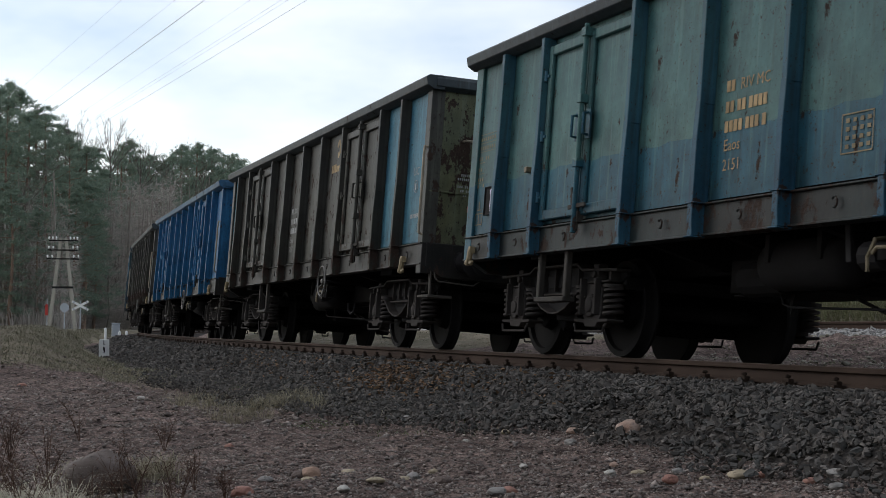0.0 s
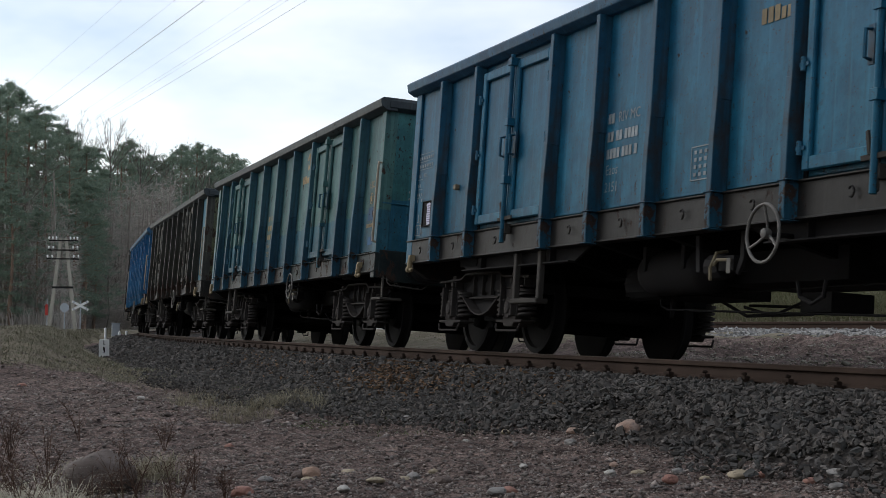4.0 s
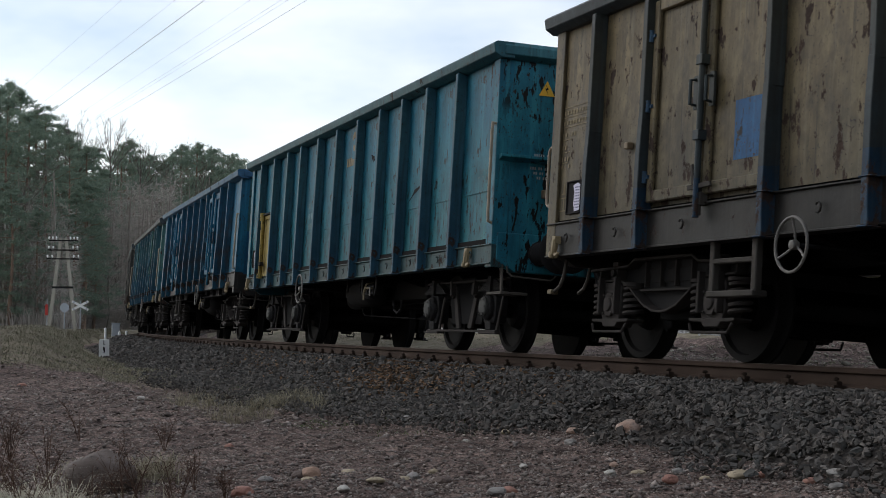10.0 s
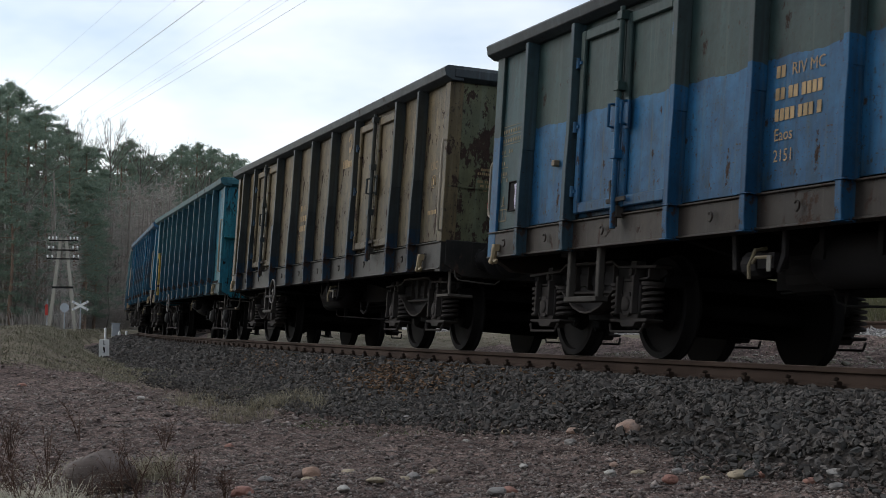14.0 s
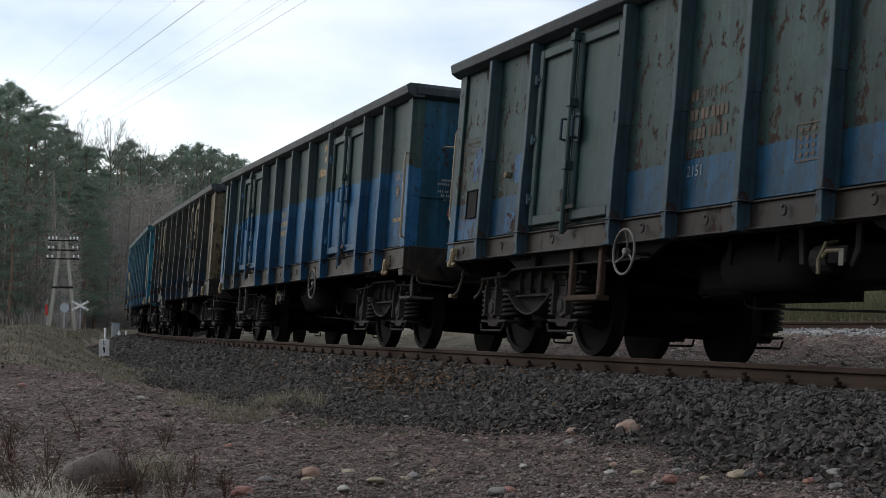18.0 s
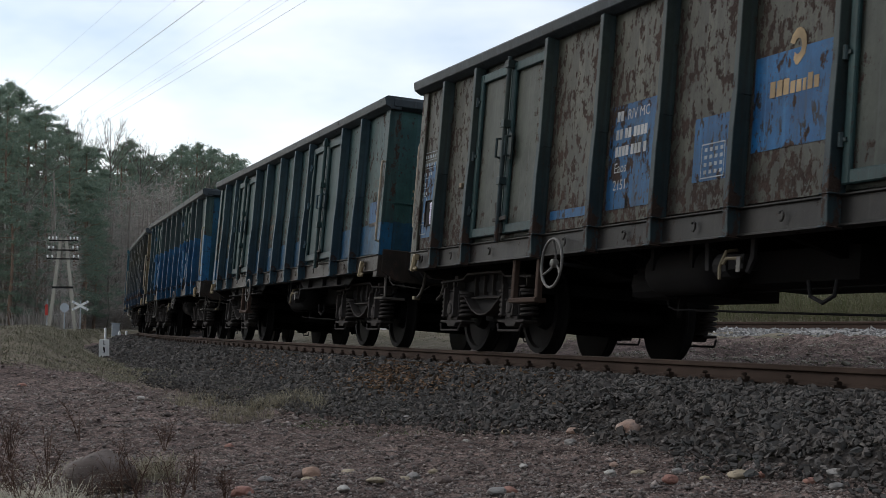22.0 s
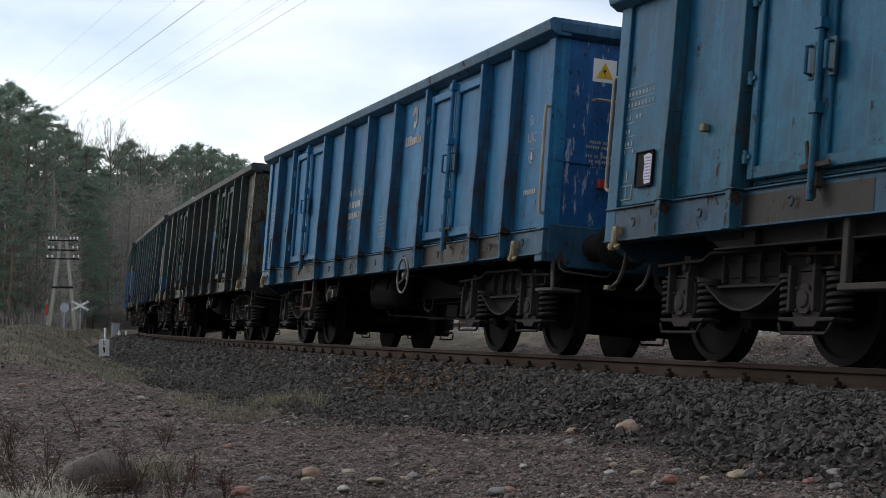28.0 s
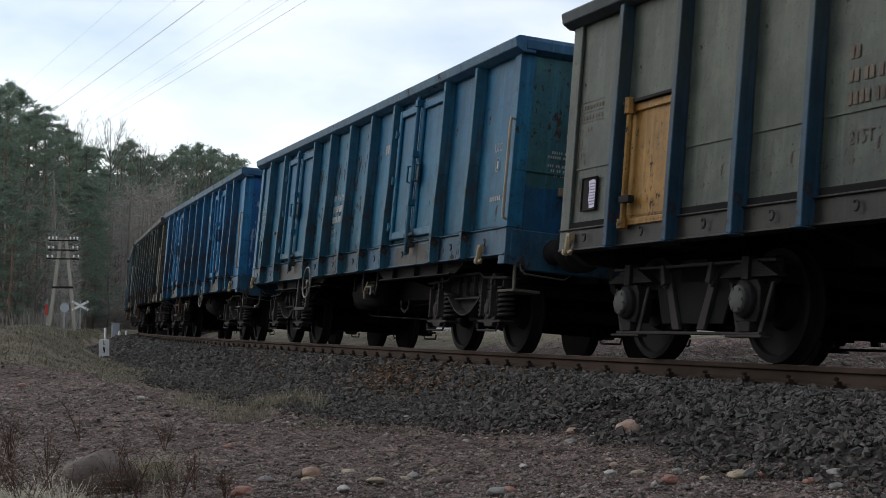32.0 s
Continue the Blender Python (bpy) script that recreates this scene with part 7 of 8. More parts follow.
def crossing_signs():
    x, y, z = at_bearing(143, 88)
    t = thing("crossing_sign", "white St Andrew's cross at the level crossing", "road sign", pose(x, y, z - 0.2, 0, 0, -6))
    part("post", Build().tube([(0, 0, 0), (0, 0, 1.9)], 0.035, 8), M["sign_grey"], t)
    for a in (27, -27):
        b = Build().box(-0.54, 0.54, -0.05, -0.035, -0.065, 0.065)
        arm = part("cross_arm", b.mesh("cross_arm"), M["sign_white"], t, "", pose(0, 0.004 if a > 0 else 0, 1.62, 0, a, 0))
        for sx in (1, -1):
            part("red_tip", Build().box(sx * 0.42 - 0.05, sx * 0.42 + 0.05, -0.056, -0.052, -0.07, 0.07), M["sign_grey"], arm)
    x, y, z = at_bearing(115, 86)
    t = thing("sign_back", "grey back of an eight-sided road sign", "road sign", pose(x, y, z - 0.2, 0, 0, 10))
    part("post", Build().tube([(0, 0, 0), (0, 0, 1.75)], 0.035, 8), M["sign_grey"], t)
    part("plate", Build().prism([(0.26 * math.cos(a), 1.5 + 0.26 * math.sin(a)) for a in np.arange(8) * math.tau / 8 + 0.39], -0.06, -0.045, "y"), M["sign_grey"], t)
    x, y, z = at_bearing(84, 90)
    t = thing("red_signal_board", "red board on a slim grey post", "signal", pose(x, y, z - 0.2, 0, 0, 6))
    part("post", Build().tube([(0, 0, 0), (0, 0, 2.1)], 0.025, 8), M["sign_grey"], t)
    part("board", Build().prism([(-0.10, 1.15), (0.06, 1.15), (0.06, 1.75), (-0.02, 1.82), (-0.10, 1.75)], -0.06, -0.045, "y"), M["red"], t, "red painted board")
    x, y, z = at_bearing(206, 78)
    t = thing("relay_box", "grey metal relay cabinet at the crossing", "cabinet", pose(x, y, z + 0.22, 0, 0, 15))
    part("plinth", Build().box(-0.22, 0.22, -0.17, 0.17, -0.4, 0.0), M["concrete"], t, "concrete plinth")
    part("cabinet", Build().box(-0.2, 0.2, -0.15, 0.15, 0, 0.62).mesh("cabinet", 0.02), M["sign_grey"], t)
    part("roof", Build().prism([(-0.24, 0.62), (0.24, 0.62), (0.22, 0.67), (-0.22, 0.67)], -0.18, 0.18, "y"), M["sign_grey"], t)
    part("door", Build().box(-0.16, 0.16, -0.165, -0.152, 0.06, 0.56).mesh("door", 0.005), M["sign_grey"], t)
    for px, d, h in ((188, 76, 0.50), (213, 74, 0.3), (225, 80, 0.3)):
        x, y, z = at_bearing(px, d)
        h += 0.2
        b = Build().lathe([(0.06, -0.2), (0.06, h - 0.03), (0.04, h), (0.01, h + 0.01)], (0, 0, 0), "z", 10)
        solid("bollard", b.mesh("bollard", round_=True), M["sign_white"], "short white roadside post on grass", "bollard", pose(x, y, z), "white posts at the crossing")


crossing_signs()

# overhead power line: wires high over the line, parallel to each other
for off, r in ((36.2, 0.020), (43.8, 0.013), (41.9, 0.008), (42.4, 0.008), (34.0, 0.008), (30.0, 0.006), (39.6, 0.006)):
    pts = [(off - 0.476 * d, d, 23.28 + 4.3e-5 * (d - 330) ** 2) for d in np.linspace(-50, 520, 24)]
    solid("power_wire", Build().tube(pts, r, 5), M["wire"], "thin bare overhead power line wire", "power line", None, "overhead wires")


# ------------------------------------------------------------ the wood
def bark_material(name, a, b_):
    m, nt, b = mat(name)
    c = mix(nt, ramp(nt, noisy(nt, 5, 6, 0.65, (1, 1, 0.25)), 0.4, 0.65), a, b_)
    nt.links.new(c, b.inputs["Base Color"])
    b.inputs["Roughness"].default_value = 0.9
    bump(nt, b, noisy(nt, 12, 6, 0.65, (1, 1, 0.25)), 0.6, 0.03)
    return m


M["pine_bark"] = bark_material("pine_bark", (0.13, 0.09, 0.068), (0.21, 0.135, 0.09))
M["grey_bark"] = bark_material("grey_bark", (0.095, 0.083, 0.072), (0.15, 0.132, 0.115))
M["sapling_bark"] = bark_material("sapling_bark", (0.17, 0.150, 0.130), (0.26, 0.23, 0.20))
M["dark_bark"] = bark_material("dark_bark", (0.075, 0.066, 0.058), (0.12, 0.105, 0.09))
M["birch_bark"] = bark_material("birch_bark", (0.40, 0.37, 0.33), (0.62, 0.59, 0.54))
# Brush and needles are paled: haze of the distance put into their colours.
M["brush"] = blade_material("hazed_brown_brush", [(0.400, 0.364, 0.338), (0.500, 0.456, 0.418), (0.342, 0.310, 0.286), (0.376, 0.370, 0.320)], 0.3)
M["twig"] = blade_material("twigs", [(0.115, 0.098, 0.084), (0.150, 0.128, 0.108), (0.095, 0.082, 0.072)])
M["needles"] = blade_material("hazed_pine_needles", [(0.148, 0.205, 0.170), (0.200, 0.268, 0.210), (0.250, 0.320, 0.226), (0.136, 0.186, 0.158), (0.310, 0.360, 0.262)], 0.4)


def needle_clumps(places, size, rng, per=12):
    """Tufts of needle sprays: thin triangles radiating from each place."""
    n = len(places)
    d = rng.normal(size=(n, per, 3))
    d[..., 2] = np.abs(d[..., 2]) * 0.7 + 0.05
    d /= np.linalg.norm(d, axis=2)[..., None]
    o = np.cross(d, rng.normal(size=(n, per, 3)))
    o /= np.linalg.norm(o, axis=2)[..., None]
    c = places[:, None, :] + rng.normal(0, 0.22, (n, per, 3)) * size
    L = size * rng.uniform(0.5, 1.2, (n, per, 1))
    v = np.stack([c - o * 0.08 * size, c + o * 0.08 * size, c + d * L], 2)
    return v.reshape(-1, 3)


def pine_meshes(seed, H, crown_from, spread, nl, pads):
    """A Scots pine: a leaning stem, limbs, and flat pads of needles with gaps between them."""
    r = random.Random(seed)
    rg = np.random.default_rng(seed)
    t = Build()
    lean = [Vector((math.sin(seed + z * 0.4) * 0.12, math.cos(seed * 2 + z * 0.35) * 0.12, z)) for z in np.linspace(0, H, 9)]
    t.tube(lean, [0.20 * (1 - 0.85 * i / 8) + 0.015 for i in range(9)], 8)
    tufts = []
    for i in range(nl):
        f = (i + 0.5) / nl
        z = H * (crown_from + (0.985 - crown_from) * f)
        prof = math.sin(min(1.0, (1.05 - f) * 1.25) * math.pi / 2) * (0.45 + 0.55 * min(1, f * 4))
        L = spread * prof * r.uniform(0.5, 1.25) + 0.25
        a = i * 2.4 + r.uniform(-0.6, 0.6)
        root = Vector((math.sin(seed + z * 0.4) * 0.12, math.cos(seed * 2 + z * 0.35) * 0.12, z))
        up = r.uniform(0.1, 0.55) if f > 0.5 else r.uniform(-0.25, 0.2)
        tip = root + Vector((math.cos(a) * L, math.sin(a) * L, up * L))
        mid = (root + tip) / 2 + Vector((0, 0, -0.06 * L))
        t.tube([root, mid, tip], [0.05, 0.03, 0.01], 4)
        for k in range(pads):
            u = 0.35 + 0.7 * r.random() ** 0.7
            p = root.lerp(tip, u) + Vector((r.gauss(0, 0.22), r.gauss(0, 0.22), r.gauss(0, 0.12))) * L * 0.6
            rx = r.uniform(0.30, 0.62) * (0.6 + 0.4 * min(1.0, L / spread))
            for j in range(r.randint(7, 12)):
                tufts.append(p + Vector((r.gauss(0, rx), r.gauss(0, rx), r.gauss(0.04, 0.11))))
    top = Vector((lean[-1].x, lean[-1].y, H))
    for k in range(26):
        h = r.random()
        tufts.append(top + Vector((r.gauss(0, 0.08 + 0.35 * h), r.gauss(0, 0.08 + 0.35 * h), 0.1 - 1.2 * h)))
    v = needle_clumps(np.array([tuple(p) for p in tufts]), 0.33, rg)
    crown = quick_mesh("crown", v, 3, np.arange(len(v)))
    return t.mesh("trunk", round_=True), crown


def bare_meshes(seed, H, depth_twigs, slim=1.0, wide=0.75, last=3):
    """A leafless tree: trunk and limbs in one mesh, fine twigs in another."""
    r = random.Random(seed)
    t, tw = Build(), []

    def grow(p, d, length, rad, level):
        pts, q = [p], p
        for k in range(3):
            d = (d + Vector((r.gauss(0, 0.12), r.gauss(0, 0.12), 0.06))).normalized()
            q = q + d * length / 3
            pts.append(q)
        t.tube(pts, [rad, rad * 0.85, rad * 0.7, rad * 0.5], 6 if level == 0 else 4)
        if level >= last:
            for k in range(depth_twigs):
                u = pts[0].lerp(pts[-1], r.uniform(0.2, 1.0))
                e = (d + Vector((r.gauss(0, 0.6), r.gauss(0, 0.6), r.gauss(0.25, 0.4)))).normalized()
                tw.append((u, u + e * r.uniform(0.3, 0.9) * slim))
            return
        n = 7 if level == 0 else 4
        for k in range(n):
            u = r.uniform(0.35 if level == 0 else 0.25, 1.0)
            i = min(2, int(u * 3))
            start = pts[i].lerp(pts[i + 1], u * 3 - i)
            a = r.uniform(0, math.tau)
            e = (d * 1.0 + Vector((math.cos(a), math.sin(a), 0.15)) * wide).normalized()
            grow(start, e, length * r.uniform(0.32, 0.5), rad * 0.38, level + 1)

    grow(Vector((0, 0, 0)), Vector((0, 0, 1)), H * 0.8, 0.10 * slim, 0)
    v = []
    for p, q in tw:
        o = (q - p).cross(Vector((r.gauss(0, 1), r.gauss(0, 1), r.gauss(0, 1)))).normalized() * 0.011
        v += [p - o, p + o, q]
    v = np.array([tuple(p) for p in v])
    return t.mesh("trunk", round_=True), quick_mesh("twigs", v, 3, np.arange(len(v)))


PINES = [pine_meshes(1, 18, 0.42, 2.7, 26, 3), pine_meshes(2, 20, 0.35, 3.1, 32, 3), pine_meshes(3, 17, 0.52, 2.3, 24, 3), pine_meshes(4, 19, 0.30, 2.9, 32, 3), pine_meshes(5, 14, 0.12, 2.5, 34, 3)]
PINE_H = (18, 20, 17, 19, 14)
BARE = [bare_meshes(11, 14, 9), bare_meshes(12, 12, 9), bare_meshes(13, 15, 8, 1.0), bare_meshes(14, 7, 9, 0.6), bare_meshes(17, 13, 15, 0.9, 0.95, 3)]
BARE_H = (14, 12, 15, 7, 13)


def round_crown_meshes(seed, H):
    """A tall bare tree with a small round head of fanning limbs."""
    r = random.Random(seed)
    t, tw = Build(), []
    t.tube([(0, 0, 0), (0.15, 0.1, H * 0.4), (0.0, 0.05, H * 0.74), (0.05, 0, H * 0.86)], [0.17, 0.13, 0.07, 0.03], 6)
    hub, rad = Vector((0, 0, H * 0.875)), H * 0.120
    for i in range(17):
        a, up = i * 2.4 + r.uniform(-0.3, 0.3), r.uniform(-0.35, 1.0)
        flat = math.sqrt(max(0.05, 1 - up * up))
        tip = hub + Vector((math.cos(a) * flat, math.sin(a) * flat, up)) * rad * r.uniform(0.85, 1.1)
        root = Vector((0.02, 0.03, H * (0.70 + 0.12 * (up + 0.35) / 1.35)))
        mid = root.lerp(tip, 0.5) + Vector((math.cos(a), math.sin(a), 0)) * 0.05 * rad
        t.tube([root, mid, tip], [0.036, 0.024, 0.010], 4)
        for k in range(9):
            u = r.uniform(0.35, 1.0)
            p = root.lerp(mid, u * 2) if u < 0.5 else mid.lerp(tip, u * 2 - 1)
            e = ((tip - root).normalized() + Vector((r.gauss(0, 0.5), r.gauss(0, 0.5), r.gauss(0.15, 0.35)))).normalized()
            q = p + e * rad * r.uniform(0.25, 0.5)
            t.tube([p, q], [0.012, 0.006], 3)
            for j in range(4):
                p2 = p.lerp(q, r.uniform(0.3, 1.0))
                tw.append((p2, p2 + (e + Vector((r.gauss(0, 0.5), r.gauss(0, 0.5), r.gauss(0, 0.5)))).normalized() * rad * r.uniform(0.12, 0.28)))
    v = []
    for p, q in tw:
        o = (q - p).cross(Vector((r.gauss(0, 1), r.gauss(0, 1), r.gauss(0, 1)))).normalized() * 0.011
        v += [p - o, p + o, q]
    v = np.array([tuple(p) for p in v])
    return t.mesh("trunk", round_=True), quick_mesh("twigs", v, 3, np.arange(len(v)))


BARE.append(round_crown_meshes(31, 20))
BARE_H += (20,)


def pine(px, dist, height, which, turn):
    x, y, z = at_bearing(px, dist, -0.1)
    m = pose(x, y, z, 0, 0, turn) @ Matrix.Scale(height / PINE_H[which], 4)
    t = thing("pine_tree", "tall dark green Scots pine at the wood's edge", "tree", m, "pines of the wood")
    part("trunk", PINES[which][0], M["pine_bark"], t, "reddish brown pine trunk")
    part("crown", PINES[which][1], M["needles"], t)


def bare(px, dist, height, which, turn, bark="grey_bark", label="leafless grey-brown tree in the wood"):
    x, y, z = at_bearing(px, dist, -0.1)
    m = pose(x, y, z, 0, 0, turn) @ Matrix.Scale(height / BARE_H[which], 4)
    t = thing("bare_tree", label, "tree", m, "leafless trees of the wood")
    part("trunk", BARE[which][0], M[bark], t)
    part("spray", BARE[which][1], M["twig"], t)


def skyline(px):
    """Height of the wood's top over the eye, as a slope."""
    return np.interp(px, [-120, 0, 30, 60, 88, 105, 125, 150, 165, 178, 192, 220, 240, 252, 275, 300, 330, 350, 385, 418, 430, 700],
                     [0.170, 0.163, 0.160, 0.148, 0.137, 0.132, 0.130, 0.124, 0.119, 0.112, 0.112, 0.127, 0.122, 0.114, 0.112, 0.117, 0.123, 0.121, 0.116, 0.116, 0.102, 0.085])


def far_enough(px, d):
    x, y, _ = at_bearing(px, d)
    _, w = track_coords([x], [y])
    return w[0] > 7.5


_r = random.Random(21)
for px, d in ((-70, 102), (-30, 104), (8, 103), (45, 106), (78, 108), (120, 112), (152, 126), (-95, 112), (-55, 116), (-10, 118), (28, 121), (62, 119), (98, 126), (138, 138),
              (205, 160), (236, 168), (290, 178), (318, 186), (346, 190), (372, 196), (398, 204), (418, 214), (185, 150), (262, 182), (330, 206), (385, 226), (60, 140), (10, 140), (110, 150), (-60, 140)):
    if far_enough(px, d):
        h = d * float(skyline(px)) * _r.uniform(0.93, 1.04) - 0.5
        pine(px, d, h, _r.randrange(4), _r.uniform(0, 360))
for i in range(20):
    px, d = -85 + i * 12 + _r.uniform(-6, 6), _r.uniform(112, 150)
    pine(px, d, d * float(skyline(px)) * _r.uniform(0.6, 0.88), _r.randrange(5), _r.uniform(0, 360))
for i in range(26):
    px, d = 150 + i * 11 + _r.uniform(-6, 6), _r.uniform(150, 215)
    if far_enough(px, d):
        pine(px, d, d * float(skyline(px)) * _r.uniform(0.62, 0.9), _r.randrange(5), _r.uniform(0, 360))
for px, d in ((18, 98), (66, 100), (132, 112), (168, 130), (-20, 99), (220, 160)):
    pine(px, d, d * float(skyline(px)) * _r.uniform(0.5, 0.75), 4, _r.uniform(0, 360))
for i in range(64):
    px, d = _r.uniform(-90, 440), _r.uniform(98, 215)
    if px > 150:
        d = _r.uniform(135, 225)
    if far_enough(px, d):
        bare(px, d, d * float(skyline(px)) * _r.uniform(0.5, 0.72 if px < 150 else 0.88), _r.randrange(3), _r.uniform(0, 360))
for px, d, h in ((192, 148, 20.6), (133, 128, 18.0), (246, 160, 20.0)):
    bare(px, d, h, 5, px * 3, "dark_bark", "tall bare tree with a round head above the pines")
for px, d, k, which in ((214, 157, 0.98, 3), (226, 163, 1.0, 1), (150, 132, 0.97, 1), (164, 140, 1.0, 3), (136, 128, 0.94, 3), (172, 148, 0.90, 4), (198, 160, 0.86, 3), (236, 165, 0.92, 4), (262, 176, 1.02, 2), (420, 216, 1.0, 1), (286, 178, 0.98, 3), (304, 184, 0.98, 1), (352, 196, 0.98, 3), (372, 200, 1.02, 1), (392, 208, 1.0, 3), (408, 212, 1.0, 2)):
    if far_enough(px, d):
        pine(px, d, d * float(skyline(px)) * k, which, px * 7)
for px, d, k in ((292, 158, 0.74), (304, 162, 0.70), (322, 166, 0.74), (334, 170, 0.70), (20, 101, 0.7), (178, 134, 0.62)):
    bare(px, d, d * float(skyline(px)) * k, 2, px * 5, "birch_bark", "pale slender birch without leaves")
for i in range(90):
    px, d = _r.uniform(-80, 440), _r.uniform(95, 150)
    if px > 140:
        d = _r.uniform(125, 215)
    if far_enough(px, d) and not 82 < px < 140:
        bare(px, d, _r.uniform(2.5, 6.5) * d / 110, 3, _r.uniform(0, 360), "grey_bark", "leafless brown shrub under the pines")


def wood_places(n, near, far):
    """Places inside the wood."""
    px, d = rng.uniform(-110, 450, n), near + (far - near) * rng.random(n) ** 1.3
    d = np.where(px > 140, np.maximum(d, 128 + (px - 140) * 0.12), d)
    x, y = (px - 784) / 2717.0 * d, d
    _, w = track_coords(x, y)
    keep = w > 6.5
    return x[keep], y[keep], d[keep]


def thicket():
    """Brown undergrowth, thin stems and the maze of fine twigs that fill the wood."""
    x, y, d = wood_places(26000, 97, 235)
    ob = new("thicket", blades_mesh("thicket", x, y, ground_z(x, y), 2.2 * d / 130, 0.032, 0.8, rng))
    ob.data.materials.append(M["brush"])
    tagged(ob, "dense leafless brown undergrowth of the wood", "undergrowth", kind="stuff")
    x, y, d = wood_places(150000, 98, 235)
    n = len(x)
    top = 0.068 + 0.045 * np.array([noise.noise((float(u) / float(v) * 38, float(v) * 0.03, 2.0)) for u, v in zip(x, y)])
    base = np.stack([x, y, ground_z(x, y) + d * top * rng.random(n) ** 1.15 * rng.uniform(0.7, 1.25, n)], -1)
    way = rng.normal(size=(n, 3))
    way[:, 2] = np.abs(way[:, 2]) * 0.6 + 0.05
    way /= np.linalg.norm(way, axis=1)[:, None]
    o = np.cross(way, rng.normal(size=(n, 3)))
    o *= 0.017 * (d / 130)[:, None] / np.linalg.norm(o, axis=1)[:, None]
    v = np.stack([base - o, base + o, base + way * rng.uniform(0.5, 1.7, (n, 1)) * (d / 130)[:, None]], 1).reshape(-1, 3)
    ob = new("twig_maze", quick_mesh("twig_maze", v, 3, np.arange(len(v))))
    ob.data.materials.append(M["brush"])
    tagged(ob, "maze of fine leafless twigs in the wood", "undergrowth", kind="stuff")
    x, y, d = wood_places(900, 99, 215)
    b = Build()
    z = ground_z(x, y)
    for i in range(len(x)):
        h = float(d[i]) * _r.uniform(0.05, 0.105)
        rad = _r.choice((0.035, 0.05, 0.06, 0.09, 0.13))
        dx, dy = _r.gauss(0, 0.05) * h, _r.gauss(0, 0.05) * h
        b.tube([(x[i], y[i], z[i] - 0.1), (x[i] + dx * 0.6 + _r.gauss(0, 0.12), y[i] + dy * 0.5, z[i] + h * 0.5), (x[i] + dx, y[i] + dy, z[i] + h)], [rad, rad * 0.75, rad * 0.3], 4)
    ob = new("saplings", b.mesh("saplings"))
    ob.data.materials.append(M["sapling_bark"])
    tagged(ob, "thin grey-brown stems of young leafless trees", "undergrowth", kind="stuff")
    n = 30000
    px, d = rng.uniform(430, 950, n), rng.uniform(205, 330, n)
    x, y = (px - 784) / 2717.0 * d, d
    _, w = track_coords(x, y)
    keep = (w > 6.5) | (w < -19)
    x, y = x[keep], y[keep]
    ob = new("wood_edge", blades_mesh("wood_edge", x, y, ground_z(x, y), 7.0, 0.10, 0.35, rng))
    ob.data.materials.append(M["brush"])
    tagged(ob, "brown leafless wood edge in the distance", "undergrowth", kind="stuff")
    n = 16000
    s, w = rng.uniform(20, 280, n), rng.uniform(-46, -19, n)
    x, y, _ = along(s, w, 0, False)
    ob = new("far_thicket", blades_mesh("far_thicket", x, y, ground_z(x, y), 4.0, 0.06, 0.4, rng))
    ob.data.materials.append(M["brush"])
    tagged(ob, "brown leafless brush beyond the siding", "undergrowth", kind="stuff")


thicket()


def concrete_wall():
    """A low wall of concrete bays and posts beyond the siding."""
    t = thing("concrete_wall", "weathered pale concrete wall beyond the siding", "wall")
    for i in range(9):
        s = 33.0 + i * 3.2
        part("wall_bay", strip_mesh("wall_bay", [(-13.4, -0.3), (-13.4, 1.75), (-13.55, 1.75), (-13.55, -0.3)], s + 0.1, s + 3.11, 0.5, 0.0, 0.3, False), M["concrete"], t)
        part("post", strip_mesh("post", [(-13.33, -0.3), (-13.33, 1.85), (-13.6, 1.85), (-13.6, -0.3)], s - 0.09, s + 0.092, 0.09, 0.0, 0.3, False), M["concrete"], t)


concrete_wall()
for px, d, h in ((1073, 46, 3.2), (1086, 47, 3.6), (1109, 45, 2.8)):
    bare(px, d, h, 3, px, "birch_bark", "slim pale birch sapling beyond the siding")
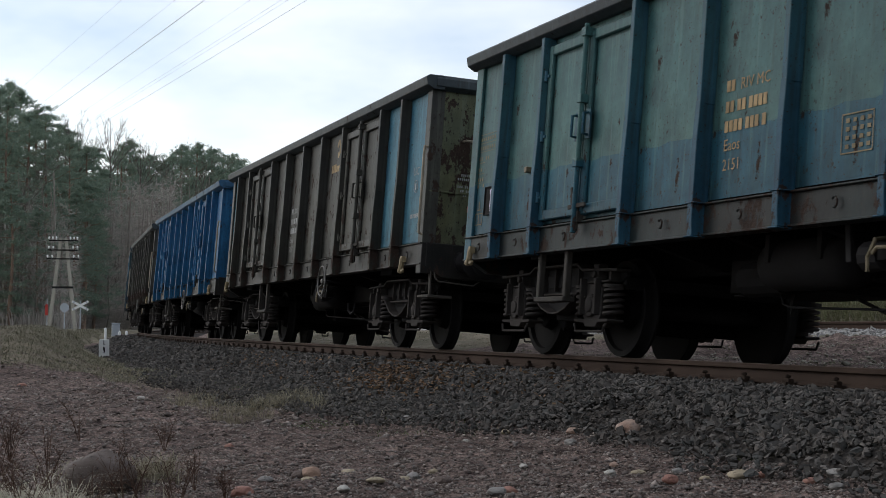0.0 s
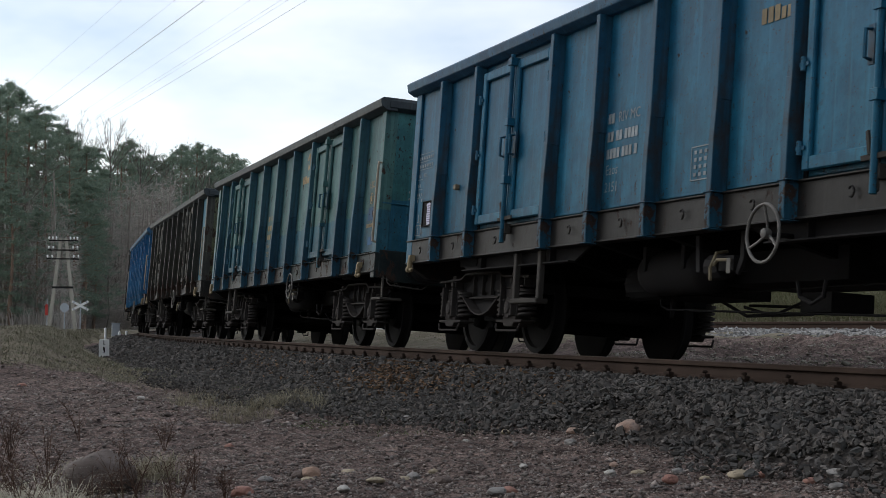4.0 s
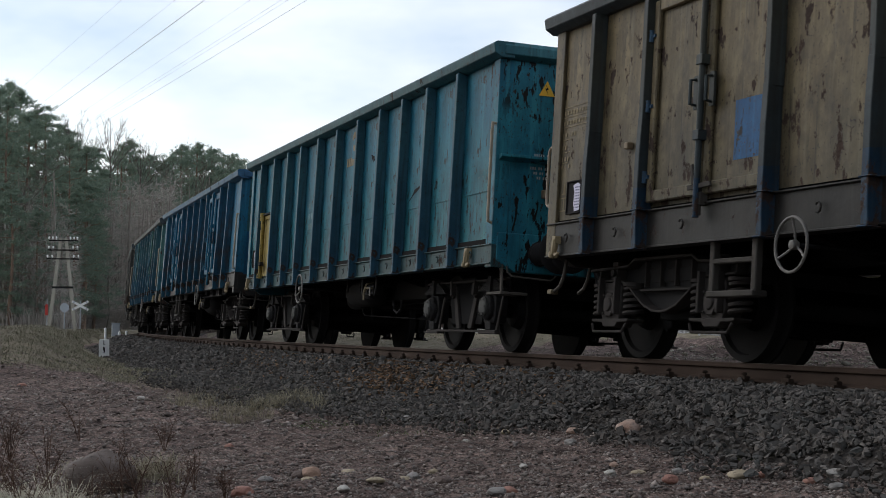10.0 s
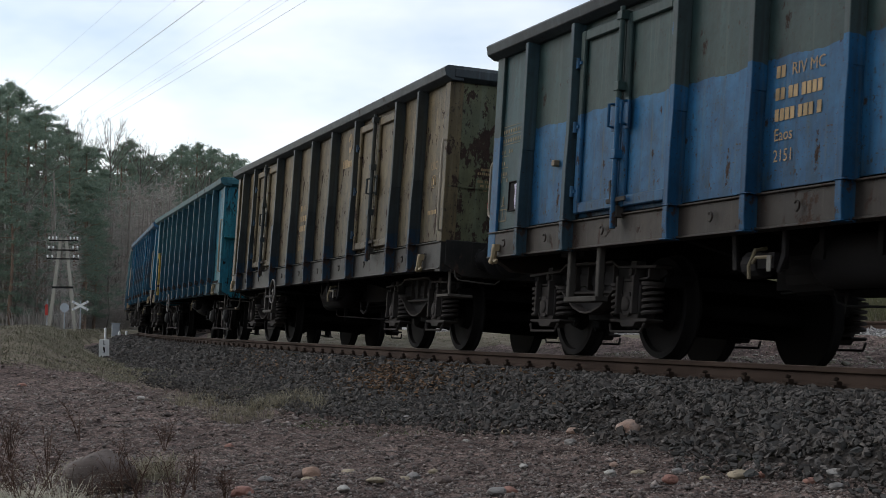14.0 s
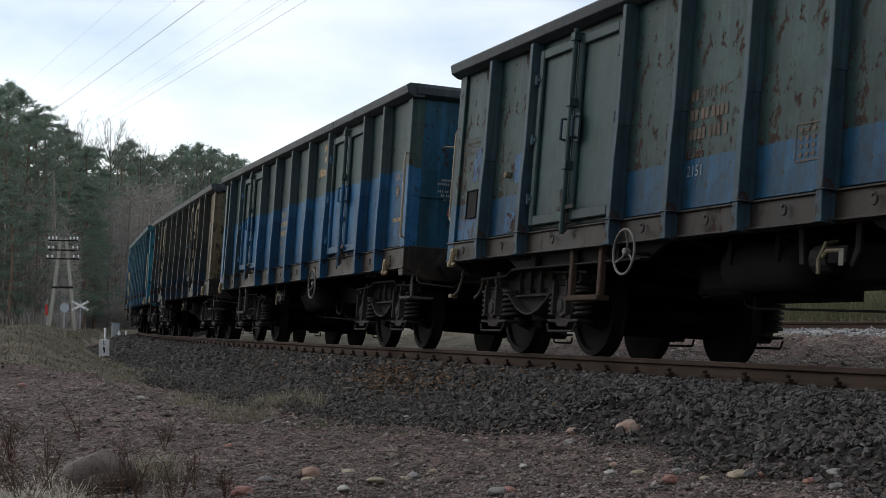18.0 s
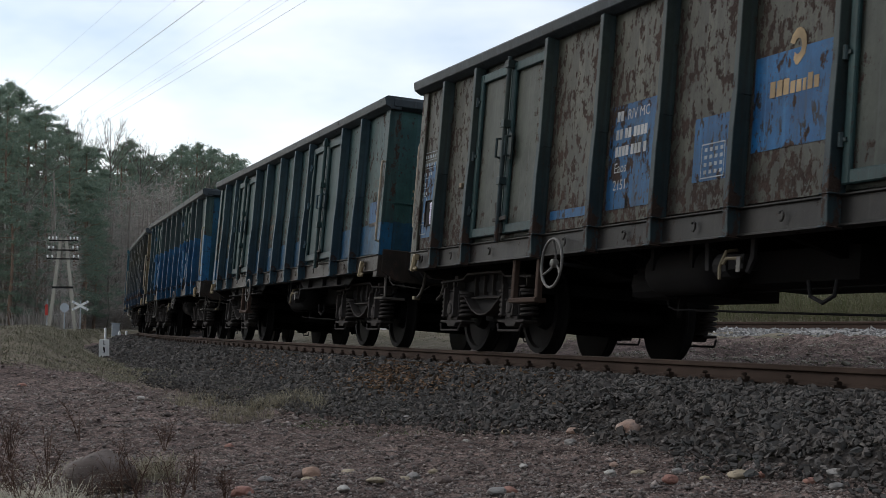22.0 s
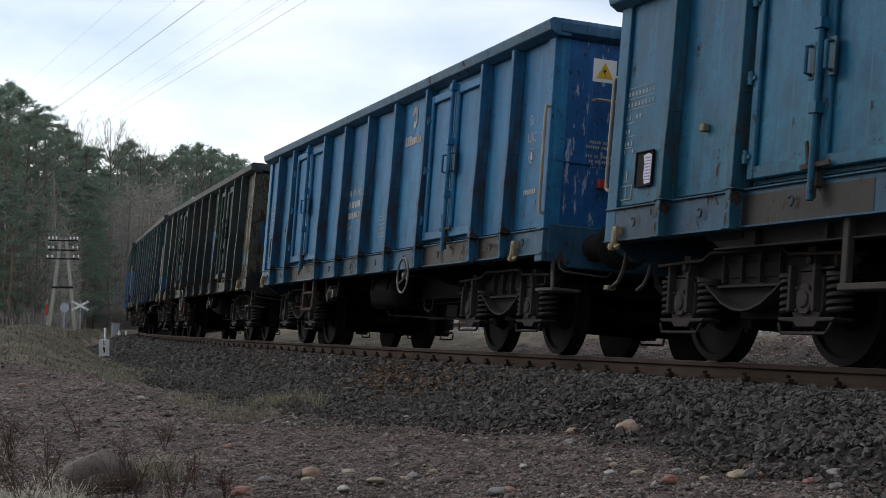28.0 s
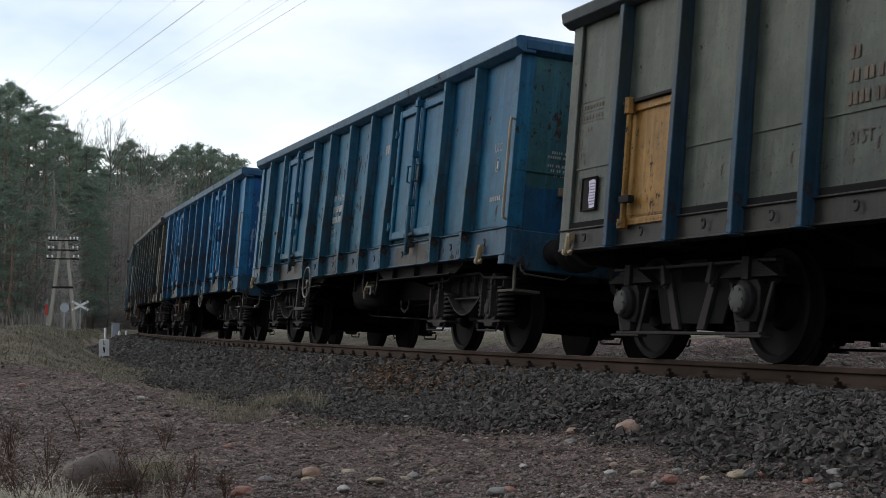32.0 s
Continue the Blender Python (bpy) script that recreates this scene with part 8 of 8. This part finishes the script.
# unseen pines added behind the camera, to keep low sky off the wagon sides
for i in range(60):
    s, w = _r.uniform(-115, 26), _r.uniform(19, 38)
    x, y, _ = (float(v) for v in along(s, w, 0, False))
    k = _r.randrange(5)
    t = thing("pine_tree", "unseen dark green pine added to block low sky", "tree", pose(x, y, float(ground_z([x], [y])[0]) - 0.1, 0, 0, _r.uniform(0, 360)) @ Matrix.Scale(_r.uniform(0.8, 1.05), 4), "pines of the near wood")
    part("trunk", PINES[k][0], M["pine_bark"], t)
    part("crown", PINES[k][1], M["needles"], t)
# woods beyond the siding, low over the field
for i in range(80):
    s, w = _r.uniform(-40, 280), _r.uniform(-40, -22)
    x, y, _ = (float(v) for v in along(s, w, 0, False))
    k = _r.randrange(4)
    t = thing("pine_tree", "distant dark green pine beyond the field", "tree", pose(x, y, float(ground_z([x], [y])[0]) - 0.1, 0, 0, _r.uniform(0, 360)) @ Matrix.Scale(_r.uniform(0.45, 0.6), 4), "pines beyond the siding")
    part("trunk", PINES[k][0], M["pine_bark"], t)
    part("crown", PINES[k][1], M["needles"], t)


# ------------------------------------------------------------ the train's run
def run(t):
    """How far the train has gone since the start."""
    return 4.0191 * t - 0.00477 * t * t


def wagon_pose(s, lean=0.0):
    """A wagon's place when its middle is at s: carried by its two pivots."""
    x1, y1, _ = (float(v) for v in line(s + PIVOT))
    x2, y2, _ = (float(v) for v in line(s - PIVOT))
    m = Matrix.Translation(((x1 + x2) / 2, (y1 + y2) / 2, GRADE * s)) @ Matrix.Rotation(math.atan2(y1 - y2, x1 - x2), 4, "Z") @ Matrix.Rotation(-GRADE, 4, "Y")
    return m @ Matrix.Translation((0, 0.75, 0)) @ Matrix.Rotation(CANT + lean, 4, "X") @ Matrix.Translation((0, -0.75, 0))


PITCH, FIRST = 14.04, 4.29 - 6.3


def motions():
    times = [i * 0.5 for i in range(65)]
    for car, k, shift, lean in WAGONS:
        walk(car, [(t, wagon_pose(FIRST - PITCH * k - shift + run(t), lean)) for t in times])
    ticks = [i * 4 / 30 for i in range(241)]
    for ws, x in WHEELSETS:
        base = Matrix.Translation((x, 0, WHEEL_R))
        walk(ws, [(t, base @ Matrix.Rotation(run(t) / WHEEL_R + x * 3, 4, "Y")) for t in ticks])


motions()
